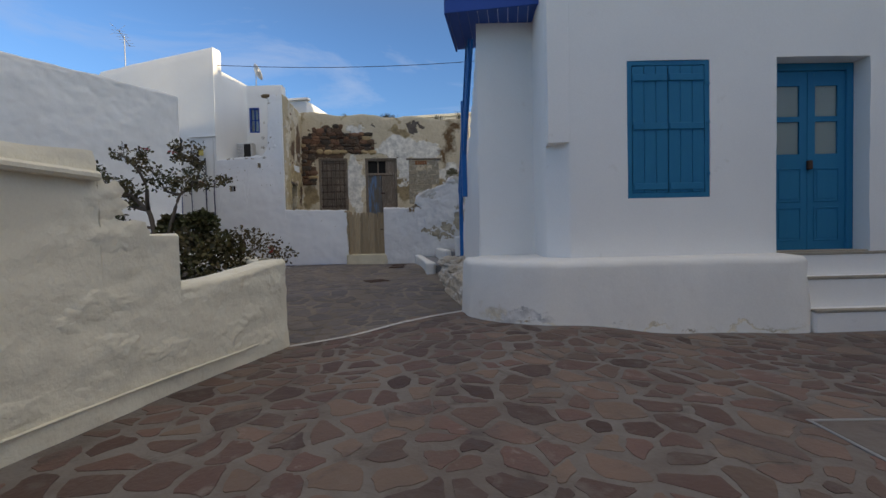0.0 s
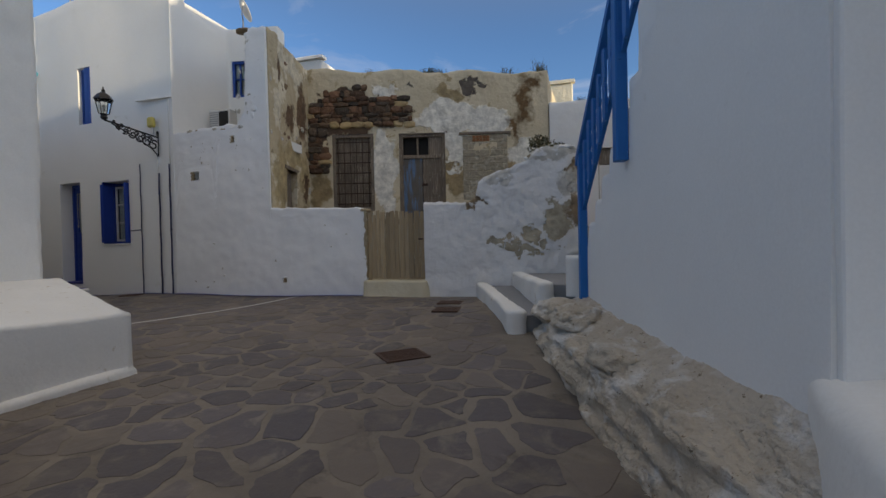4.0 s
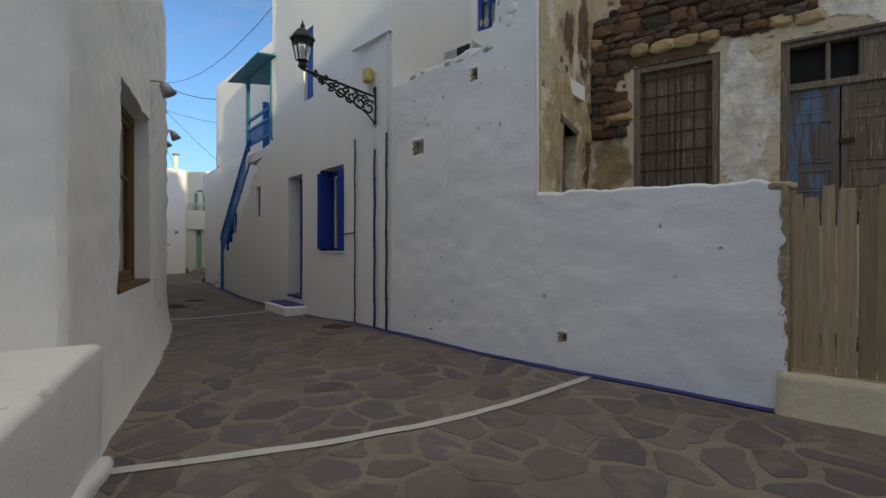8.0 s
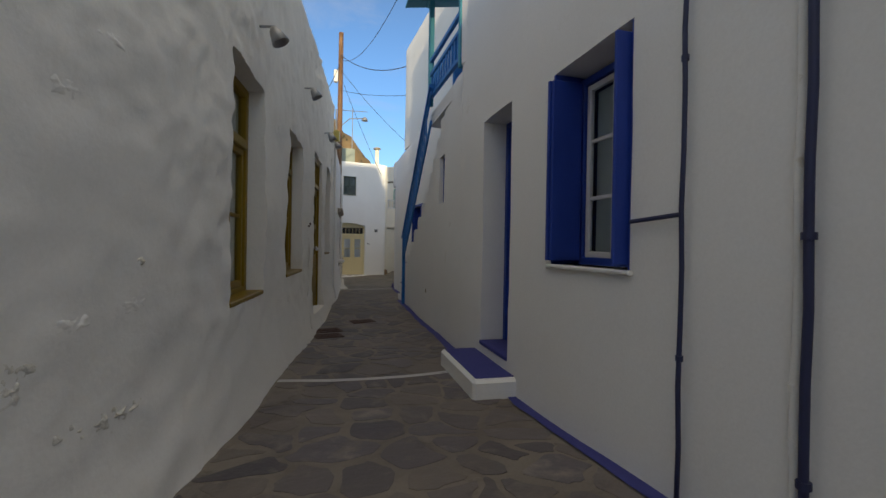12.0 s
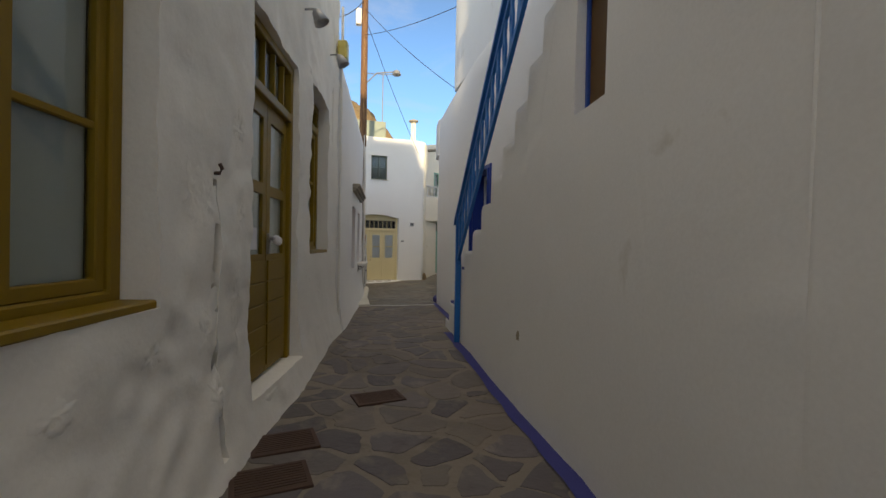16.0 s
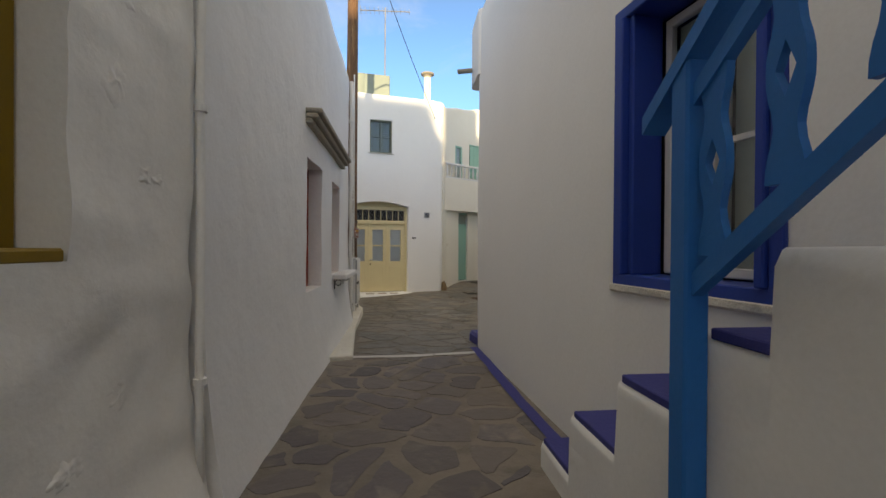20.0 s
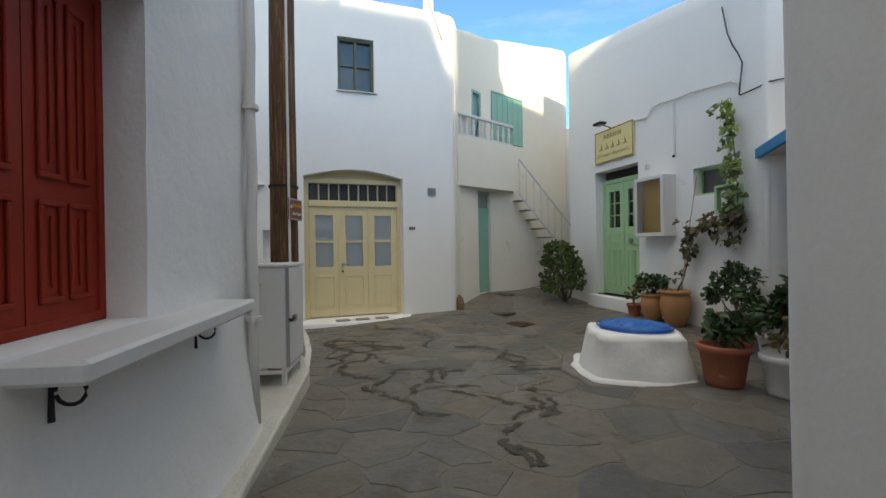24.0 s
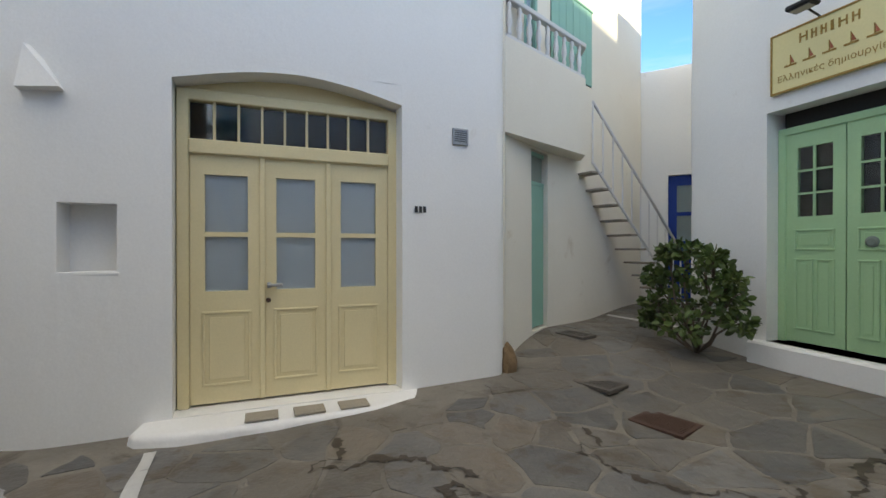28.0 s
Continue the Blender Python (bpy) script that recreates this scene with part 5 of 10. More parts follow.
# ramp with white kerbs
ramp = thing("ramp", pose(0, 0, 0), "grey concrete ramp landings with whitewashed kerbs", "ramp", kind="structure")
part("landing", slab([(-1.5, 14.42), (-0.62, 11.75), (-0.2, 11.85), (-0.75, 14.45)], -0.3, lambda x, y: 0.06 + 0.045 * (y - 11.7), 0.01), M["concrete"], ramp)
part("landing", slab([(-0.85, 14.45), (-0.2, 12.35), (0.5, 12.3), (0.45, 14.9)], -0.3, 0.42, 0.01), M["concrete"], ramp)
soft_block("kerb", [(-1.68, 14.4), (-0.74, 11.6), (-0.5, 11.68), (-1.45, 14.42)], -0.3, lambda x, y: 0.14 + 0.04 * (y - 11.6), 0.05, M["old_plaster"], ramp, 12, amp=0.03)
soft_block("kerb", [(-0.98, 14.42), (-0.36, 12.2), (-0.14, 12.28), (-0.78, 14.45)], -0.3, 0.46, 0.05, M["old_plaster"], ramp, 13, amp=0.03)
part("landing", slab([(0.35, 14.6), (0.3, 11.7), (1.3, 11.7), (1.7, 19.0), (0.4, 18.9)], -0.3, lambda x, y: 0.5 + max(0, (y - 12)) * 0.135, 0.0), M["concrete"], ramp)
soft_block("pillar", [(0.0, 11.95), (0.25, 11.9), (0.28, 12.2), (0.03, 12.22)], 0.3, 0.85, 0.07, M["old_plaster"], ramp, 14, amp=0.03)
o, w, h = opening(K_LINE, back, "door", (1.0, 18.9, 1.52, 19.0, 1.45, 3.6), 0.1, "weathered pale panelled door")
part("frame", framed(w, h, 0.05, 0, 0.08, bottom=False, bevel=0.005), M["stone_trim"], o)
panel_leaf(o, -w / 2 + 0.05, w / 2 - 0.05, 0, h * 0.78, 0.02, M["old_lime"], [(0.15, 0.85, 0.08, 0.45), (0.15, 0.85, 0.52, 0.92)])
part("transom", box((-w / 2 + 0.05, w / 2 - 0.05, 0.02, 0.06, h * 0.79, h - 0.05), bevel=0), M["grey_wood"], o)
backing(o, w, h, 0.12)

# ---- ruin ----
o, w, h = opening(R_LINE, ruin, "window", (-6.38, 17.36, -5.21, 17.64, 2.0, 4.22), 0.06, "barred window with closed weathered shutters")
part("frame", framed(w, h, 0.10, -0.04, 0.12, bevel=0.008), M["grey_wood"], o)
for a, b in ((-w / 2 + 0.1, -0.01), (0.01, w / 2 - 0.1)):
    panel_leaf(o, a, b, 0.1, h - 0.1, 0.06, M["grey_wood"], [(0.12, 0.88, 0.04, 0.3), (0.12, 0.88, 0.35, 0.62), (0.12, 0.88, 0.67, 0.96)])
grille = sub("grille", o, None, "rusty iron window bars")
for k in range(6):
    x = -w / 2 + 0.16 + (w - 0.32) * k / 5
    part("bar", rod([(x, -0.02, 0.12), (x, -0.02, h - 0.12)], 0.011, 6), M["rust"], grille)
for k in range(7):
    z = 0.2 + (h - 0.45) * k / 6
    part("crossbar", box((-w / 2 + 0.1, w / 2 - 0.1, -0.032, -0.02, z, z + 0.03), bevel=0), M["rust"], grille)
backing(o, w, h, 0.14)
o, w, h = opening(R_LINE, ruin, "door", (-4.5, 17.8, -3.21, 18.12, 1.6, 4.2), 0.06, "weathered panelled double door with broken transom light")
part("frame", box(*ring(w, h, 0.11, -0.03, 0.12, bottom=False), (-w / 2 - 0.08, w / 2 + 0.08, -0.06, 0.0, h - 0.04, h + 0.05), bevel=0.01), M["grey_wood"], o)
zt = h - 0.72
part("transom_bar", box((-w / 2 + 0.1, w / 2 - 0.1, -0.02, 0.1, zt, zt + 0.1), bevel=0.01), M["grey_wood"], o)
for x in (-0.16, 0.18):
    part("mullion", box((x, x + 0.05, 0.0, 0.08, zt + 0.1, h - 0.1), bevel=0.006), M["grey_wood"], o)
part("boarded_light", box((0.23, w / 2 - 0.1, 0.03, 0.05, zt + 0.1, h - 0.1), bevel=0), M["grey_wood"], o)
for i, (a, b) in enumerate(((-w / 2 + 0.11, -0.01), (0.01, w / 2 - 0.11))):
    panel_leaf(o, a, b, 0, zt, 0.03, M["blue_wood"] if i == 0 else M["grey_wood"], [(0.14, 0.86, 0.05, 0.2), (0.14, 0.86, 0.24, 0.4), (0.14, 0.5, 0.45, 0.76), (0.52, 0.86, 0.45, 0.76), (0.2, 0.8, 0.82, 0.95)])
part("latch", box((-0.02, 0.14, -0.01, 0.04, 1.1, 1.16), bevel=0.01), M["rust"], o)
backing(o, w, h, 0.14)
SIDE = Line([(-6.45, 14.95), (-7.04, 17.2)])
o, w, h = opening(SIDE, ruin, "door", (-6.58, 15.38, -6.76, 16.1, 1.4, 2.95), 0.12, "grey board door with wooden lintel")
board_leaf(o, "leaf", -w / 2, w / 2, 0, h, 0.02, 0.05, M["grey_wood"], 4, (0.3,))
part("lintel", box((-w / 2 - 0.15, w / 2 + 0.15, -0.16, 0.1, h, h + 0.09), bevel=0.01), M["grey_wood"], o)
backing(o, w, h, 0.1)
# blocked opening
m = R_LINE.spot(-2.1, 18.39, 2.25)
niche = sub("blocked_window", ruin, m, "window walled up with cement blocks")
random.seed(5)
for r in range(9):
    x = -0.66 - (0.2 if r % 2 else 0)
    while x < 0.62:
        b = min(0.64, x + 0.4)
        a = max(-0.64, x)
        if b - a > 0.06 and not (r == 8 and 0 > a > -0.4):
            part("block", box((a + 0.001, b - 0.002, -0.012 + random.uniform(-0.006, 0.008), 0.05, r * 0.205 + random.uniform(0.0, 0.004), r * 0.205 + 0.203), bevel=0.012), M["cement"], niche)
        x += 0.4
part("lintel", box((-0.74, 0.74, -0.05, 0.05, 1.86, 1.93), bevel=0.008), M["grey_wood"], niche)
for a in range(5):
    for b in range(2):
        part("vent_brick", box((-0.36 + a * 0.1, -0.27 + a * 0.1, -0.03, 0.03, 1.66 + b * 0.09, 1.74 + b * 0.09), bevel=0.006), M["rooftile"], niche)
# bare rubble where the plaster has fallen
m = R_LINE.spot(-5.4, 17.6, 0.0)
rubble = sub("bare_rubble", ruin, m, "dark red volcanic rubble where the plaster has fallen")
random.seed(11)


HEAD_S, HEAD_Z = (-0.5, -0.2, 0.5, 1.0, 1.12, 1.25, 1.9, 2.1, 2.35), (5.3, 5.4, 5.52, 5.66, 5.55, 5.2, 5.25, 5.45, 5.0)


def bare(x, z):
    """Where the plaster is gone: a ragged band over the window and a column beside it."""
    s_ = x + 1.03
    r = 0.10 * noise.noise(Vector((x * 2.3, z * 2.7, 3.1))) + 0.06 * noise.noise(Vector((x * 6, z * 6, 9.0)))
    band = -0.5 < s_ < 2.3 + r and 4.30 < z < float(np.interp(s_, HEAD_S, HEAD_Z)) + r
    return band or (-0.62 < s_ < -0.14 + r and 3.15 < z < 5.1)


z, k_ = 3.1, 0
while z < 5.7:
    hh = random.uniform(0.10, 0.24) if not 4.15 < z < 4.3 else 0.25
    x = -1.68 + random.uniform(-0.08, 0.05)
    while x < 1.45:
        ww = random.uniform(0.11, 0.44) if not 4.15 < z < 4.45 else random.uniform(0.24, 0.36)
        if bare(x + ww / 2, z + hh / 2):
            ashlar = (4.2 < z < 4.42 and (-1.2 < x < 0.05 or x > 0.7)) or random.random() < 0.04
            k_ += 1
            lump_stone(x + ww / 2, 0.0, z + hh / 2 + random.uniform(-0.03, 0.03), ww * 0.60, 0.07 + random.uniform(0, 0.035), hh * (0.78 if ashlar else 0.64), M["poros" if ashlar else ("stone_wall", "stone_wall", "stone_dark")[k_ % 3]], rubble, 500 + k_, "stone", square=0.72)
        x += ww
    z += hh
for xx, zz, ww, hh in ((-8.25, 2.62, 0.2, 0.2), (-7.21, 3.42, 0.1, 0.16), (-5.96, 0.24, 0.08, 0.10)):
    m = W_LINE.spot(xx, 14.31 + 0.018 * (xx + 8.25), zz)
    hole_ = sub("wall_hole", court, m, "dark broken putlog hole")
    # near-black back paints the shade inside the hole
    part("back", box((-ww / 2 - 0.02, ww / 2 + 0.02, 0.2, 0.24, -0.02, hh + 0.02), bevel=0), M["dark"], hole_)
    for q in range(5):
        lump_stone(-ww / 2 - 0.01 + 0.02 * (q % 2), 0.03, hh * (0.1 + 0.2 * q), 0.035, 0.05, hh * 0.16, M["mud"], hole_, 300 + q, "rim_stone")
        lump_stone(-ww / 2 + ww * (0.1 + 0.2 * q), 0.03, hh + 0.015, ww * 0.14, 0.05, 0.03, M["old_lime"], hole_, 310 + q, "rim_stone")
gate = thing("plank_gate", Line([(-4.02, 14.42), (-2.75, 14.44)]).spot(-3.39, 14.43, 0.3), "unpainted weathered plank gate of the forecourt", "gate")
random.seed(3)
x = -0.625
while x < 0.6:
    wd = random.uniform(0.075, 0.125)
    lean, zt_, yy = random.uniform(-0.006, 0.006), 1.42 + random.uniform(-0.05, 0.03), 0.05 + random.uniform(-0.01, 0.006)
    bm = bmesh.new()
    ring_ = []
    for k in range(9):
        z = 0.01 + (zt_ - 0.01) * k / 8
        a = x + 0.003 + lean * z + 0.004 * noise.noise(Vector((x * 9, z * 3, 1)))
        b = x + wd - 0.004 + lean * z + 0.004 * noise.noise(Vector((x * 9, z * 3, 7)))
        if k == 8:
            a, b = a + 0.012, b - 0.008
        c = yy + 0.004 * noise.noise(Vector((x * 9, z * 2, 4)))
        ring_.append([bm.verts.new(q) for q in ((a, c, z), (b, c, z + (0.012 * math.sin(40 * x) if k == 8 else 0)), (b, c + 0.026, z), (a, c + 0.026, z))])
    for lo_, hi_ in zip(ring_, ring_[1:]):
        for i in range(4):
            bm.faces.new((lo_[i], lo_[(i + 1) % 4], hi_[(i + 1) % 4], hi_[i]))
    bm.faces.new(ring_[0][::-1]), bm.faces.new(ring_[-1])
    part("plank", bm, M["plank"], gate)
    x += wd
for z in (0.2, 1.15):
    part("ledge", box((-0.6, 0.6, 0.08, 0.12, z, z + 0.11), bevel=0.006), M["plank"], gate)
part("latch", box((0.5, 0.6, 0.035, 0.045, 0.82, 0.85), bevel=0.004), M["rust"], gate)
sillm = thing("threshold", pose(0, 0, 0), "worn stained masonry threshold under the plank gate", "threshold", kind="structure")
soft_block("sill", [(-4.08, 14.34), (-3.4, 14.37), (-2.7, 14.36), (-2.7, 14.9), (-4.08, 14.9)], -0.4, 0.29, 0.06, M["threshold_lime"], sillm, 4, amp=0.045, flare=0.06)
rng_s = random.Random(77)
# the broken end of the wall beside the gate, and the rubble of its crumbling tops


def broken_end(u, v):
    """The rough core that shows round the corner of the wall's end."""
    z = 0.28 + 1.5 * u
    rag = 0.05 + 0.05 * noise.noise(Vector((z * 4, 2, 0))) + 0.03 * noise.noise(Vector((z * 13, 5, 0)))
    q = Vector((v * 4, z * 7, 3))
    d = 0.008 + 0.014 * noise.noise(q) + 0.012 * noise.noise(q * 2.4) + 0.008 * noise.noise(q * 5)
    if v < 0.4:
        return (-4.02 - rag * (1 - v / 0.4), 14.415 - (d if v > 0.01 else -0.03), z)
    return (-4.02 + d * 0.8, 14.415 + 0.36 * (v - 0.4) / 0.6 - 0.01, z)


lumpy("broken_end", broken_end, 90, 36, M["mud"], court, "crumbling brown core at the wall's end")
lump_stone(-4.08, 14.5, 1.77, 0.12, 0.11, 0.05, M["mud"], court, 91, "cap_stone", "brown stone on the wall end")
for k in range(16):
    u = k / 15
    xx = -8.75 + 1.75 * u
    lump_stone(xx, 14.35 + rng_s.uniform(0, 0.05), 3.72 + 0.1 * u + rng_s.uniform(-0.05, 0.03), rng_s.uniform(0.07, 0.15), 0.075, rng_s.uniform(0.03, 0.05), M[("old_lime", "old_lime", "old_lime", "worn_lime", "old_lime", "mud")[k % 6]], court, 20 + k)
for k in range(13):
    z = 4.0 + 0.15 * k
    lump_stone(-6.8 + 0.04 * (k % 2) + (0.1 if k < 3 else 0), 14.39, z, rng_s.uniform(0.06, 0.1), 0.07, rng_s.uniform(0.06, 0.11), M[("old_lime", "old_lime", "old_lime", "worn_lime")[k % 4]], court, 40 + k)
lump_stone(-6.9, 14.42, 5.93, 0.2, 0.12, 0.07, M["mud_dark"], court, 60, "cap_stone", "loose dark stone jutting from the wall top")
for k in range(10):
    lump_stone(-6.34 + rng_s.uniform(-0.03, 0.02), 14.47 + rng_s.uniform(0, 0.06), 2.0 + 0.4 * k + rng_s.uniform(-0.1, 0.1), 0.04, 0.05, rng_s.uniform(0.05, 0.1), M[("mud", "worn_lime", "mud")[k % 3]], court, 65 + k)
for k in range(16):
    u = rng_s.random()
    xx = -1.6 + 1.9 * u
    zz = (1.95 + 0.95 * smoothstep(-1.7, -0.2, xx)) - rng_s.uniform(0.0, 0.05)
    lump_stone(xx, 14.6 + rng_s.uniform(0, 0.08), zz - 0.04, rng_s.uniform(0.06, 0.14), 0.09, rng_s.uniform(0.03, 0.05), M[("old_lime", "old_lime", "worn_lime", "old_lime", "mud")[k % 5]], court2, 80 + k)
for k in range(14):
    lump_stone(0.25 + rng_s.uniform(-0.12, 0.09), 14.76 + rng_s.uniform(-0.03, 0.04), 1.5 + 0.085 * k, rng_s.uniform(0.06, 0.13), 0.09, rng_s.uniform(0.04, 0.08), M[("worn_lime", "old_lime", "old_lime", "mud", "old_lime")[k % 5]], court2, 110 + k, label="bare stone at the crumbling corner")
# stones showing in the mud render of the side wall
for k in range(34):
    u, z = rng_s.uniform(0.06, 0.97), rng_s.uniform(1.9, 5.8)
    xx, yy = -6.36 - 0.68 * u, 14.5 + 2.7 * u
    if 0.3 < u < 0.62 and z < 3.1:
        continue
    lump_stone(xx - 0.03, yy, z, 0.05, rng_s.uniform(0.08, 0.24), rng_s.uniform(0.05, 0.15), M[("mud_dark", "stone_wall", "mud", "worn_lime", "mud")[k % 5]], ruin, 130 + k, "stone")

# ---- blue house: window, door, pipes, lantern, stair ----
o, w, h = opening(G_LINE, house_g, "window", (-11.33, 14.48, -10.35, 14.40, 1.2, 2.77), 0.24, "cobalt window with open shutters and white casement")
for x_ in (-w / 2, w / 2 - 0.03):
    part("lining", box((x_, x_ + 0.03, -0.236, 0.1, 0, h), bevel=0.004), M["navy"], o)
part("frame", framed(w - 0.06, h - 0.03, 0.06, 0.0, 0.08, bevel=0.006), M["navy"], o)
sh = sub("shutter", o, None, "shutter folded back against the reveal")
part("shutter_board", box((w / 2 - 0.062, w / 2 - 0.03, -0.34, -0.10, 0.03, h - 0.07), (w / 2 - 0.062, w / 2 - 0.03, -0.098, 0.0, 0.03, h - 0.07), bevel=0.006), M["navy"], sh)
part("shutter_board", box((-w / 2 + 0.03, -w / 2 + 0.062, -0.31, 0.0, 0.03, h - 0.07), (-w / 2 + 0.064, -w / 2 + 0.094, -0.29, -0.02, 0.03, h - 0.07), bevel=0.006), M["navy"], sh)
for k, x in enumerate((-0.2, 0.2)):
    part("casement", box(*ring(0.38, h - 0.16, 0.05, 0.02, 0.06, z=0.06, x=x), *[(x - 0.15, x + 0.15, 0.03, 0.055, 0.06 + (h - 0.16) * f, 0.09 + (h - 0.16) * f) for f in (0.33, 0.66)], bevel=0.005), M["metal_white"], o, "white painted casement")
    pane(o, 0.3, h - 0.26, x, 0.04, 0.11, M["curtain"], 0.06)
part("sill", box((-w / 2 - 0.03, w / 2 + 0.03, -0.275, 0.0, -0.035, 0.0), bevel=0.012), M["old_plaster"], o)
backing(o, w, h, 0.16)
o, w, h = opening(G_LINE, house_g, "door", (-12.98, 14.6, -12.15, 14.54, 0.2, 2.82), 0.30, "deep blue door with an iron scroll grille")
part("frame", framed(w, h, 0.07, -0.02, 0.08, bottom=False, bevel=0.006), M["navy"], o)
panel_leaf(o, -w / 2 + 0.07, w / 2 - 0.07, 0.02, h - 0.07, 0.02, M["navy"], [(0.14, 0.86, 0.06, 0.42)], [(0.16, 0.84, 0.52, 0.94)], M["curtain"])
scroll = sub("scroll_grille", o, None, "grey iron scroll grille over the pane")
for k in range(7):
    x = -0.2 + 0.066 * k
    pts = [(x + 0.03 * math.sin(3.0 * t_) * (k - 3) / 3, -0.005, 1.45 + 0.95 * t_) for t_ in [i / 12 for i in range(13)]]
    part("scroll", rod(pts, 0.008, 6), M["steel"], scroll)
for sx in (-1, 1):
    for zc in (1.5, 1.95, 2.35):
        pts = [(sx * 0.22 + 0.04 * (1 - a / 14) * math.cos(a * 0.62), -0.005, zc + 0.04 * (1 - a / 14) * math.sin(a * 0.62)) for a in range(13)]
        part("scroll", rod(pts, 0.007, 5), M["steel"], scroll)
part("sill", box((-w / 2, w / 2, -0.32, 0.1, -0.03, 0.02), bevel=0.01), M["blue_line"], o)
backing(o, w, h, 0.12)
dstep = sub("doorstep", house_g, G_LINE.spot(-12.55, 14.58, 0.0), "whitewashed doorstep with blue tread")
part("block", box((-0.72, 0.62, -0.42, 0.05, -0.4, 0.06), bevel=0.03), M["plaster"], dstep)
part("tread", box((-0.66, 0.56, -0.38, 0.02, 0.06, 0.072), bevel=0.003), M["blue_line"], dstep)
o, w, h = opening(G_LINE, house_g, "window", (-12.1, 14.54, -11.62, 14.5, 4.3, 5.75), 0.12, "upper window with cobalt shutter")
board_leaf(o, "shutter", -w / 2 + 0.2, w / 2, 0, h, -0.1, 0.02, M["blue"], 2)
part("frame", framed(w, h, 0.05, -0.03, 0.05, bevel=0.005), M["blue"], o)
backing(o, w, h, 0.1)
o, w, h = opening(G_LINE, house_g, "window", (-15.58, 14.99, -15.17, 14.93, 2.08, 2.9), 0.09, "small slit window with blue frame and wooden board")
part("frame", framed(w, h, 0.035, -0.02, 0.04, bevel=0.004), M["blue"], o)
part("shutter", box((-w / 2 + 0.035, w / 2 - 0.035, 0.0, 0.02, 0.035, h - 0.035), bevel=0), M["brown"], o)
backing(o, w, h, 0.06)


def clamp_pipe(parent, ln, name, x, y, z0, z1, r, mat, out=0.04, clamps=3, lean=0.0, label=""):
    pipe = sub(name, parent, ln.spot(x, y, 0, out), label)
    part("tube", rod([(lean * (z - z0), 0.006 * math.sin(7 * z), z) for z in [z0 + (z1 - z0) * k / 10 for k in range(11)]], r, 8), mat, pipe, smooth=True)
    for k in range(clamps):
        z = z0 + (z1 - z0) * (k + 0.5) / clamps
        part("clamp", lathe([(r * 1.5, z - 0.015), (r * 1.5, z + 0.015)], 10), mat, pipe)
    return pipe


clamp_pipe(house_g, G_LINE, "water_pipe", -9.91, 14.37, -0.02, 3.12, 0.013, M["pipe_blue"], clamps=2, label="thin blue-painted pipe")
part("branch", rod([tuple(G_LINE.spot(-9.91, 14.37, 1.52, 0.04).translation), tuple(G_LINE.spot(-10.3, 14.4, 1.5, 0.04).translation)], 0.013, 8), M["pipe_blue"], house_g)
clamp_pipe(house_g, G_LINE, "drain_pipe", -9.29, 14.32, -0.06, 2.85, 0.018, M["pipe_blue"], label="blue-painted drain pipe")
clamp_pipe(house_g, G_LINE, "drain_pipe", -8.95, 14.3, -0.04, 3.05, 0.018, M["pipe_blue"], label="blue-painted drain pipe")
clamp_pipe(house_g, G_LINE, "white_pipe", -9.35, 14.325, -0.05, 3.28, 0.017, M["old_plaster"], 0.012, 2, label="whitewashed pipe beside the blue one")
clamp_pipe(house_g, G_LINE, "conduit", -9.30, 14.32, 3.3, 3.75, 0.02, M["pvc"], clamps=1, label="white conduit")
clamp_pipe(house_g, G_LINE, "conduit", -8.92, 14.3, 3.05, 4.6, 0.012, M["pvc"], clamps=1, label="white conduit")
part("parapet_moulding", box((-9.9, -8.86, 14.24, 14.33, 4.6, 4.63), bevel=0.01), M["plaster"], house_g)

lantern = thing("street_lantern", G_LINE.spot(-9.3, 14.32, 3.3, 0.02), "black cast-iron wall lantern on a scrolled bracket", "lamp")
part("wall_plate", box((-0.03, 0.03, -0.03, 0.0, -0.05, 0.55), bevel=0.008), M["iron"], lantern)
arm = sub("bracket", lantern, None, "scrolled iron bracket")
part("arm", rod([(0, -0.02 - 1.2 * t_, 0.40 + 0.12 * t_) for t_ in (0, 0.25, 0.5, 0.75, 1)], 0.02, 8), M["iron"], arm)
part("lower_arm", rod([(0, -0.02 - 1.05 * t_, -0.02 + 0.5 * t_ ** 0.7) for t_ in [k / 8 for k in range(9)]], 0.014, 6), M["iron"], arm)
for k in range(6):
    c, r = (-0.12 - 0.165 * k, 0.2 + 0.045 * k), 0.14 - 0.017 * k
    part("scroll", rod([(0, c[0] + r * (1 - a / 20) * math.cos(a * 0.55 + k), c[1] + r * (1 - a / 20) * math.sin(a * 0.55 + k)) for a in range(17)], 0.017, 6), M["iron"], arm)
    part("scroll", rod([(0, c[0] - 0.08 + r * 0.6 * (1 - a / 20) * math.cos(-a * 0.6 + 2), c[1] + 0.1 + r * 0.6 * (1 - a / 20) * math.sin(-a * 0.6 + 2)) for a in range(14)], 0.014, 6), M["iron"], arm)
head = sub("lantern_head", lantern, Matrix.Translation((0, -1.22, 0.58)), "hexagonal lantern head")
part("base", lathe([(0.03, -0.06), (0.07, -0.02), (0.05, 0.04), (0.095, 0.06)], 6), M["iron"], head)
for k in range(6):
    a = math.pi / 3 * k
    part("glazing_bar", rod([(0.09 * math.cos(a), 0.09 * math.sin(a), 0.06), (0.155 * math.cos(a), 0.155 * math.sin(a), 0.36)], 0.008, 5), M["iron"], head)
part("glass_body", lathe([(0.085, 0.06), (0.148, 0.36)], 6), M["lamp_glass"], head)
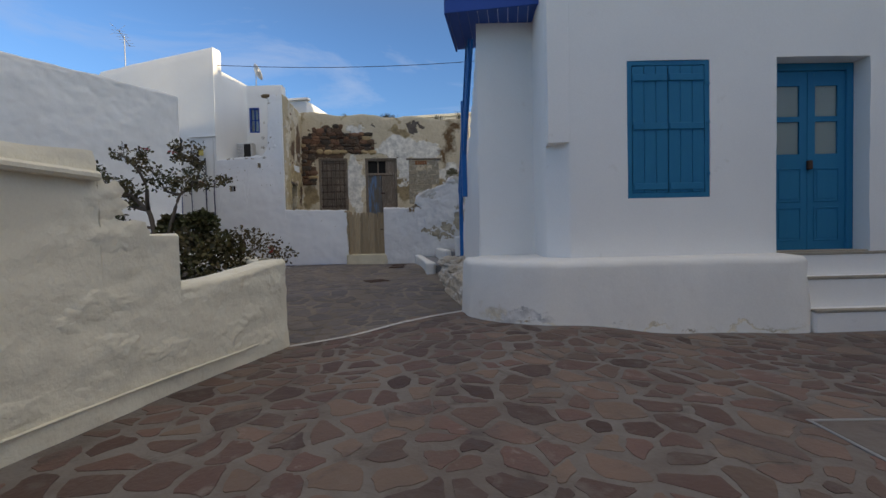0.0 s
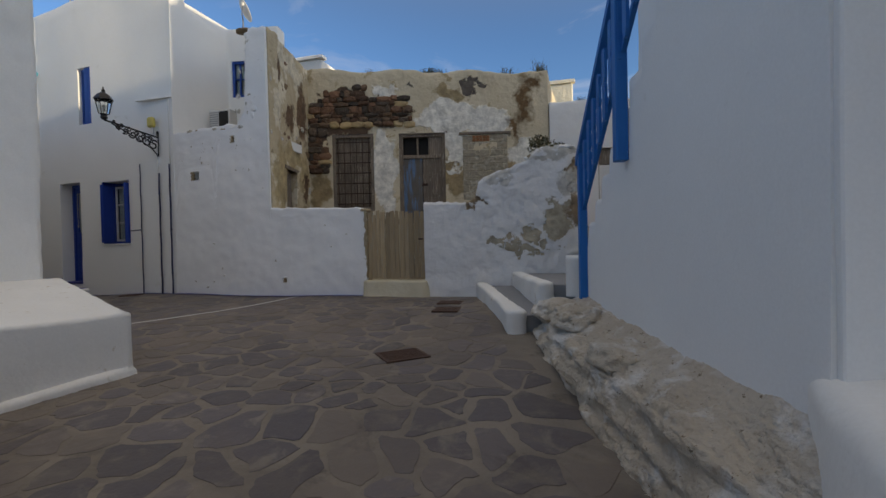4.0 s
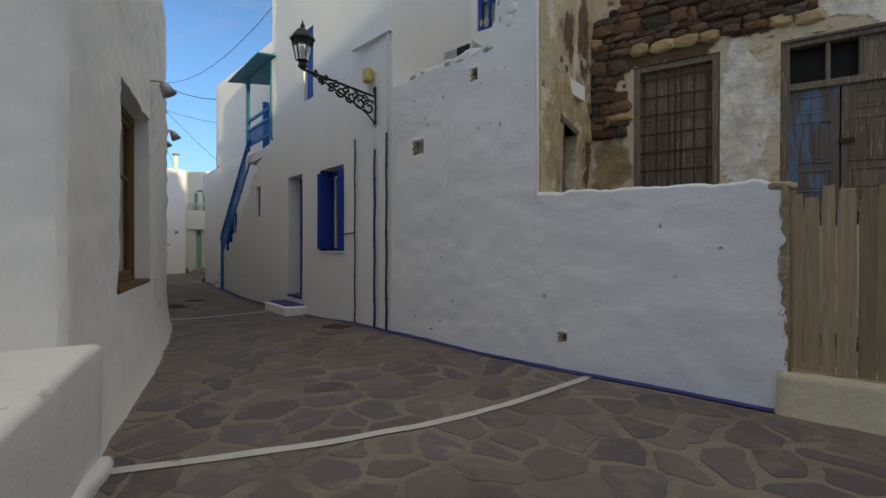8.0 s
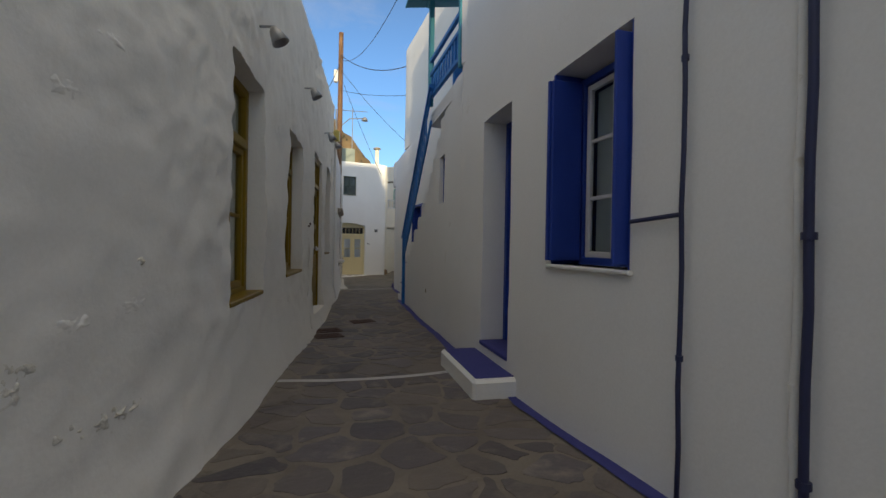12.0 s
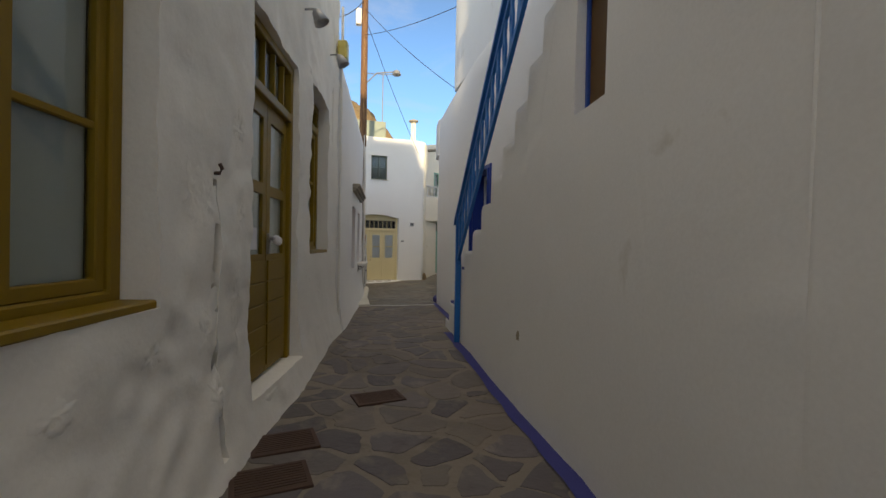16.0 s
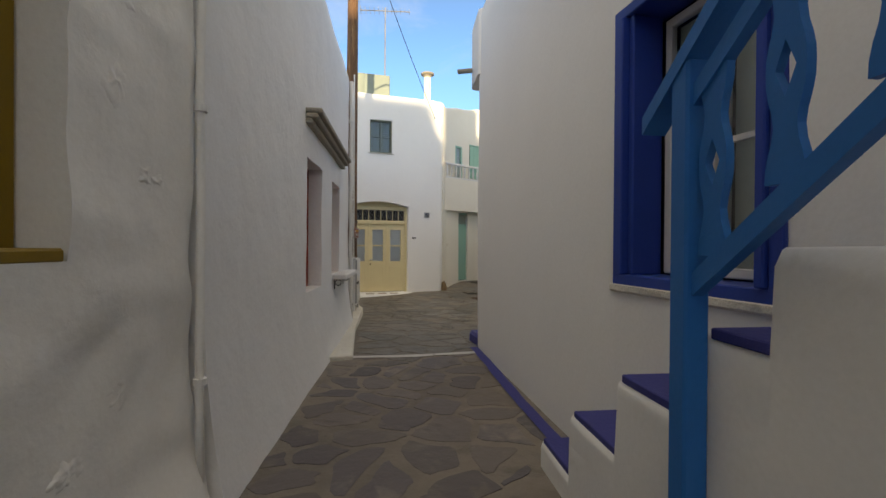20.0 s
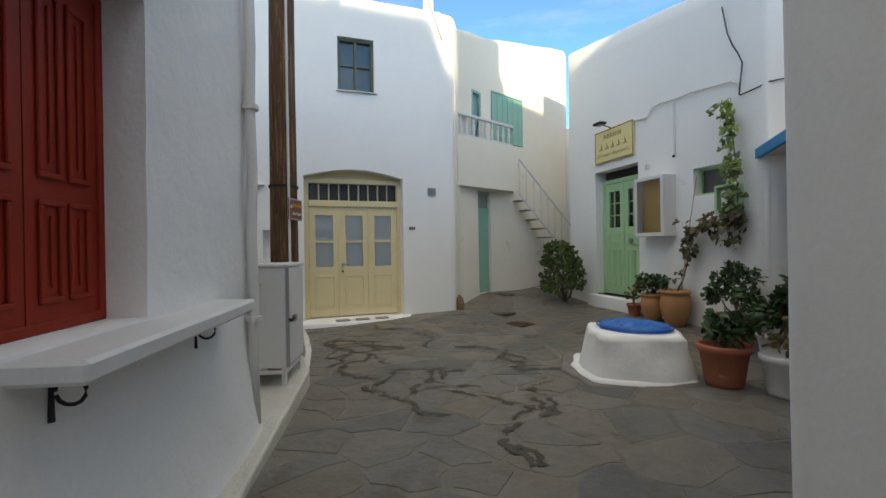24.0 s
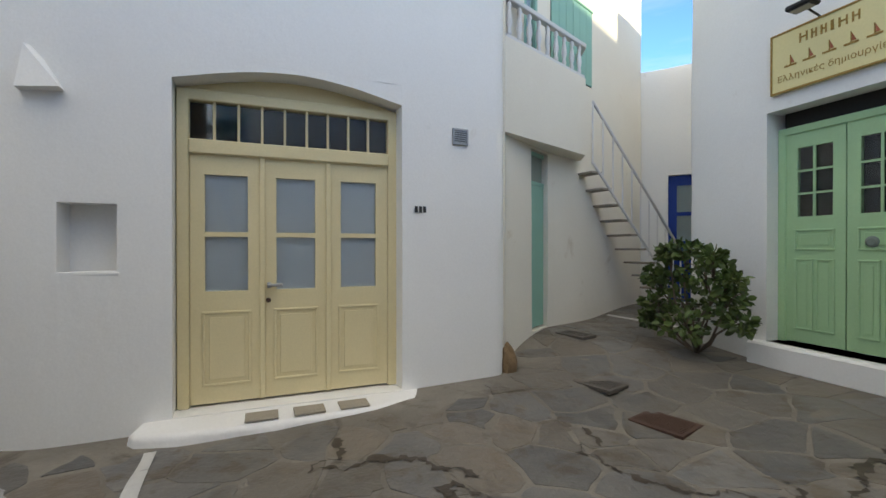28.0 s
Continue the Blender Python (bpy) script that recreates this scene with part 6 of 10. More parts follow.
part("bulb", lathe([(0.02, 0.1), (0.04, 0.16), (0.04, 0.22), (0.01, 0.27)], 10), M["sign_white"], head)
part("cap", lathe([(0.18, 0.36), (0.17, 0.39), (0.11, 0.47), (0.05, 0.51), (0.03, 0.53), (0.035, 0.56), (0.012, 0.60), (0.008, 0.64)], 6), M["iron"], head)
box_lamp = thing("wall_lamp", G_LINE.spot(-9.42, 14.33, 3.92, 0.03), "yellowed plastic bulkhead lamp", "lamp")
part("cap", box((-0.09, 0.09, -0.12, 0.0, 0.02, 0.26), bevel=0.03), M["lamp_yellow"], box_lamp)
part("neck", rod([(0, -0.04, -0.14), (0, -0.04, 0.02)], 0.03, 8), M["pvc"], box_lamp)
ac = thing("air_conditioner", pose(-8.38, 15.4, 3.95, 0, 0, 2), "beige outdoor air-conditioning unit on the terrace", "air conditioner")
part("casing", box((-0.3, 0.3, -0.16, 0.16, 0, 0.6), bevel=0.02), M["pvc"], ac)
# flat near-black plate on the casing paints the shaded open side
part("fan_opening", box((0.0, 0.27, -0.168, -0.16, 0.06, 0.54), bevel=0), M["dark"], ac)
for k in range(9):
    part("grille_slat", box((-0.27, -0.02, -0.172, -0.16, 0.07 + 0.055 * k, 0.09 + 0.055 * k), bevel=0), M["steel"], ac)
part("terrace_floor", slab([(-8.8, 14.6), (-6.6, 14.6), (-6.7, 16.3), (-8.7, 16.0)], 3.5, 3.72, 0.0), M["plaster"], house_g)
o, w, h = opening(Line([(-8.87, 14.3), (-8.7, 16.0), (-7.3, 16.22)]), house_g, "window", (-8.6, 16.016, -8.2, 16.079, 5.1, 6.08), 0.06, "small blue-framed upper window")
part("frame", box(*ring(w, h, 0.06, -0.03, 0.06), (-0.02, 0.02, 0, 0.05, 0.06, h - 0.06), (-w / 2 + 0.06, w / 2 - 0.06, 0.0, 0.05, h * 0.5, h * 0.5 + 0.03), bevel=0.005), M["blue"], o)
pane(o, w - 0.1, h - 0.1, 0, 0.03, 0.05, M["curtain"], 0.05)
backing(o, w, h, 0.1)

# balcony and outside stair
balcony = sub("balcony", house_g, pose(0, 0, 0), "turquoise balcony rail and canopy")
BL = Line([(-15.95, 14.86), (-13.97, 14.70)])
mrail = BL.spot(-15.95, 14.86, 3.9, -0.05)
for name, z in (("bottom_rail", 0.12), ("mid_rail", 0.52), ("top_rail", 0.78)):
    part(name, box((0.0, 1.98, -0.03, 0.03, z, z + 0.07), bevel=0.006, bm=None), M["rail_blue"], balcony).matrix_basis = mrail
for k in range(12):
    part("baluster", box((0.1 + 0.16 * k, 0.15 + 0.16 * k, -0.015, 0.015, 0.18, 0.54), bevel=0.004), M["rail_blue"], balcony).matrix_basis = mrail
for x in (0.04, 1.9):
    part("post", box((x - 0.045, x + 0.045, -0.045, 0.045, 0.0, 2.0), bevel=0.006), M["turq"], balcony).matrix_basis = mrail
for k in range(11):
    part("canopy_board", box((-0.25 + 0.22 * k, -0.035 + 0.22 * k, -0.45, 2.6, 0, 0.03), bevel=0.004), M["turq"], balcony).matrix_basis = BL.spot(-15.95, 14.86, 5.86, -0.05) @ Matrix.Rotation(radians(10), 4, "X")
part("canopy_beam", box((-0.2, 2.2, -0.06, 0.03, 1.92, 2.02), bevel=0.006), M["turq"], balcony).matrix_basis = mrail
part("balcony_door", box((-16.6, -16.52, 15.6, 16.2, 3.9, 5.6), bevel=0.01), M["rail_blue"], balcony)
GS = Line([(-19.95, 15.43), (-14.9, 14.76)])
stair_g = sub("stair", house_g, GS.spot(-19.95, 15.43, 0, 0), "whitewashed outside stair with blue treads")
for (s0, z0), (s1, _) in zip(G_STEPS, G_STEPS[1:] + [(5.4, 0)]):
    part("step", box((s0 - 0.3, 5.0, 0.4, 0.8, -0.4, z0 - 0.004), bevel=0), M["plaster"], stair_g)
    low = z0 < 1.0
    part("tread", box((s0 - 0.3 + 0.015, s1 - 0.3 - 0.012, 0.012 if low else 0.44, 0.8, z0 - 0.02, z0 + (0.012 if low else 0.002)), bevel=0.004), M["blue_line"], stair_g)
rg = sub("railing", house_g, GS.spot(-18.95, 15.3, 0, 0.03), "blue wooden stair railing with cut-out balusters")
sl = 0.74
part("post", box((0.0, 0.075, -0.04, 0.035, -0.16, 1.68), bevel=0.008), M["rail_blue"], rg)


def sloped(x0, x1, z0, hgt, y0, y1):
    bm = bmesh.new()
    q = [bm.verts.new((x, y, z0 + x * sl + dz)) for x in (x0, x1) for y in (y0, y1) for dz in (0, hgt)]
    for f in ((0, 1, 3, 2), (4, 6, 7, 5), (0, 2, 6, 4), (1, 5, 7, 3), (0, 4, 5, 1), (2, 3, 7, 6)):
        bm.faces.new([q[i] for i in f])
    bmesh.ops.recalc_face_normals(bm, faces=bm.faces)
    return bm


part("handrail", sloped(-0.14, 3.4, 1.62, 0.055, -0.045, 0.035), M["rail_blue"], rg)
part("upper_rail", sloped(0.0, 3.4, 1.49, 0.06, -0.022, 0.012), M["rail_blue"], rg)
part("lower_rail", sloped(0.03, 3.4, 0.965, 0.065, -0.022, 0.014), M["rail_blue"], rg)


def cut_baluster(hgt, wd):
    """A flat sawn board with waisted edges and a lozenge cut out."""
    bm = bmesh.new()
    n = 16
    outline = []
    for i in range(n + 1):
        f = i / n
        outline.append((wd / 2 * (1 - 0.42 * abs(math.sin(math.pi * 2 * f)) ** 3), f * hgt))
    hole = [max(0.0, 0.026 - abs(z - 0.5 * hgt) * 0.42) for _, z in outline]
    for i in range(n):
        (xa, za), (xb, zb), ga, gb = outline[i], outline[i + 1], hole[i], hole[i + 1]
        for sgn in (-1, 1):
            q = [bm.verts.new((sgn * x, 0, z)) for x, z in ((ga, za), (xa, za), (xb, zb), (gb, zb))]
            r = [bm.verts.new((v.co.x, 0.022, v.co.z)) for v in q]
            bm.faces.new(q), bm.faces.new(r[::-1]), bm.faces.new((q[1], r[1], r[2], q[2]))
            if ga + gb > 1e-6:
                bm.faces.new((q[0], q[3], r[3], r[0]))
            if i == 0:
                bm.faces.new((q[0], r[0], r[1], q[1]))
            if i == n - 1:
                bm.faces.new((q[2], r[2], r[3], q[3]))
    bmesh.ops.remove_doubles(bm, verts=bm.verts, dist=0.0002)
    bmesh.ops.recalc_face_normals(bm, faces=bm.faces)
    return bm


for k in range(14):
    x = 0.14 + 0.215 * k
    part("baluster", cut_baluster(0.49, 0.10), M["rail_blue"], rg).matrix_basis = Matrix.Translation((x, -0.015, 1.03 + sl * x))
REAR = Line(rounded([(-24.2, 24.0), (-23.95, 19.5), (-23.52, 16.147), (-20.03, 15.8), (-15.6, 15.75)]))
o, w, h = opening(REAR, house_g, "window", (-20.02, 15.79, -19.05, 15.72, 0.95, 2.44), 0.16, "deep blue shuttered window behind the stair")
part("lining", framed(w, h, 0.06, -0.18, 0.06, bevel=0.006), M["navy"], o)
for a, b, c, d in ((-w / 2 + 0.06, -w / 2 + 0.1, -0.2, 0.04), (-w / 2 + 0.101, -w / 2 + 0.14, -0.16, 0.02), (w / 2 - 0.1, w / 2 - 0.06, -0.2, 0.04)):
    part("shutter", box((a, b, c, d, 0.06, h - 0.06), bevel=0.006), M["navy"], o)
for x in (-0.17, 0.17):
    leaf = part("casement", framed(0.32, h - 0.16, 0.045, 0.02, 0.06, z=0.07, x=x, bevel=0.005), M["metal_white"], o)
    part("glazing_bar", box((x - 0.13, x + 0.13, 0.03, 0.05, h * 0.45, h * 0.45 + 0.03), bevel=0.004), M["metal_white"], leaf)
    pane(o, 0.26, h - 0.24, x, 0.04, 0.11, M["curtain"], 0.05)
part("sill", box((-w / 2 - 0.03, w / 2 + 0.03, -0.185, -0.1, -0.04, 0.012), bevel=0.012), M["stained_lime"], o)
backing(o, w, h, 0.12)
part("corner_overhang", slab([(-24.2, 19), (-24.0, 16.2), (-23.4, 16.1), (-23.2, 16.5), (-23.5, 19)], 3.42, 4.3, 0.05), M["plaster"], house_g, "overhanging upper corner")
part("water_spout", rod([(-23.8, 16.15, 3.62), (-23.85, 15.95, 3.6)], 0.035, 8), M["stone_trim"], house_g)
part("corner_step", box((-23.9, -23.46, 16.16, 16.7, -0.4, -0.052), bevel=0.03), M["blue_line"], house_g)
part("corner_tread", box((-23.88, -23.48, 16.18, 16.68, -0.052, -0.042), bevel=0.004), M["blue_line"], house_g)

# ---- lane house: windows, door, lamps ----
casement(B_LINE, house_b, B_HOLES[0], M["brown"], 0.14, (0.62,), 2, M["curtain"], label="closed brown casement with pale blind")
casement(B_LINE, house_b, B_HOLES[1], M["olive"], 0.16, (0.5,), 2, M["curtain"], transom=0.70, label="closed olive-brown casement with fanlight")
casement(B_LINE, house_b, B_HOLES[2], M["olive"], 0.16, (0.52,), 2, M["curtain"], transom=0.76, label="closed olive-brown casement with fanlight")
casement(B_LINE, house_b, B_HOLES[4], M["olive"], 0.14, (0.55,), 2, M["curtain"], transom=0.8, label="closed olive-brown casement with fanlight")
o, w, h = opening(B_LINE, house_b, "door", B_HOLES[3], 0.08, "olive-brown glazed double door with fanlight")
part("frame", framed(w, h, 0.085, -0.02, 0.1, bottom=False, bevel=0.008), M["olive"], o)
zt = h - 0.58
part("transom_bar", box((-w / 2 + 0.085, w / 2 - 0.085, -0.03, 0.1, zt, zt + 0.085), bevel=0.008), M["olive"], o)
for k in range(1, 5):
    x = -w / 2 + w * k / 5
    part("glazing_bar", box((x - 0.012, x + 0.012, 0.0, 0.06, zt + 0.085, h - 0.085), bevel=0.003), M["olive"], o)
pane(o, w - 0.17, 0.41, 0, 0.04, zt + 0.085, M["curtain"])
for a, b in ((-w / 2 + 0.085, -0.006), (0.006, w / 2 - 0.085)):
    lf = panel_leaf(o, a, b, 0.03, zt, 0.02, M["olive"], (), [(0.16, 0.84, 0.44, 0.66), (0.16, 0.84, 0.70, 0.94)], M["curtain"])
    for k in range(5):
        part("rail_board", box((a + 0.03, b - 0.03, 0.006, 0.02, 0.08 + 0.19 * k, 0.26 + 0.19 * k), bevel=0.006), M["olive"], lf)
part("handle", box((-0.03, 0.09, -0.06, -0.02, 1.2, 1.23), (-0.02, 0.02, -0.02, 0.01, 1.08, 1.26), bevel=0.006), M["steel"], o)
part("notice", box((-w / 2 + 0.17, -w / 2 + 0.42, 0.008, 0.012, 1.12, 1.3), bevel=0), M["paper"], o)
part("paper_wrap", box((0.0, 0.15, -0.085, -0.03, -0.035, 0.04), bevel=0.018), M["paper"], o, "folded white paper wrapped round the handle").matrix_basis = Matrix.Translation((0.0, 0.0, 1.21)) @ Matrix.Rotation(radians(8), 4, "Y")
door_m = o.matrix_basis.copy()
foot_ = [tuple((door_m @ Vector((x_, y_, 0))).to_2d()) for x_, y_ in ((-w / 2 - 0.16, 0.14), (w / 2 + 0.16, 0.14), (w / 2 + 0.12, -0.10), (w / 2 - 0.4, -0.14), (-w / 2 + 0.3, -0.15), (-w / 2 - 0.12, -0.12))]
soft_block("threshold", foot_, -0.4, lambda x_, y_: 0.035 + 0.25 * min(0.0, (door_m.inverted() @ Vector((x_, y_, 0))).y + 0.12), 0.05, M["rough_plaster"], house_b, 15, "sloped plaster threshold under the door", amp=0.012)
backing(o, w, h, 0.14)


def spot_lamp(ln, x, y, z):
    t = thing("spot_lamp", ln.spot(x, y, z, 0.02), "small grey wall spot lamp", "lamp", "spot lamps of the lane house")
    part("arm", rod([(0, 0.02, 0.02), (0, -0.1, 0.03), (0, -0.12, -0.02)], 0.012, 6), M["steel"], t)
    part("shade", lathe([(0.028, 0.06), (0.05, 0.03), (0.085, -0.10), (0.08, -0.10), (0.03, 0.0)], 14, m=Matrix.Translation((0, -0.13, -0.03)) @ Matrix.Rotation(radians(-28), 4, "X")), M["steel"], t, smooth=True)
    return t


for x, y, z in ((-9.6, 11.27, 3.2), (-12.72, 12.14, 3.36), (-15.42, 12.67, 3.74), (-18.0, 13.19, 3.7), (-19.45, 13.49, 3.85)):
    spot_lamp(B_LINE, x, y, z)
bl = thing("bulkhead_lamp", B_LINE.spot(-19.95, 13.6, 4.15, 0.02), "yellowed bulkhead lamp under the eave", "lamp")
part("casing", box((-0.09, 0.09, -0.14, 0, -0.14, 0.14), bevel=0.02), M["lamp_yellow"], bl)
clamp_pipe(house_b, B_LINE, "drain_pipe", -20.1, 13.64, -0.1, 4.9, 0.02, M["rough_plaster"], 0.05, 4, label="white-painted drain pipe")
# a slot beside the door, with a weathered board in it and a hook over it
relief = sub("wall_slot", house_b, B_LINE.spot(-15.98, 12.787, 0.0), "narrow slot in the wall with a rusty hook")
part("jamb_board", box((-0.06, 0.06, 0.03, 0.09, -0.15, 1.62), bevel=0.008), M["plank"], relief, "weathered board in the slot")
part("hook", rod([(0.0, 0.06, 1.63), (0.0, -0.03, 1.635), (0.0, -0.045, 1.66), (0.0, -0.03, 1.69)], 0.012, 8), M["rust"], relief, "rusty iron hook")
for z_ in (0.35, 0.95, 1.45):
    part("wedge_stone", box((-0.035, 0.035, 0.0, 0.06, z_, z_ + 0.1), bevel=0.02), M["rough_plaster"], relief)

# ---- house with red shutters ----
for hole in ((-22.38, 14.025, -23.14, 14.14, 0.69, 2.02), (-23.88, 14.245, -24.61, 14.355, 0.77, 2.0)):
    o, w, h = opening(C_LINE, house_c, "window", hole, 0.16, "closed oxide-red panelled shutters in a deep reveal")
    part("frame", framed(w, h, 0.035, -0.01, 0.06, bevel=0.004), M["red"], o)
    for a, b in ((-w / 2 + 0.035, -0.003), (0.003, w / 2 - 0.035)):
        panel_leaf(o, a, b, 0.035, h - 0.035, 0.0, M["red"], [(0.14, 0.46, 0.05, 0.34), (0.54, 0.86, 0.05, 0.34), (0.14, 0.46, 0.4, 0.93), (0.54, 0.86, 0.4, 0.93)])
    backing(o, w, h, 0.1)
shelf = thing("wall_shelf", C_LINE.spot(-24.2, 14.3, 0.74), "white-painted serving shelf on iron brackets", "shelf")
part("board", box((-0.25, 1.1, -0.2, 0.1, -0.045, 0.02), bevel=0.012), M["metal_white"], shelf)
for x in (-0.1, 0.8):
    br = sub("bracket", shelf, Matrix.Translation((x, 0, 0)))
    part("iron", rod([(0, -0.01, -0.18), (0, -0.01, -0.05), (0, -0.16, -0.05)], 0.009, 6), M["iron"], br)
    part("scroll", rod([(0, -0.06 + 0.04 * math.cos(a * 0.5), -0.095 + 0.04 * math.sin(a * 0.5)) for a in range(13)], 0.006, 5), M["iron"], br)
ledge = sub("stone_ledge", house_c, C_LINE.spot(-23.55, 14.2, 2.32), "weathered moulded stone ledge above the windows")
for k, (d, z) in enumerate(((0.06, 0.0), (0.11, 0.05), (0.15, 0.1))):
    part("course", box((-1.3, 1.3, -d, 0.02, z, z + 0.048), bevel=0.01), M["stone_trim"], ledge)
clamp_pipe(house_c, C_LINE, "drain_pipe", -25.74, 14.515, -0.1, 4.0, 0.035, M["pvc"], 0.05, 3, label="white-painted drain pipe at the corner")
plinth = thing("plinth", pose(0, 0, 0), "whitewashed low plinth along the wall foot", "plinth", kind="structure")
part("kerb_slab", slab([(-23.12, 14.5), (-23.1, 14.1), (-25.88, 14.47), (-25.92, 14.16), (-27.75, 14.27), (-27.6, 14.78), (-27.0, 14.86), (-25.04, 14.62)], -0.5, lambda x, y: gz(x, y) + 0.05 + 0.10 * smoothstep(-25.6, -26.6, x), 0.02), M["stained_lime"], plinth)

# ---- pole, cabinet, road sign ----
pole = thing("utility_pole", pose(-27.35, 14.62, -0.3), "tall weathered wooden utility pole", "pole")
part("mast", rod([(0, 0, 0), (0.01, 0, 3), (0.0, 0.02, 6), (0.02, 0.02, 10.6)], 0.14, 16, taper=0.68), M["pole_wood"], pole, smooth=True)
part("conduit", rod([(0.135, 0.062, 0.3), (0.138, 0.058, 2.0), (0.128, 0.055, 3), (0.12, 0.055, 5.0)], 0.013, 8), M["pvc"], pole)
for z in (1.2, 2.05, 2.6, 3.2):
    part("clip", box((0.118, 0.15, 0.04, 0.075, z, z + 0.012), bevel=0.003), M["pvc"], pole)
for z in (1.94,):
    part("band", lathe([(0.143, z), (0.145, z + 0.012), (0.143, z + 0.028)], 18), M["black"], pole)
part("junction_box", box((-0.1, 0.1, -0.26, -0.09, 8.5, 9.0), bevel=0.02), M["pvc"], pole)
part("arm", rod([(0, 0.1, 6.7), (0.25, 0.4, 6.95), (0.5, 0.9, 6.95)], 0.02, 6), M["steel"], pole)
part("street_light", lathe([(0.03, 0.1), (0.1, 0.06), (0.14, -0.05), (0.1, -0.07)], 12, m=Matrix.Translation((0.55, 0.98, 6.9))), M["steel"], pole)
rsign = thing("road_sign", pose(-27.25, 14.73, 1.42, 0, 0, 160) @ Matrix.Scale(0.84, 4), "brown museum direction sign strapped to the pole", "sign")
part("plate", box((-0.18, 0.18, -0.012, 0.0, -0.125, 0.125), bevel=0.01), M["sign_brown"], rsign)
for a, b, c, d in ((-0.174, 0.174, 0.113, 0.119), (-0.174, 0.174, -0.119, -0.113), (-0.174, -0.168, -0.113, 0.113), (0.168, 0.174, -0.113, 0.113)):
    part("border", box((a, b, -0.015, -0.012, c, d), bevel=0), M["sign_white"], rsign)


def lettering(name, text, size, m, mat, parent, extrude=0.001):
    cu = bpy.data.curves.new(name, "FONT")
    cu.body, cu.size, cu.extrude, cu.align_x = text, size, extrude, "CENTER"
    tmp = bpy.data.objects.new(name, cu)
    scene.collection.objects.link(tmp)
    me = bpy.data.meshes.new_from_object(tmp.evaluated_get(bpy.context.evaluated_depsgraph_get()))
    bpy.data.objects.remove(tmp)
    ob = new(name, me)
    me.materials.clear()
    me.materials.append(mat)
    ob.parent = parent
    ob.matrix_basis = m @ Matrix.Rotation(radians(90), 4, "X")
    return ob


lettering("lettering", "Λαογραφικό Μουσείο", 0.058, Matrix.Translation((0.03, -0.016, 0.03)) @ Matrix.Diagonal((0.47, 1, 1, 1)), M["sign_yellow"], rsign)
lettering("lettering", "Folklore Museum", 0.058, Matrix.Translation((0.02, -0.016, -0.065)) @ Matrix.Diagonal((0.58, 1, 1, 1)), M["sign_white"], rsign)
bm = bmesh.new()
bm.faces.new([bm.verts.new((x, -0.016, z)) for x, z in ((-0.155, 0.03), (-0.12, 0.06), (-0.12, 0.04), (-0.09, 0.04), (-0.09, 0.02), (-0.12, 0.02), (-0.12, 0.0))])
part("arrow", bm, M["sign_white"], rsign)

cab = thing("meter_cabinet", pose(-26.6, 14.69, 0.02, 0, 0, 169), "white enamelled steel utility cabinet on legs, chained shut", "cabinet")
# its own x runs along the lane away from the camera's approach
part("body", box((0.0, 0.52, 0.0, 0.34, 0.0, 0.86), bevel=0.008), M["metal_white"], cab)
part("lid", box((-0.02, 0.54, -0.02, 0.36, 0.86, 0.885), bevel=0.006), M["metal_white"], cab)
dr = part("door", box((0.03, 0.5, -0.018, 0.0, 0.02, 0.85), bevel=0.004), M["metal_white"], cab)
part("edge_strip", box((-0.006, 0.028, -0.022, 0.002, 0.01, 0.85), bevel=0.002), M["steel"], cab)
for x in (0.03, 0.49):
    for y in (0.03, 0.3):
        part("leg", box((x - 0.02, x + 0.02, y - 0.02, y + 0.02, -0.16, 0.0), bevel=0.003), M["metal_white"], cab)
part("rail", box((0.03, 0.49, 0.01, 0.03, -0.05, -0.02), (-0.0, 0.02, 0.03, 0.3, -0.05, -0.02), bevel=0.002), M["metal_white"], cab)
chain = sub("chain", cab, None, "short padlocked chain")
for k in range(7):
    part("link", rod([(-0.03 + 0.025 * k + 0.012 * math.cos(a), -0.035 - 0.012 * math.sin(a) * (k % 2), 0.42 + 0.012 * math.sin(a) - 0.02 * math.sin(k * 0.5)) for a in [i * math.pi / 4 for i in range(9)]], 0.004, 5), M["iron"], chain)
part("padlock", box((0.12, 0.17, -0.05, -0.02, 0.38, 0.44), bevel=0.008), M["steel"], chain)
beacon = thing("beacon_lamp", pose(-26.56, 14.45, 0.72, 0, 0, 90), "small yellow lamp cap on the cabinet's side", "lamp")
part("cap", lathe([(0.05, 0.0), (0.049, 0.025), (0.036, 0.045), (0.01, 0.055)], 16), M["lamp_yellow"], beacon)
part("socket", box((-0.026, 0.026, -0.024, 0.024, -0.045, 0.0), bevel=0.008), M["iron"], beacon)

# ---- yellow-door house ----
D_HOLE = (-30.57, 14.66, -30.7, 16.4, -0.2, 2.47)
o, w, h = opening(D_LINE, house_d, "door", D_HOLE, 0.16, "closed cream three-leaf door with papered panes under a flat arch")
part("frame", framed(w, 2.48, 0.085, 0.0, 0.1, bottom=False, bevel=0.008), M["yellow"], o)
zt = 1.98
part("transom_bar", box((-w / 2 + 0.085, w / 2 - 0.085, -0.02, 0.1, zt, zt + 0.11), bevel=0.008), M["yellow"], o)
# near-black sheet behind the fanlight panes stands in for the unlit room
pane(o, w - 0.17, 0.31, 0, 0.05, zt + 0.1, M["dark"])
for k in range(1, 9):
    x = -w / 2 + 0.085 + (w - 0.17) * k / 9
    part("glazing_bar", box((x - 0.009, x + 0.009, 0.02, 0.06, zt + 0.1, 2.4), bevel=0.002), M["yellow"], o)
lw = (w - 0.17) / 3
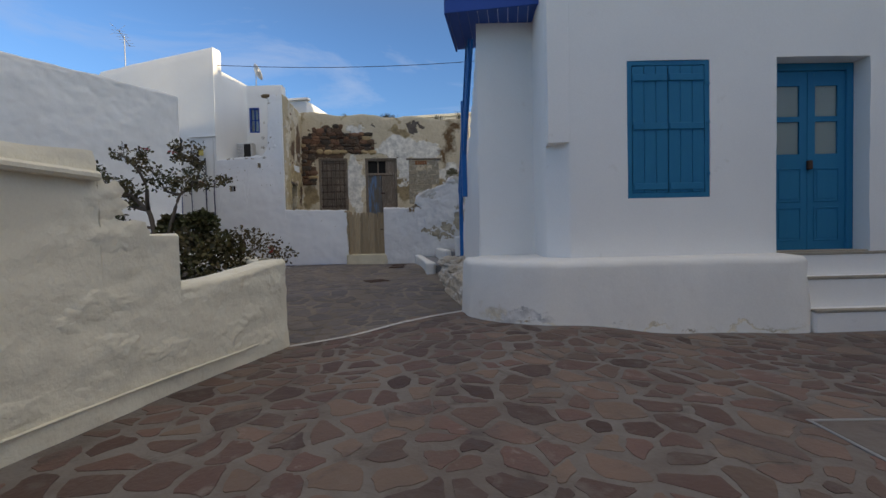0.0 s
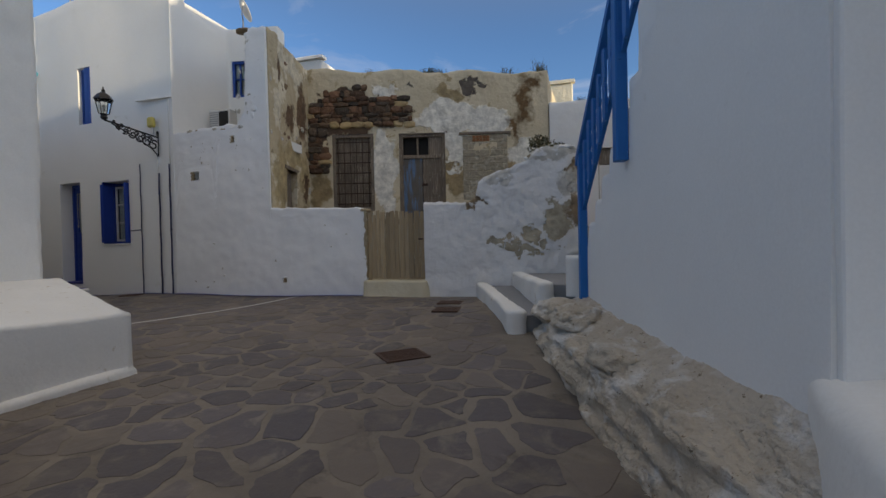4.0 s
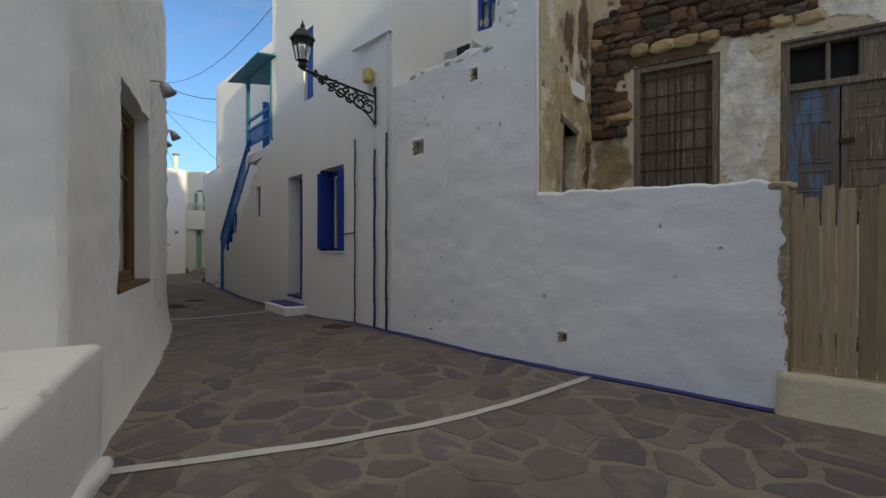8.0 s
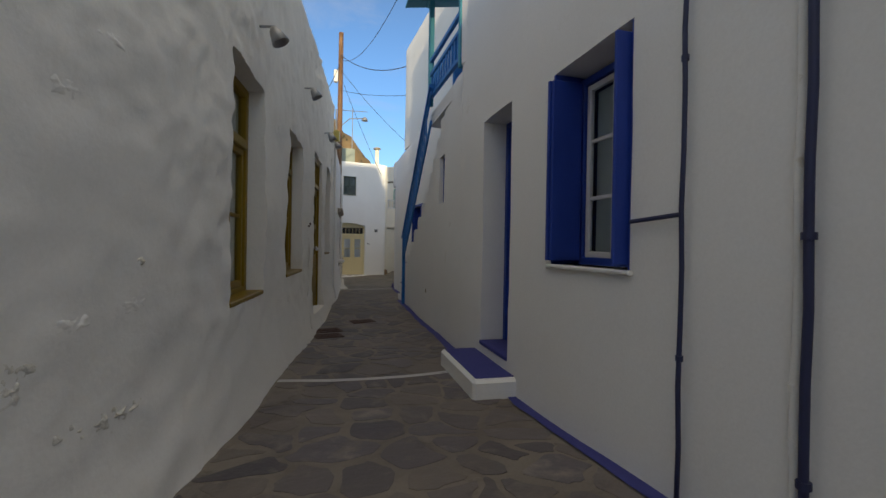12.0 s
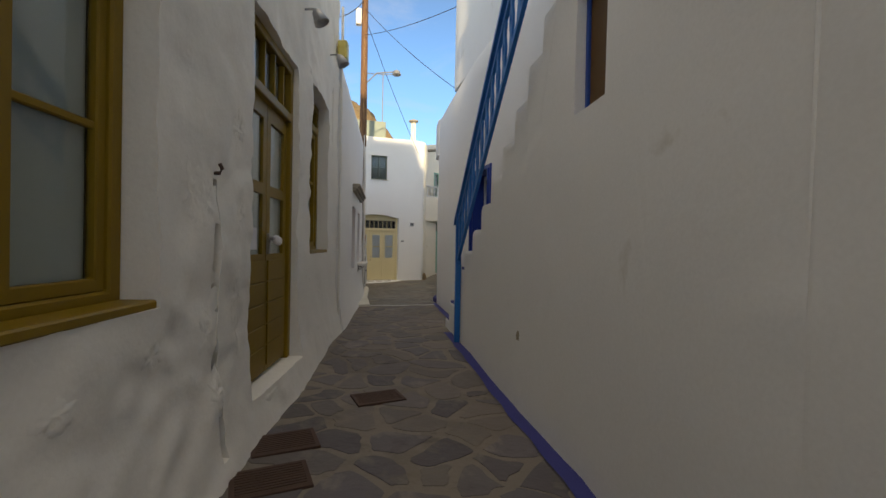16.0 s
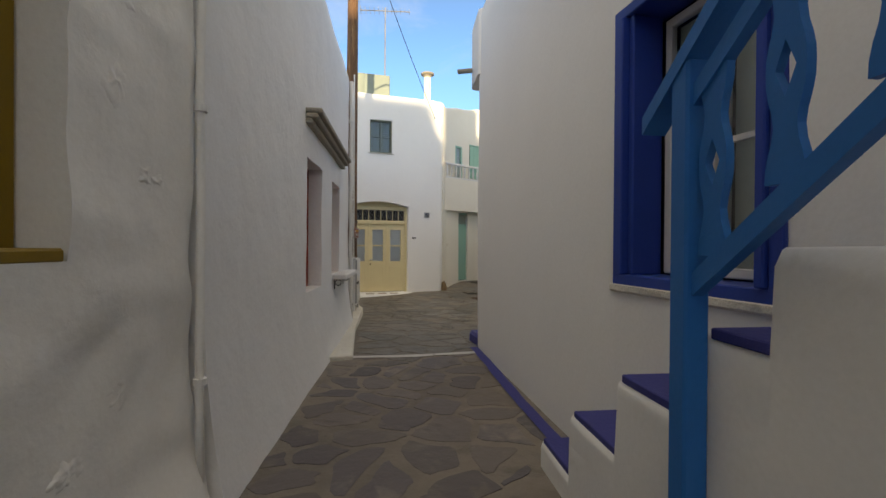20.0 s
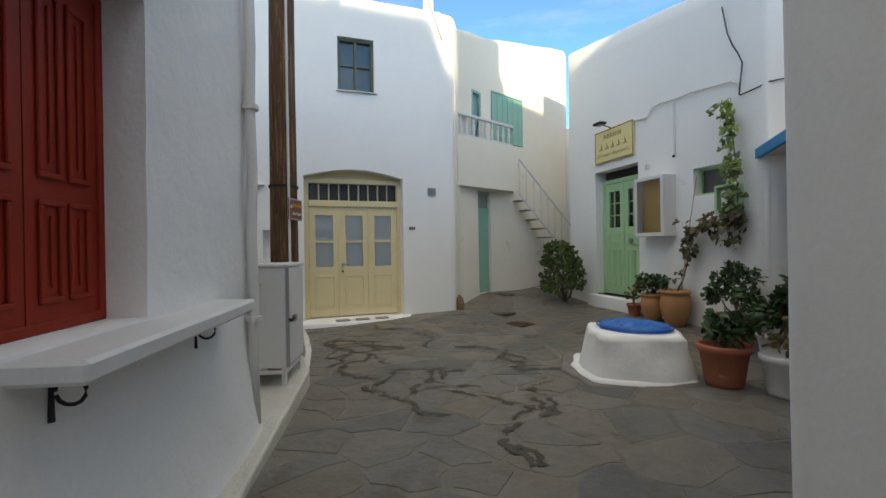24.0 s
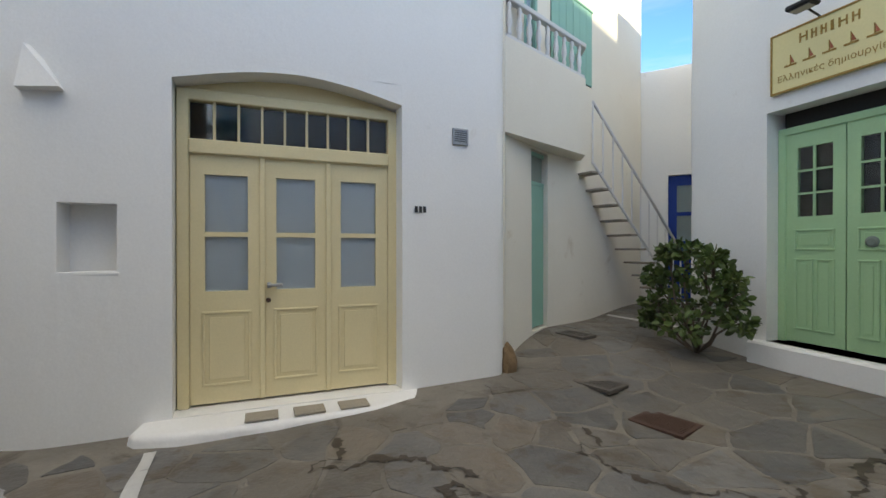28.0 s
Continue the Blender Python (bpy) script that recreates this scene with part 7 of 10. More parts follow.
for k in range(3):
    x0 = -w / 2 + 0.085 + lw * k
    panel_leaf(o, x0 + 0.004, x0 + lw - 0.004, 0.02, zt, 0.02, M["yellow"], [(0.16, 0.84, 0.07, 0.37)], [(0.2, 0.8, 0.45, 0.67), (0.2, 0.8, 0.69, 0.92)], M["paper"])
part("meeting_rail", box((-w / 2 + 0.085 + lw - 0.02, -w / 2 + 0.085 + lw + 0.02, 0.0, 0.02, 0.02, zt), (-w / 2 + 0.085 + 2 * lw - 0.02, -w / 2 + 0.085 + 2 * lw + 0.02, 0.0, 0.02, 0.02, zt), bevel=0.004), M["yellow"], o)
part("handle", box((-w / 2 + 0.12 + lw, -w / 2 + 0.24 + lw, -0.05, -0.03, 0.93, 0.955), (-w / 2 + 0.12 + lw, -w / 2 + 0.15 + lw, -0.03, 0.02, 0.92, 0.965), bevel=0.005), M["steel"], o)
part("lock", lathe([(0.02, 0), (0.02, 0.02)], 10, m=Matrix.Translation((-w / 2 + 0.13 + lw, 0.0, 0.82)) @ Matrix.Rotation(radians(90), 4, "X")), M["rust"], o)
# plaster spandrel that turns the head into a shallow arch
bm = bmesh.new()
arc = [(-w / 2 + w * k / 24, 2.49 + 0.14 * math.sin(math.pi * k / 24)) for k in range(25)]
d_mid = D_LINE.at(-30.635, 15.53)


def d_face(x):
    q_ = D_LINE.where(d_mid + x)[0]
    return -0.16 - swell(Vector((q_.x, q_.y, 2.47)), 0.014, 13)


for (xa, za), (xb, zb) in zip(arc, arc[1:]):
    q = [bm.verts.new((x, (d_face(x) if y < 0 else y), z)) for y in (-1, 0.1) for x, z in ((xa, za), (xb, zb), (xb, 2.672), (xa, 2.672))]
    for f in ((0, 1, 2, 3), (4, 7, 6, 5), (0, 4, 5, 1)):
        bm.faces.new([q[i] for i in f])
bmesh.ops.remove_doubles(bm, verts=bm.verts, dist=0.0005)
part("arch", bm, M["plaster"], o, "shallow plastered arch over the door")
backing(o, w, 2.62, 0.14)
part("fanlight_panel", box((-w / 2, w / 2, 0.06, 0.09, 2.46, 2.68), bevel=0), M["yellow"], o)
dst = sub("doorstep", house_d, D_LINE.spot(-30.63, 15.5, 0.0), "whitewashed doorstep with three inset tiles")
dst_m = dst.matrix_basis.copy()
soft_block("slab", [tuple((dst_m @ Vector((x_, y_, 0))).to_2d()) for x_, y_ in ((-1.04, 0.1), (-1.08, -0.22), (-0.8, -0.31), (-0.1, -0.3), (0.6, -0.31), (0.98, -0.2), (1.12, 0.1))], -0.5, lambda x_, y_: -0.205 + 0.06 * min(0.0, (dst_m.inverted() @ Vector((x_, y_, 0))).y + 0.2), 0.05, M["old_lime"], house_d, 21, "uneven limewashed doorstep", amp=0.02, flare=0.05)
for k in range(3):
    part("tile", box((-0.35 + 0.34 * k, -0.12 + 0.34 * k, -0.27, -0.1, -0.21, -0.194), bevel=0.004), M["stone_trim"], dst)
o, w, h = opening(D_LINE, house_d, "window", (-30.61, 15.26, -30.66, 15.9, 3.82, 4.77), 0.08, "grey-green upper window with sill")
part("frame", box(*ring(w, h, 0.05, -0.02, 0.06), (-0.025, 0.025, -0.01, 0.05, 0.05, h - 0.05), *[(a, b, 0.0, 0.04, h * 0.48, h * 0.48 + 0.03) for a, b in ((-w / 2 + 0.05, -0.025), (0.025, w / 2 - 0.05))], bevel=0.005), M["dark_sage"], o)
# dim grey sheet stands in for the unlit room behind the panes
pane(o, w - 0.1, h - 0.1, 0, 0.03, 0.05, M["dim_room"], 0.05)
part("sill", box((-w / 2 - 0.03, w / 2 + 0.05, -0.12, 0.0, -0.025, 0.0), bevel=0.008), M["stained_lime"], o)
backing(o, w, h, 0.12)
vent = sub("vent", house_d, D_LINE.spot(-30.74, 16.97, 2.0, 0.004), "small grey louvred vent")
part("frame", framed(0.16, 0.15, 0.018, -0.012, 0.01, bevel=0.002), M["steel"], vent)
for k in range(6):
    part("slat", box((-0.06, 0.06, -0.006, 0.006, 0.022 + 0.019 * k, 0.033 + 0.019 * k), bevel=0), M["steel"], vent)
# near-black plate paints the shade between the slats
part("back", box((-0.07, 0.07, 0.004, 0.008, 0.01, 0.14), bevel=0), M["dark"], vent)
num = sub("number_bars", house_d, D_LINE.spot(-30.715, 16.57, 1.36, 0.01), "house number drawn as plain bars")
for k in range(3):
    part("bar", box((-0.055 + 0.04 * k, -0.028 + 0.04 * k, -0.004, 0.0, 0.0, 0.055), bevel=0), M["black"], num)
nich = sub("niche", house_d, D_LINE.spot(-30.53, 14.165, 0.88, 0.0), "square whitewashed niche let into the wall")
part("back", box((-0.2, 0.2, 0.2, 0.26, -0.03, 0.52), bevel=0), M["plaster"], nich)
part("lip", box((-0.185, 0.185, -0.004, 0.04, -0.03, 0.004), bevel=0.012), M["plaster"], nich)
bm = bmesh.new()
q = [bm.verts.new(p) for p in ((-0.36, -0.06, 1.2), (-0.12, -0.10, 1.22), (-0.12, 0.05, 1.22), (-0.36, 0.05, 1.2), (-0.33, -0.015, 1.5), (-0.28, 0.05, 1.5), (-0.35, 0.05, 1.48))]
for f in ((0, 1, 2, 3), (0, 4, 1), (1, 4, 5), (1, 5, 2), (0, 3, 6), (0, 6, 4), (4, 6, 5)):
    bm.faces.new([q[k] for k in f])
part("ledge_stone", bm, M["plaster"], nich)
part("parapet_step", slab([(-33.9, 13.4), (-31.2, 14.0), (-31.25, 15.9), (-33.9, 15.9)], 5.1, 6.3, 0.03), M["tin"], house_d, "grey-green sheet-clad rooftop room")
lump_stone(-30.99, 17.55, -0.1, 0.13, 0.1, 0.2, M["mud_dark"], house_d, 311, "bare_stone", "bare brown corner stone showing through the limewash")
chim = thing("flue_pipe", pose(-31.0, 17.0, 5.15), "cream flue pipe with a round cowl", "chimney")
part("pipe", lathe([(0.1, 0), (0.1, 1.1)], 16), M["cream"], chim)
part("cowl", lathe([(0.1, 1.1), (0.12, 1.14), (0.2, 1.18), (0.2, 1.22), (0.1, 1.26)], 16), M["stone_trim"], chim)
part("base", box((-0.2, 0.2, -0.2, 0.2, 0, 0.36), bevel=0.02), M["plaster"], chim)


def antenna(m, hgt, n=12, label="grey yagi television aerial on a mast"):
    t = thing("tv_aerial", m, label, "antenna", "rooftop aerials")
    part("mast", rod([(0, 0, 0), (0, 0, hgt)], 0.022, 8), M["steel"], t)
    part("boom", rod([(-0.75, 0, hgt - 0.1), (0.75, 0, hgt - 0.1)], 0.014, 6), M["steel"], t)
    for k in range(n):
        x = -0.72 + 1.44 * k / (n - 1)
        part("element", rod([(x, -0.22 + 0.006 * k, hgt - 0.1), (x, 0.22 - 0.006 * k, hgt - 0.1)], 0.006, 5), M["steel"], t)
    for s in (-1, 1):
        part("reflector", rod([(-0.75, 0.25 * s, hgt + 0.12), (-0.75, 0, hgt - 0.1), (-0.75, 0.25 * s, hgt - 0.3)], 0.006, 5), M["steel"], t)
    return t


antenna(pose(-31.3, 15.75, 5.15, 0, 0, 80), 3.2)
antenna(pose(-13.45, 15.4, 7.15, 0, 0, 120), 1.9, 6)

# ---- stair house ----
o, w, h = opening(E_LINE, house_e, "door", E_DOOR, 0.06, "tall narrow sea-green door with vent panel")
part("leaf", box((-w / 2, w / 2, 0, 0.04, 0.02, h - 0.42), bevel=0.006), M["sea_green"], o)
part("vent_panel", box((-w / 2 + 0.03, w / 2 - 0.03, 0.01, 0.03, h - 0.38, h - 0.04), bevel=0.004), M["tin"], o)
for z in (h - 0.42, h - 0.05):
    part("head_rail", box((-w / 2, w / 2, -0.005, 0.05, z, z + 0.05), bevel=0.004), M["sea_green"], o)
part("knob", box((-w / 2 + 0.05, -w / 2 + 0.08, -0.04, 0.0, 1.0, 1.06), bevel=0.01), M["steel"], o)
backing(o, w, h, 0.08)
o, w, h = opening(E_LINE, house_e, "window", E_BALC, 0.03, "narrow sea-green balcony door")
part("frame", framed(w, h, 0.06, -0.03, 0.05, bevel=0.005), M["sea_green"], o)
pane(o, w - 0.12, h - 0.12, 0, 0.01, 0.06, M["curtain"], 0.03)
balc = sub("balcony", house_e, pose(0, 0, 0), "plastered balcony with white balusters")
part("body", slab([(-30.9, 17.42), (-31.15, 17.55), (-31.97, 19.17), (-32.3, 19.32), (-32.4, 19.25), (-31.5, 17.7)], 2.28, 3.3, 0.0), M["pale_cream"], balc)
EB = Line([(-31.2, 17.66), (-31.98, 19.2)])
mb = EB.spot(-31.2, 17.66, 3.3, -0.05)
part("bottom_rail", box((0, 1.7, -0.03, 0.03, 0.0, 0.05), bevel=0.006), M["metal_white"], balc).matrix_basis = mb
part("top_rail", box((0, 1.7, -0.04, 0.04, 0.42, 0.48), bevel=0.008), M["metal_white"], balc).matrix_basis = mb
turned = [(0.018, 0.05), (0.03, 0.08), (0.02, 0.13), (0.036, 0.2), (0.028, 0.28), (0.018, 0.34), (0.03, 0.39), (0.018, 0.42)]
for k in range(9):
    part("baluster", lathe(turned, 8), M["metal_white"], balc, smooth=True).matrix_basis = mb @ Matrix.Translation((0.08 + 0.19 * k, 0, 0))
part("end_rail", box((0, 0.34, -0.03, 0.03, 0.42, 0.48), bevel=0.006), M["metal_white"], balc).matrix_basis = Line([(-31.98, 19.2), (-32.34, 19.34)]).spot(-31.98, 19.2, 3.3, -0.04)
o, w, h = opening(E_LINE, house_e, "window", E_SHUT, 0.02, "closed sea-green plank shutters")
for a, b in ((-w / 2 + 0.02, -0.004), (0.004, w / 2 - 0.02)):
    board_leaf(o, "shutter", a, b, 0.01, h - 0.04, -0.03, 0.02, M["sea_green"], 3, ())
part("head", box((-w / 2, w / 2, -0.04, 0.03, h - 0.035, h), bevel=0.004), M["sea_green"], o)
backing(o, w, h, 0.05)
est = sub("stair", house_e, pose(0, 0, 0), "slender open stair with iron rail")
E1, E2 = Vector((-32.12, 19.36, 2.2)), Vector((-32.72, 21.5, 0.05))
for k in range(10):
    p = E1.lerp(E2, (k + 0.5) / 10)
    part("tread", box((-0.42, 0.02, -0.11, 0.10, -0.015, 0.015), bevel=0.004), M["stone_trim"], est).matrix_basis = Matrix.Translation(p) @ Matrix.Rotation(math.atan2(2.0, -0.52) - radians(90), 4, "Z")
for name, dz, r in (("handrail", 0.85, 0.016), ("string", 0.02, 0.014)):
    part(name, rod([tuple(E1 + Vector((0.04, 0, dz))), tuple(E2 + Vector((0.04, 0, dz + 0.1)))], r * 1.4, 6), M["metal_white"], est)
for k in range(11):
    p = E1.lerp(E2, k / 10) + Vector((0.04, 0, 0))
    part("rail_bar", rod([tuple(p), tuple(p + Vector((0, 0, 0.86)))], 0.013, 5), M["metal_white"], est)
house_h = thing("house", pose(0, 0, 0), "whitewashed house at the end of the side passage", "house")
H_LINE = Line([(-33.6, 21.4), (-31.1, 23.8)])
wall("wall", None, -0.6, 4.25, M["plaster"], house_h, [(-33.22, 21.77, -32.72, 22.24, 0.08, 2.33)], line=H_LINE, amp=0.012, seed=83)
o, w, h = opening(H_LINE, house_h, "door", (-33.22, 21.77, -32.72, 22.24, 0.08, 2.33), 0.1, "dark blue glazed door")
panel_leaf(o, -w / 2, w / 2, 0, h, 0.02, M["navy"], [(0.15, 0.85, 0.06, 0.4)], [(0.2, 0.8, 0.48, 0.68), (0.2, 0.8, 0.71, 0.92)], M["curtain"])
backing(o, w, h, 0.1)

# ---- shop house ----
o, w, h = opening(F_LINE, house_f, "door", (-30.26, 20.14, -29.07, 20.18, 0.08, 2.43), 0.16, "closed pale green double door with small panes")
part("frame", framed(w, h - 0.16, 0.075, 0, 0.1, bottom=False, bevel=0.008), M["green"], o)
# near-black sheet over the frame, painted shade without glass
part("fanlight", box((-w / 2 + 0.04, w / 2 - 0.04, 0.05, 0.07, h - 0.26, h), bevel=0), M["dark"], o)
for a, b in ((-w / 2 + 0.075, -0.005), (0.005, w / 2 - 0.075)):
    lf = panel_leaf(o, a, b, 0.02, h - 0.235, 0.02, M["green"], [(0.16, 0.48, 0.06, 0.40), (0.52, 0.84, 0.06, 0.40), (0.16, 0.84, 0.44, 0.54)], [(0.2, 0.8, 0.6, 0.93)], None)
    for f in (0.33, 0.66):
        part("glazing_bar", box((a + (b - a) * 0.2, a + (b - a) * 0.8, 0.012, 0.03, 0.02 + (h - 0.255) * (0.6 + 0.33 * f) - 0.01, 0.02 + (h - 0.255) * (0.6 + 0.33 * f) + 0.01), bevel=0), M["green"], lf)
    part("glazing_bar", box(((a + b) / 2 - 0.01, (a + b) / 2 + 0.01, 0.012, 0.03, 0.02 + (h - 0.255) * 0.6, 0.02 + (h - 0.255) * 0.93), bevel=0), M["green"], lf)
part("knocker", lathe([(0.05, 0), (0.05, 0.02), (0.03, 0.03)], 12, m=Matrix.Translation((0.2, 0.015, 1.02)) @ Matrix.Rotation(radians(90), 4, "X")), M["tin"], o)
part("sill", box((-w / 2 - 0.12, w / 2 + 0.1, -0.3, 0.1, -0.25, 0.0), bevel=0.02), M["plaster"], o)
backing(o, w, h, 0.14)
sgn = thing("shop_sign", F_LINE.spot(-29.67, 20.16, 2.58, 0.01), "cream wooden shop sign with painted sailing boats", "sign")
part("board", box((-0.53, 0.53, -0.03, 0.0, 0, 0.6), bevel=0.004), M["sign_cream"], sgn)
part("border", framed(1.06, 0.6, 0.02, -0.037, -0.028, bevel=0.003), M["sign_ink"], sgn)
for k, (x, wd, hh) in enumerate(((-0.26, 0.07, 0.09), (-0.16, 0.05, 0.085), (-0.08, 0.05, 0.085), (0.0, 0.025, 0.09), (0.06, 0.07, 0.085), (0.16, 0.06, 0.085))):
    part("name_shape", box((x, x + 0.016, -0.034, -0.03, 0.43, 0.43 + hh), (x + wd - 0.014, x + wd, -0.034, -0.03, 0.43, 0.43 + hh), (x + 0.016, x + wd - 0.014, -0.034, -0.03, 0.43 + hh * 0.45, 0.445 + hh * 0.45), bevel=0), M["sign_ink"], sgn)
for k in range(5):
    x = -0.34 + 0.165 * k
    bt = sub("boat", sgn, Matrix.Translation((x, -0.031, 0.24)), "small painted sailing boat")
    part("hull", box((-0.055, 0.055, -0.003, 0, 0, 0.018), bevel=0), M["sign_ink"], bt)
    part("mast", box((-0.004, 0.004, -0.003, 0, 0.018, 0.11), bevel=0), M["sign_ink"], bt)
    bm = bmesh.new()
    bm.faces.new([bm.verts.new(p) for p in ((0.006, -0.003, 0.025), (0.04, -0.003, 0.025), (0.006, -0.003, 0.1))])
    part("sail", bm, M["terracotta"], bt)
lettering("lettering", "Ελληνικές δημιουργίες", 0.085, Matrix.Translation((0.0, -0.032, 0.11)), M["sign_ink"], sgn)
lmp = thing("sign_lamp", F_LINE.spot(-29.78, 20.16, 3.22, 0.02), "small black flood lamp over the sign", "lamp")
part("arm", rod([(0, 0.02, -0.02), (0, -0.18, 0.03)], 0.01, 6), M["black"], lmp)
part("head", box((-0.11, 0.11, -0.3, -0.14, 0.01, 0.06), bevel=0.015), M["black"], lmp)
part("visor", box((-0.08, 0.08, -0.27, -0.17, 0.003, 0.012), bevel=0), M["steel"], lmp)
nb = thing("notice_board", F_LINE.spot(-28.58, 20.19, 1.15, 0.0), "deep white display case with an empty cork board", "notice board")
part("case", box((-0.31, -0.27, -0.22, 0.0, 0, 0.95), (0.27, 0.31, -0.22, 0.0, 0, 0.95), (-0.27, 0.27, -0.22, 0.0, 0.91, 0.95), (-0.27, 0.27, -0.22, 0.0, 0, 0.04), bevel=0.008), M["metal_white"], nb)
part("door_frame", framed(0.62, 0.95, 0.06, -0.245, -0.22, bevel=0.006), M["metal_white"], nb)
part("cork", box((-0.27, 0.27, -0.10, -0.06, 0.04, 0.91), bevel=0), M["cork"], nb)
for z_ in (0.18, 0.76):
    part("hinge", rod([(-0.312, -0.24, z_), (-0.312, -0.24, z_ + 0.06)], 0.009, 6), M["steel"], nb)
pn = part("pane", box((-0.25, 0.25, -0.232, -0.228, 0.06, 0.89), bevel=0), M["glass"], nb)
pn.visible_shadow = False
o, w, h = opening(F_LINE, house_f, "window", (-27.95, 20.21, -27.42, 20.23, 1.72, 2.12), 0.12, "small green-framed window with dark pane")
part("frame", framed(w, h, 0.035, -0.01, 0.05, bevel=0.004), M["green"], o)
# near-black sheet behind the pane stands in for the unlit room
pane(o, w - 0.07, h - 0.07, 0, 0.02, 0.035, M["dark"])
backing(o, w, h, 0.08)
mt = thing("meter_box", F_LINE.spot(-27.32, 20.23, 1.42, 0.0), "pale green electricity meter box", "meter")
part("case", box(*ring(0.3, 0.38, 0.035, -0.16, 0.0), (-0.115, 0.115, -0.02, 0.0, 0.035, 0.345), bevel=0.006), M["green"], mt)
part("meter", box((-0.08, 0.08, -0.12, -0.02, 0.08, 0.31), bevel=0.01), M["sign_white"], mt)
part("dial", box((-0.05, 0.05, -0.125, -0.12, 0.22, 0.28), bevel=0), M["black"], mt)
SLANT = pose(-27.08, 20.3, 0.0, 0, 0, -35.6)
awn = thing("door_canopy", SLANT @ Matrix.Translation((0, 0, 2.1)), "white masonry door canopy edged in azure paint", "canopy")
part("slab", box((0.04, 2.6, 0.05, 0.75, 0.0, 0.07), bevel=0.01), M["plaster"], awn)
part("front_edge", box((0.0, 2.6, 0.0, 0.05, -0.02, 0.11), bevel=0.008), M["sky_blue"], awn)
part("side_edge", box((0.0, 0.05, 0.05, 0.75, -0.02, 0.11), bevel=0.008), M["sky_blue"], awn)
gt = thing("wooden_gate", SLANT @ Matrix.Translation((0.42, 0.36, -0.2)), "dark red-brown wooden gate with upright boards", "gate")
part("post", box((-0.2, -0.09, -0.05, 0.06, 0, 1.95), bevel=0.008), M["gate_red"], gt)
part("top_rail", rod([(-0.1 + 0.2 * k, 0, 1.82 + 0.16 * math.sin(min(1, k / 4) * math.pi / 2)) for k in range(9)], 0.045, 8), M["gate_red"], gt)
for k in range(11):
    part("board", box((-0.07 + 0.14 * k, 0.035 + 0.14 * k, -0.012, 0.016, 0.1, 1.80 + 0.15 * min(1, k / 5)), bevel=0.004), M["gate_red"], gt)
part("bottom_rail", box((-0.09, 1.5, 0.017, 0.05, 0.1, 0.22), bevel=0.006), M["gate_red"], gt)
# near-black panel paints the shade seen between the boards
part("back_panel", box((-0.09, 1.5, 0.06, 0.08, 0.0, 1.9), bevel=0), M["dark"], gt)
part("side_pier", slab([(-26.98, 20.2), (-26.8, 20.33), (-26.6, 20.62), (-26.85, 20.8)], -0.5, 2.1, 0.03), M["plaster"], house_f)
bell = sub("door_bell", house_f, F_LINE.spot(-28.84, 20.19, 2.27, 0.004), "small white bell push beside the door")
part("casing", box((-0.04, 0.04, -0.035, 0.0, 0.0, 0.085), bevel=0.008), M["pvc"], bell)
part("button", lathe([(0.014, 0.0), (0.012, 0.008), (0.002, 0.011)], 10, m=Matrix.Translation((0, -0.034, 0.045)) @ Matrix.Rotation(radians(90), 4, "X")), M["steel"], bell)
cb = thing("wall_cable", pose(0, 0, 0), "white cable looped along the shop wall", "cable")
part("cable", rod([(-29.14, 20.15, 3.15), (-28.95, 20.16, 3.13), (-28.8, 20.165, 3.13), (-28.76, 20.165, 3.19), (-28.7, 20.165, 3.25), (-28.5, 20.17, 3.26), (-28.3, 20.18, 3.24), (-28.22, 20.18, 3.23), (-27.95, 20.19, 3.235), (-27.67, 20.2, 3.2), (-27.3, 20.21, 3.16), (-27.22, 20.21, 3.1), (-27.18, 20.21, 2.94)], 0.013, 6), M["pvc"], cb)
part("drop", rod([(-28.27, 20.18, 3.24), (-28.27, 20.185, 2.8), (-28.27, 20.185, 2.38)], 0.014, 6), M["pvc"], cb)
part("drop_end", rod([(-28.27, 20.18, 2.38), (-28.27, 20.16, 2.36)], 0.018, 8), M["black"], cb)
part("black_lead", rod([(-27.42, 20.2, 4.2), (-27.34, 20.2, 3.8), (-27.27, 20.2, 3.62), (-27.2, 20.2, 3.5), (-27.13, 20.2, 3.33), (-27.16, 20.2, 3.1), (-27.18, 20.2, 2.94)], 0.009, 5), M["black"], cb)
part("side_lead", rod([(-27.17, 20.2, 2.93), (-26.98, 20.24, 2.96), (-26.85, 20.3, 3.0), (-26.78, 20.6, 3.06)], 0.009, 5), M["black"], cb)
well = thing("well_head", pose(-26.38, 17.95, -0.27, 0, 0, -20), "whitewashed well head with rounded edges", "well")
wp = [(-0.47, -0.37), (-0.08, -0.46), (0.34, -0.38), (0.41, 0.08), (0.33, 0.36), (-0.1, 0.42), (-0.46, 0.31)]
soft_block("mortar_ring", [(1.5 * x, 1.5 * y) for x, y in wp], -0.2, 0.055, 0.03, M["mortar"], well, 4, "grey cement ring round the foot", amp=0.03)
soft_block("skirt", [(1.27 * x, 1.27 * y) for x, y in wp], -0.2, 0.085, 0.06, M["old_lime"], well, 3, "flared limewashed foot", amp=0.03)
soft_block("body", wp, -0.1, 0.46, 0.06, M["old_lime"], well, 2, amp=0.045, flare=0.12)
tp = thing("blue_tarpaulin", pose(-26.47, 18.02, 0.19, 0, 0, 10), "folded blue tarpaulin disc covering the well", "cover")


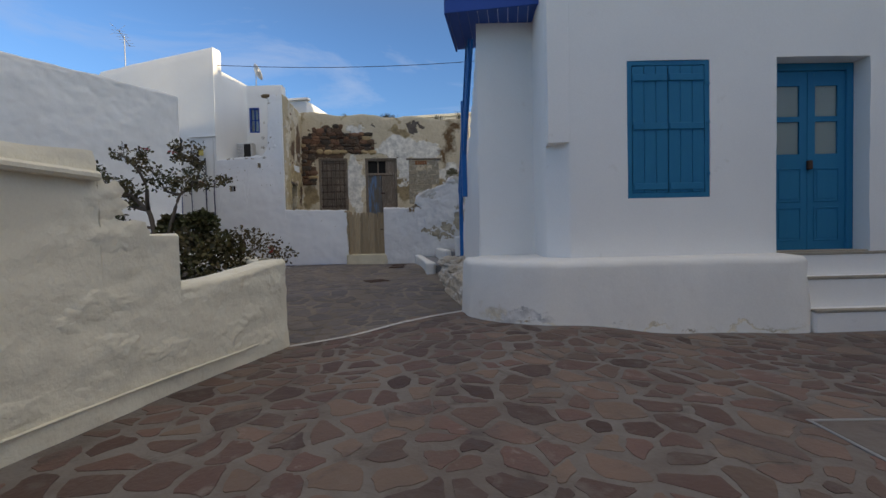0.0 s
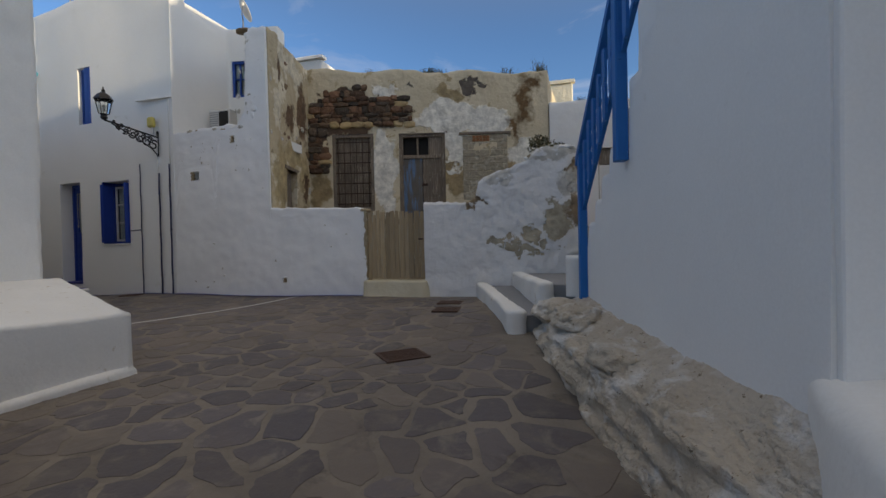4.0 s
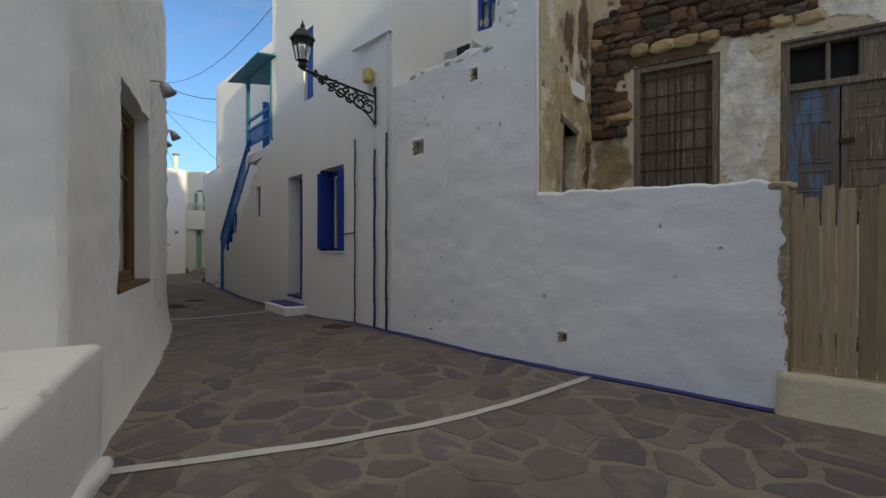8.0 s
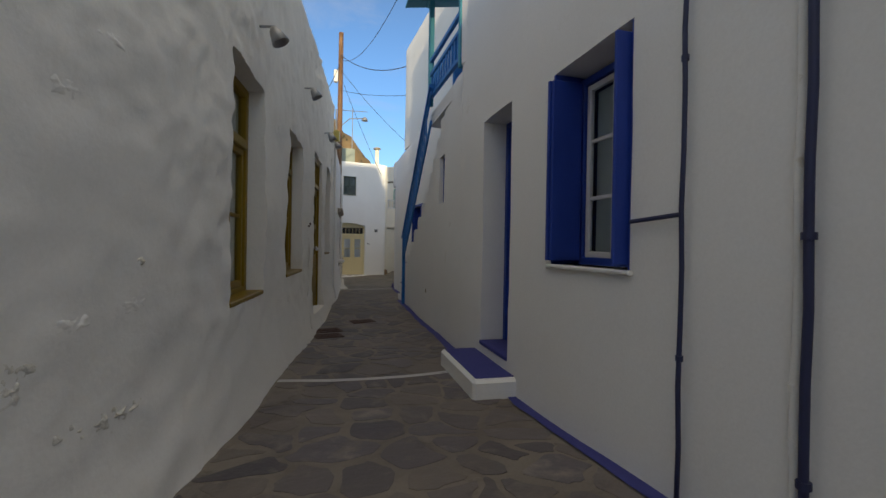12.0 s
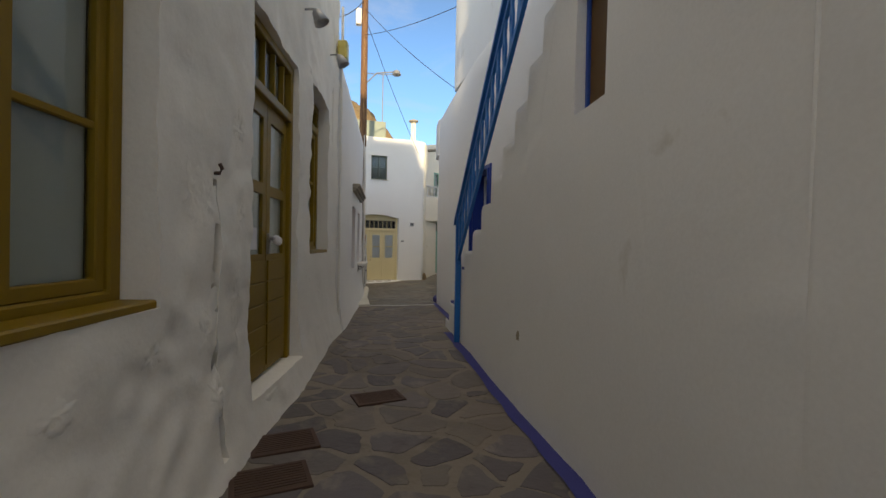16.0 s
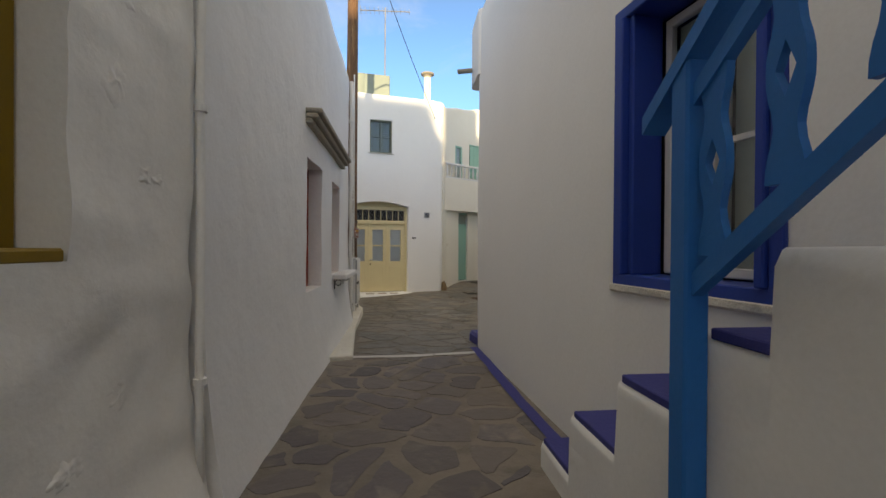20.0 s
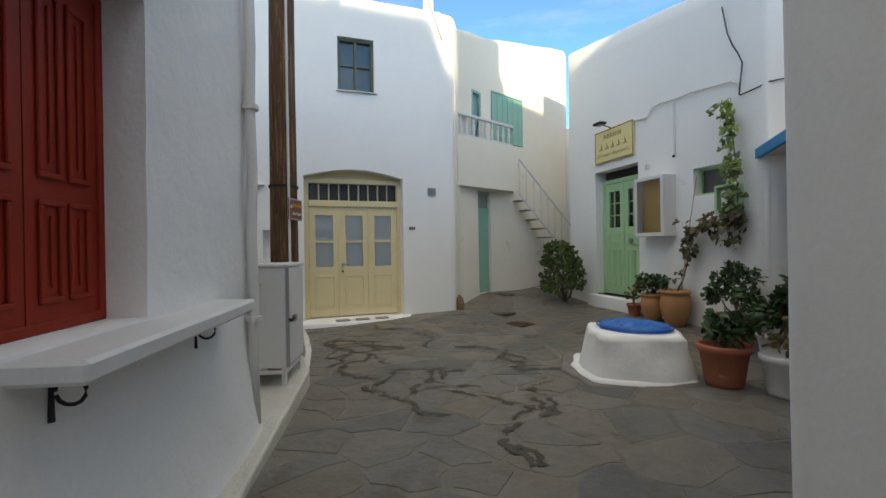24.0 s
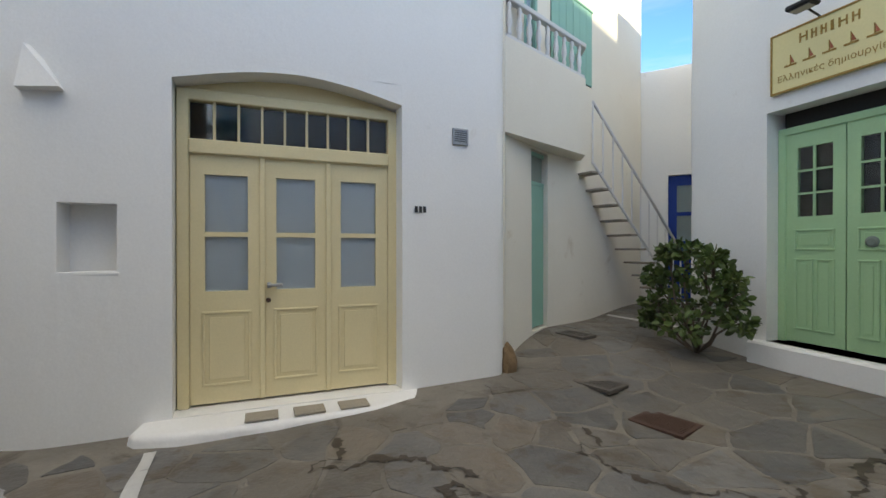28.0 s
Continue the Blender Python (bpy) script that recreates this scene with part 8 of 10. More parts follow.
def tarp_at(u, v):
    """A folded sheet laid in rough coils, thicker at the rim."""
    r, a = 1 - v, 2 * math.pi * u
    x, y = r * math.cos(a), r * math.sin(a)
    fold = 0.013 * math.sin(24 * r + 5 * noise.noise(Vector((2 * x, 2 * y, 4)))) + 0.02 * noise.noise(Vector((5 * x, 5 * y, 0))) + 0.008 * noise.noise(Vector((14 * x, 14 * y, 2)))
    rim = 1 + 0.07 * noise.noise(Vector((2 * math.cos(a), 2 * math.sin(a), 8)))
    return ((0.37 * r * rim + 0.001 * (1 - r)) * math.cos(a), (0.33 * r * rim + 0.001 * (1 - r)) * math.sin(a), 0.04 * smoothstep(0, 0.14, v) + 0.7 * fold * smoothstep(0, 0.1, v))


lumpy("sheet", tarp_at, 90, 40, M["tarp"], tp)
part("cord", rod([(0.375 * math.cos(a), 0.335 * math.sin(a), 0.022) for a in [i * math.pi / 16 for i in range(33)]], 0.008, 5), M["navy"], tp)


# ---- plants and pots ----
def leaves(bm, n, centre, spread, size, rng, droop=0.3, fold=0.25, wide=0.34):
    """Scatters small folded leaves through an uneven volume."""
    for _ in range(n):
        d = Vector((rng.gauss(0, 1), rng.gauss(0, 1), rng.gauss(0, 1))).normalized() * (rng.random() ** 0.4)
        p = Vector(centre) + Vector((d.x * spread[0], d.y * spread[1], d.z * spread[2]))
        s = size * rng.uniform(0.6, 1.3)
        out = (Vector((d.x, d.y, d.z * 0.6 + 0.3)) + Vector((rng.gauss(0, 0.5), rng.gauss(0, 0.5), rng.gauss(0, 0.5) - droop))).normalized()
        side = out.orthogonal().normalized()
        side.rotate(Matrix.Rotation(rng.uniform(0, 6.28), 3, out))
        up = out.cross(side)
        a, c = bm.verts.new(p), bm.verts.new(p + out * s)
        for sgn in (-1, 1):
            b = bm.verts.new(p + out * s * 0.3 + sgn * side * s * wide * 0.85 + up * s * fold * 0.4)
            e = bm.verts.new(p + out * s * 0.72 + sgn * side * s * wide * 0.8 + up * s * fold * 0.3)
            bm.faces.new((a, b, e, c) if sgn > 0 else (a, c, e, b))


def plant(m, clumps, mat, label, seed, stems=6, size=0.07, n=160, name="potted_plant", flowers=0, category="plant", stem_r=0.012, base=(0, 0, 0), limb_mat=None, group=""):
    """Stems from the base to each clump, and clumps of leaves (x, y, z, rx, ry, rz)."""
    rng = random.Random(seed)
    t = thing(name, m, label, category, group)
    for k, c in enumerate(clumps):
        b = Vector(base)
        e = Vector(c[:3])
        wig = 0.04 + 0.07 * (e - b).length
        mid = b.lerp(e, 0.5) + Vector((rng.uniform(-wig, wig), rng.uniform(-wig, wig), rng.uniform(0, 0.05)))
        bend = [b.lerp(mid, 0.5) + Vector((rng.uniform(-wig, wig), rng.uniform(-wig, wig), 0)) * 0.5, mid.lerp(e, 0.5) + Vector((rng.uniform(-wig, wig), rng.uniform(-wig, wig), 0)) * 0.5]
        bm = rod([b, bend[0], mid, bend[1], e], stem_r, 6, taper=0.45)
        for _ in range(3):
            tip = e + Vector((rng.uniform(-1, 1) * c[3], rng.uniform(-1, 1) * c[4], rng.uniform(-0.3, 0.9) * c[5]))
            rod([mid.lerp(e, 0.6), e.lerp(tip, 0.5) + Vector((0, 0, 0.02)), tip], stem_r * 0.5, 5, bm, 0.5)
        part("stem", bm, limb_mat or M["bark"], t, smooth=True)
        bm = bmesh.new()
        leaves(bm, n, c[:3], c[3:6], size, rng)
        part("foliage", bm, mat, t)
    if flowers:
        bm = bmesh.new()
        for _ in range(flowers):
            c = clumps[rng.randrange(len(clumps))]
            leaves(bm, 7, (c[0] + rng.uniform(-1, 1) * c[3], c[1] + rng.uniform(-1, 1) * c[4], c[2] + c[5] * rng.uniform(0.3, 1)), (0.03, 0.03, 0.03), 0.045, rng)
        part("blossom", bm, M["flower"], t)
    return t


def pot(x, y, z, profile, mat, label, name="flower_pot"):
    t = thing(name, pose(x, y, z), label, "pot", "pots by the shop wall")
    part("vessel", lathe(profile, 28), mat, t, smooth=True)
    r, zt_ = profile[-1]
    part("soil", lathe([(r * 0.97, zt_ - 0.02), (r * 0.5, zt_ - 0.005), (0.02, zt_)], 20), M["soil"], t)
    return t


def urn(r, h):
    return [(r * 0.55, 0), (r * 0.68, h * 0.1), (r * 0.92, h * 0.4), (r, h * 0.62), (r * 0.93, h * 0.8), (r * 0.84, h * 0.88), (r * 0.98, h * 0.92), (r * 1.0, h * 0.98), (r * 0.9, h), (r * 0.86, h * 0.93)]


def tub(r, h):
    return [(r * 0.7, 0), (r * 0.76, h * 0.1), (r * 0.95, h * 0.82), (r * 1.06, h * 0.84), (r * 1.08, h * 0.97), (r * 1.02, h), (r * 0.93, h * 0.98), (r * 0.9, h * 0.9)]


def gpot(x, y):
    return gz(x, y) + 0.0


pot(-28.92, 19.95, gpot(-28.92, 19.95), tub(0.115, 0.2), M["terracotta"], "small terracotta pot on the paving")
plant(pose(-28.92, 19.95, gpot(-28.92, 19.95) + 0.18), [(0.0, 0, 0.18, 0.13, 0.13, 0.11), (0.08, 0.02, 0.3, 0.06, 0.06, 0.08)], M["leaf_dry"], "small geranium with sparse reddish leaves", 1, n=70, size=0.05, flowers=3)
pot(-28.45, 19.92, gpot(-28.45, 19.92), urn(0.18, 0.42), M["ochre_pot"], "rounded ochre clay pot")
plant(pose(-28.45, 19.92, gpot(-28.45, 19.92) + 0.42), [(0, 0, 0.13, 0.2, 0.18, 0.1), (0.16, -0.02, 0.2, 0.12, 0.12, 0.09), (-0.16, 0, 0.2, 0.12, 0.12, 0.1)], M["leaf"], "dark leafy succulent in the clay pot", 2, n=150, size=0.07)
pot(-28.02, 19.95, gpot(-28.02, 19.95), urn(0.215, 0.52), M["ochre_pot"], "large ochre clay jar")
pot(-26.93, 19.83, gpot(-26.93, 19.83), tub(0.21, 0.36), M["terracotta"], "terracotta tub by the shop wall")
plant(pose(-26.93, 19.83, gpot(-26.93, 19.83) + 0.33), [(0, 0, 0.3, 0.26, 0.22, 0.17), (0.14, 0, 0.5, 0.18, 0.16, 0.11), (-0.2, 0.03, 0.42, 0.15, 0.15, 0.12), (0.22, -0.08, 0.24, 0.15, 0.14, 0.12), (-0.3, -0.03, 0.24, 0.1, 0.1, 0.09), (-0.02, 0.0, 0.56, 0.12, 0.12, 0.08)], M["leaf"], "bushy jade plant with dark leaves", 3, n=130, size=0.065)
pot(-25.74, 18.36, gpot(-25.74, 18.36), tub(0.2, 0.36), M["terracotta"], "big terracotta tub beside the well")
plant(pose(-25.74, 18.36, gpot(-25.74, 18.36) + 0.33), [(0.03, 0, 0.13, 0.17, 0.16, 0.09), (-0.08, 0.06, 0.2, 0.11, 0.11, 0.08), (0.12, 0.06, 0.22, 0.1, 0.1, 0.08)], M["leaf"], "geranium with broad green leaves", 4, n=90, size=0.085)
pot(-26.1, 19.45, gpot(-26.1, 19.45), tub(0.2, 0.32), M["metal_white"], "white plastic tub with a shrub")
plant(pose(-26.1, 19.45, gpot(-26.1, 19.45) + 0.3), [(0, 0, 0.2, 0.24, 0.22, 0.12), (0.12, 0.05, 0.34, 0.18, 0.16, 0.12), (0.25, 0, 0.5, 0.14, 0.14, 0.12)], M["leaf"], "dark shrub by the gate", 5, n=260, size=0.09)
pot(-25.36, 18.58, gpot(-25.36, 18.58), tub(0.18, 0.33), M["metal_white"], "chipped white pot near the well")
plant(pose(-25.36, 18.58, gpot(-25.36, 18.58) + 0.31), [(0, 0, 0.12, 0.2, 0.2, 0.08), (0.1, 0.1, 0.3, 0.14, 0.14, 0.1)], M["leaf_dry"], "withered stalks in a white pot", 6, n=60, size=0.08)
plant(pose(-30.72, 19.72, gz(-30.72, 19.72)), [(0, 0, 0.55, 0.36, 0.3, 0.26), (0.2, -0.1, 0.9, 0.26, 0.24, 0.18), (-0.25, -0.1, 0.82, 0.26, 0.24, 0.2), (0.4, -0.05, 0.6, 0.2, 0.2, 0.15), (-0.45, -0.1, 0.5, 0.2, 0.2, 0.16), (0.02, -0.15, 1.14, 0.16, 0.16, 0.1), (0.1, -0.3, 0.35, 0.26, 0.18, 0.16), (-0.5, -0.12, 0.82, 0.12, 0.12, 0.1), (0.5, -0.1, 0.82, 0.12, 0.12, 0.1), (-0.2, -0.2, 1.1, 0.1, 0.1, 0.09), (0.34, -0.15, 1.06, 0.11, 0.11, 0.08), (0.55, -0.05, 0.42, 0.14, 0.14, 0.1), (-0.55, -0.1, 0.3, 0.12, 0.12, 0.09)], M["leaf_bright"], "rounded green shrub growing at the shop corner", 7, n=125, size=0.085, name="shrub", stem_r=0.016)


def vine_leaf(bm, p, s, turn, tilt, spin):
    """A lobed leaf hanging flat against the wall."""
    m = Matrix.Translation(p) @ Matrix.Rotation(turn, 4, "Z") @ Matrix.Rotation(tilt, 4, "X") @ Matrix.Rotation(spin, 4, "Y")
    rim = ((0.0, 0.10), (0.34, 0.28), (0.5, -0.05), (0.27, -0.22), (0.33, -0.5), (0.0, -0.85), (-0.33, -0.5), (-0.27, -0.22), (-0.5, -0.05), (-0.34, 0.28))
    mid = bm.verts.new(m @ Vector((0, -0.06 * s, -0.2 * s)))
    v = [bm.verts.new(m @ Vector((x * s, 0.05 * s * (k % 2), z * s))) for k, (x, z) in enumerate(rim)]
    for k in range(len(v)):
        bm.faces.new((mid, v[k - 1], v[k]))


def trained_vine(shoots, label, seed):
    """A climbing vine: each shoot is a bent stem with leaves hung along it."""
    rng_ = random.Random(seed)
    t = thing("vine", pose(0, 0, 0), label, "vine")
    for pts_, r_, n_, spread, size, mat_ in shoots:
        path = [Vector(p) for p in pts_]
        part("stem", rod(path, r_, 6, taper=0.5), M["bark"], t, smooth=True)
        bm = bmesh.new()
        for _ in range(n_):
            k = rng_.randrange(len(path) - 1)
            p = path[k].lerp(path[k + 1], rng_.random()) + Vector((rng_.gauss(0, spread), rng_.uniform(-0.14, 0.0), rng_.gauss(0, spread * 0.8)))
            vine_leaf(bm, p, size * rng_.uniform(0.6, 1.25), rng_.gauss(0, 0.7), rng_.gauss(-0.35, 0.45), rng_.gauss(0, 0.6))
        part("foliage", bm, mat_, t)
    return t


trained_vine([
    ([(-28.02, 19.95, 0.28), (-28.0, 20.06, 0.5), (-27.97, 20.12, 0.75), (-27.9, 20.14, 1.11), (-27.78, 20.14, 1.24)], 0.013, 26, 0.05, 0.10, M["leaf_red"]),
    ([(-27.92, 20.13, 1.22), (-27.69, 20.13, 1.27), (-27.38, 20.13, 1.34), (-27.2, 20.14, 1.39), (-27.06, 20.14, 1.3)], 0.011, 120, 0.08, 0.10, M["leaf_red"]),
    ([(-27.9, 20.13, 1.15), (-27.86, 20.12, 0.95), (-27.84, 20.11, 0.82)], 0.007, 22, 0.06, 0.10, M["leaf_red"]),
    ([(-27.3, 20.13, 1.3), (-27.24, 20.12, 1.1), (-27.2, 20.11, 0.98)], 0.007, 26, 0.06, 0.10, M["leaf_red"]),
    ([(-27.2, 20.14, 1.36), (-27.16, 20.14, 1.62), (-27.19, 20.15, 1.9)], 0.01, 52, 0.06, 0.10, M["leaf_vine"]),
    ([(-27.19, 20.15, 1.9), (-27.2, 20.15, 2.11), (-27.25, 20.15, 2.54), (-27.26, 20.15, 2.92)], 0.009, 95, 0.05, 0.095, M["leaf_lime"]),
    ([(-27.26, 20.15, 2.84), (-27.38, 20.13, 2.88), (-27.52, 20.12, 2.8)], 0.006, 16, 0.035, 0.085, M["leaf_lime"]),
], "climbing vine with green and reddened leaves in a clay jar", 8)
cane = thing("plant_cane", pose(-27.99, 20.0, 0.2), "thin bamboo cane standing in the clay jar", "cane")
part("stick", rod([(0, 0, 0), (0.09, 0.06, 0.9), (0.2, 0.12, 1.78)], 0.009, 6, taper=0.7), M["plank"], cane)
# planter shrubs: gnarled tree and dense geranium
part("soil", slab([(-1.9, -3.9), (-1.72, 3.5), (-1.75, 5.2), (-3.2, 6.6), (-7.4, 9.5), (-8.0, 6)], -0.5, 0.34, 0.0), M["soil"], planter)
plant(pose(-3.4, 5.6, 0.3), [(0.5, -0.3, 0.35, 0.55, 0.4, 0.36), (0.05, 0.0, 0.42, 0.5, 0.45, 0.36), (0.85, -0.05, 0.26, 0.42, 0.36, 0.32), (-0.5, 0.0, 0.42, 0.5, 0.45, 0.35), (0.25, 0.1, 0.68, 0.44, 0.36, 0.22), (0.75, 0.1, 0.5, 0.34, 0.3, 0.22), (0.5, 0.05, 0.88, 0.2, 0.2, 0.13), (0.0, 0.1, 0.84, 0.18, 0.18, 0.13)], M["leaf_olive"], "dense dark olive-green shrub in the planter", 10, n=430, size=0.075, name="shrub", stem_r=0.02)
plant(pose(-2.6, 6.0, 0.3), [(0.35, -0.35, 0.2, 0.36, 0.3, 0.2), (0.55, -0.2, 0.5, 0.32, 0.28, 0.16), (0.2, -0.1, 0.65, 0.3, 0.28, 0.14), (0.8, -0.2, 0.35, 0.26, 0.22, 0.14)], M["leaf_straggle"], "straggling geranium with yellowing leaves", 12, n=170, size=0.05, name="shrub", stem_r=0.014, flowers=2)


def gnarled_tree(m, limbs, label, seed, leaf_mat, bark, flowers=8):
    """Crooked tapering limbs with twigs along their outer halves and small leaves towards the twigs' ends."""
    rng_ = random.Random(seed)
    t = thing("tree", m, label, "tree")
    crown, bloom, twigs = bmesh.new(), bmesh.new(), bmesh.new()
    for pts_, r0, r1, start in limbs:
        way = Line([(p[0], 0.87 * p[2]) for p in pts_])
        n_ = max(5, int(way.s[-1] / 0.09))
        path = []
        for k in range(n_ + 1):
            s_ = way.s[-1] * k / n_
            q, _, i_ = way.where(s_)
            u = (s_ - way.s[i_]) / max(1e-6, way.s[i_ + 1] - way.s[i_])
            y_ = pts_[i_][1] + (pts_[i_ + 1][1] - pts_[i_][1]) * u
            path.append(Vector((q.x - 0.08 + 0.02 * noise.noise(Vector((s_ * 4, seed, 0))), y_ + 0.02 * noise.noise(Vector((s_ * 4, 3, seed))), q.y)))
        part("limb", rod(path, r0, 8, taper=r1 / r0), bark, t, smooth=True)
        for k in range(int(n_ * start), n_ + 1):
            for _ in range(2):
                d = Vector((rng_.gauss(0, 1), rng_.gauss(0, 0.9), abs(rng_.gauss(0.35, 0.7)))).normalized()
                e = path[k] + d * rng_.uniform(0.12, 0.32)
                mid = path[k].lerp(e, 0.5) + Vector((0, 0, 0.03))
                rod([path[k], mid, e], 0.0055, 5, twigs, 0.5)
                for f_ in (0.45, 0.7, 0.85, 1.0):
                    leaves(crown, 6, path[k].lerp(e, f_), (0.06, 0.06, 0.045), 0.052, rng_)
                if flowers and rng_.random() < 0.07:
                    flowers -= 1
                    leaves(bloom, 12, e, (0.04, 0.04, 0.03), 0.05, rng_)
    tagged(part("twigs", twigs, bark, t), kind="stuff")
    part("crown", crown, leaf_mat, t)
    part("blossom", bloom, M["flower"], t)
    return t


gnarled_tree(pose(-3.4, 5.5, 0.3), [
    ([(0.02, 0.0, 0.0), (-0.04, 0.0, 0.66), (-0.18, 0.05, 1.18), (-0.52, 0.1, 1.46), (-1.01, 0.1, 1.71), (-1.28, 0.05, 1.95)], 0.048, 0.012, 0.55),
    ([(-0.2, 0.05, 1.22), (-0.07, -0.1, 1.55), (-0.14, -0.15, 1.85), (-0.44, -0.15, 2.12)], 0.03, 0.010, 0.4),
    ([(-0.19, 0.05, 1.2), (-0.76, 0.25, 1.32), (-1.33, 0.35, 1.22)], 0.028, 0.010, 0.35),
    ([(-0.5, 0.1, 1.45), (-0.9, -0.1, 1.5), (-1.4, -0.2, 1.62), (-1.7, -0.2, 1.78)], 0.025, 0.009, 0.35),
    ([(-0.1, 0.02, 0.9), (-0.6, -0.1, 1.0), (-1.15, -0.1, 0.95)], 0.022, 0.008, 0.35),
    ([(0.14, -0.05, 0.0), (0.22, -0.05, 0.87), (0.35, 0.0, 1.42), (0.62, 0.05, 1.66), (0.67, 0.05, 1.91)], 0.036, 0.012, 0.7),
    ([(0.37, 0.0, 1.44), (0.06, 0.1, 1.51), (-0.14, 0.15, 1.81)], 0.02, 0.008, 0.45),
    ([(0.6, 0.05, 1.62), (0.82, 0.0, 1.56), (0.98, -0.02, 1.53)], 0.016, 0.007, 0.4),
    ([(0.67, 0.05, 1.82), (0.47, 0.05, 2.03), (0.35, 0.05, 2.13)], 0.016, 0.007, 0.2),
], "gnarled small bougainvillea tree in the planter", 11, M["leaf_olive"], M["limb_bark"])
def weeds(m, length, hgt, n, seed, mat, label):
    """Thin dry stalks and blades rooted along a wall top."""
    rng_ = random.Random(seed)
    t = thing("weeds", m, label, "weeds", "weeds on the walls")
    bm = bmesh.new()
    for _ in range(n):
        x, y, h_ = rng_.gauss(0, length * 0.4), rng_.uniform(-0.08, 0.08), hgt * rng_.uniform(0.3, 1.0)
        lean = Vector((rng_.uniform(-0.5, 0.5), rng_.uniform(-0.4, 0.4), 1.0)) * h_
        wd, turn = rng_.uniform(0.004, 0.010), rng_.uniform(0, math.pi)
        side = Vector((math.cos(turn), math.sin(turn), 0)) * wd
        p0, p1 = Vector((x, y, -0.06)), Vector((x, y, -0.06)) + lean * 0.55
        p2 = p1 + Vector((lean.x * 0.8, lean.y * 0.8, lean.z * 0.4))
        v = [bm.verts.new(q) for q in (p0 - side, p0 + side, p1 + side, p1 - side, p2)]
        bm.faces.new(v[:4]), bm.faces.new((v[3], v[2], v[4]))
    part("stalks", bm, mat, t)
    bm = bmesh.new()
    leaves(bm, n // 2, (0, 0, hgt * 0.35), (length * 0.6, 0.09, hgt * 0.35), 0.035, rng_)
    part("foliage", bm, mat, t)
    return t


for k, (x, z, ln_, hg, n_) in enumerate(((-3.55, 5.98, 0.42, 0.22, 170), (-1.45, 5.9, 0.25, 0.3, 40), (-0.5, 5.86, 0.2, 0.5, 90), (-5.3, 6.08, 0.2, 0.14, 20), (-2.6, 5.97, 0.5, 0.12, 30), (-6.3, 6.1, 0.2, 0.16, 16))):
    weeds(R_LINE.spot(x, 17.6 + (x + 5.4) * 0.24, z, -0.2), ln_, hg, n_, 60 + k, M["leaf_weed"], "dry weeds rooted in the ruin's wall top")
plant(pose(-0.35, 14.95, 2.62), [(0, 0, 0.28, 0.32, 0.22, 0.2), (0.3, 0.05, 0.22, 0.26, 0.2, 0.16), (-0.1, 0.1, 0.45, 0.2, 0.16, 0.12), (0.5, 0.0, 0.1, 0.2, 0.16, 0.12)], M["leaf_weed"], "grey-green bush behind the crumbling wall", 31, n=330, size=0.045, name="shrub", stem_r=0.008)
mast_ = thing("roof_mast", K_LINE.spot(1.4, 19.0, 4.8, -0.25), "thin rusty mast on the low roof", "mast")
part("pole", rod([(0, 0, 0), (0.01, 0, 1.1)], 0.022, 8), M["rust"], mast_)
lump_stone(0.0, 0.0, 0.04, 0.14, 0.12, 0.16, M["mud_dark"], mast_, 401, "footing")
weeds(K_LINE.spot(0.6, 18.85, 4.95, -0.15), 0.25, 0.22, 50, 71, M["leaf_weed"], "dry weeds on the low roof's edge")
pot(1.1, 18.6, 1.42, tub(0.16, 0.3), M["terracotta"], "terracotta pot by the weathered door")


# ---- overhead cables ----
def cable(pts, r=0.012, label="black overhead service cable"):
    t = thing("overhead_cable", pose(0, 0, 0), label, "cable", "overhead cables")
    a, b, sag = Vector(pts[0]), Vector(pts[1]), pts[2]
    part("wire", rod([a.lerp(b, k / 16) - Vector((0, 0, sag * 4 * (k / 16) * (1 - k / 16))) for k in range(17)], r, 5), M["black"], t)


cable(((-8.85, 14.5, 7.2), (3.5, 15.5, 7.0), 0.25), 0.011)
cable(((-27.35, 14.6, 9.4), (-21.5, 15.95, 6.9), 0.35), 0.014)
cable(((-27.35, 14.6, 9.2), (-14.0, 14.8, 7.2), 1.1), 0.008)
cable(((-27.35, 14.6, 7.9), (-21.5, 15.95, 6.0), 0.1), 0.008)
cable(((-27.35, 14.6, 9.0), (-20.6, 13.0, 5.0), 0.3), 0.012)
cable(((-27.35, 14.6, 8.6), (-30.75, 17.2, 4.95), 0.15), 0.009)
cable(((-27.35, 14.6, 8.8), (-22.5, 16.5, 4.6), 0.15), 0.008)

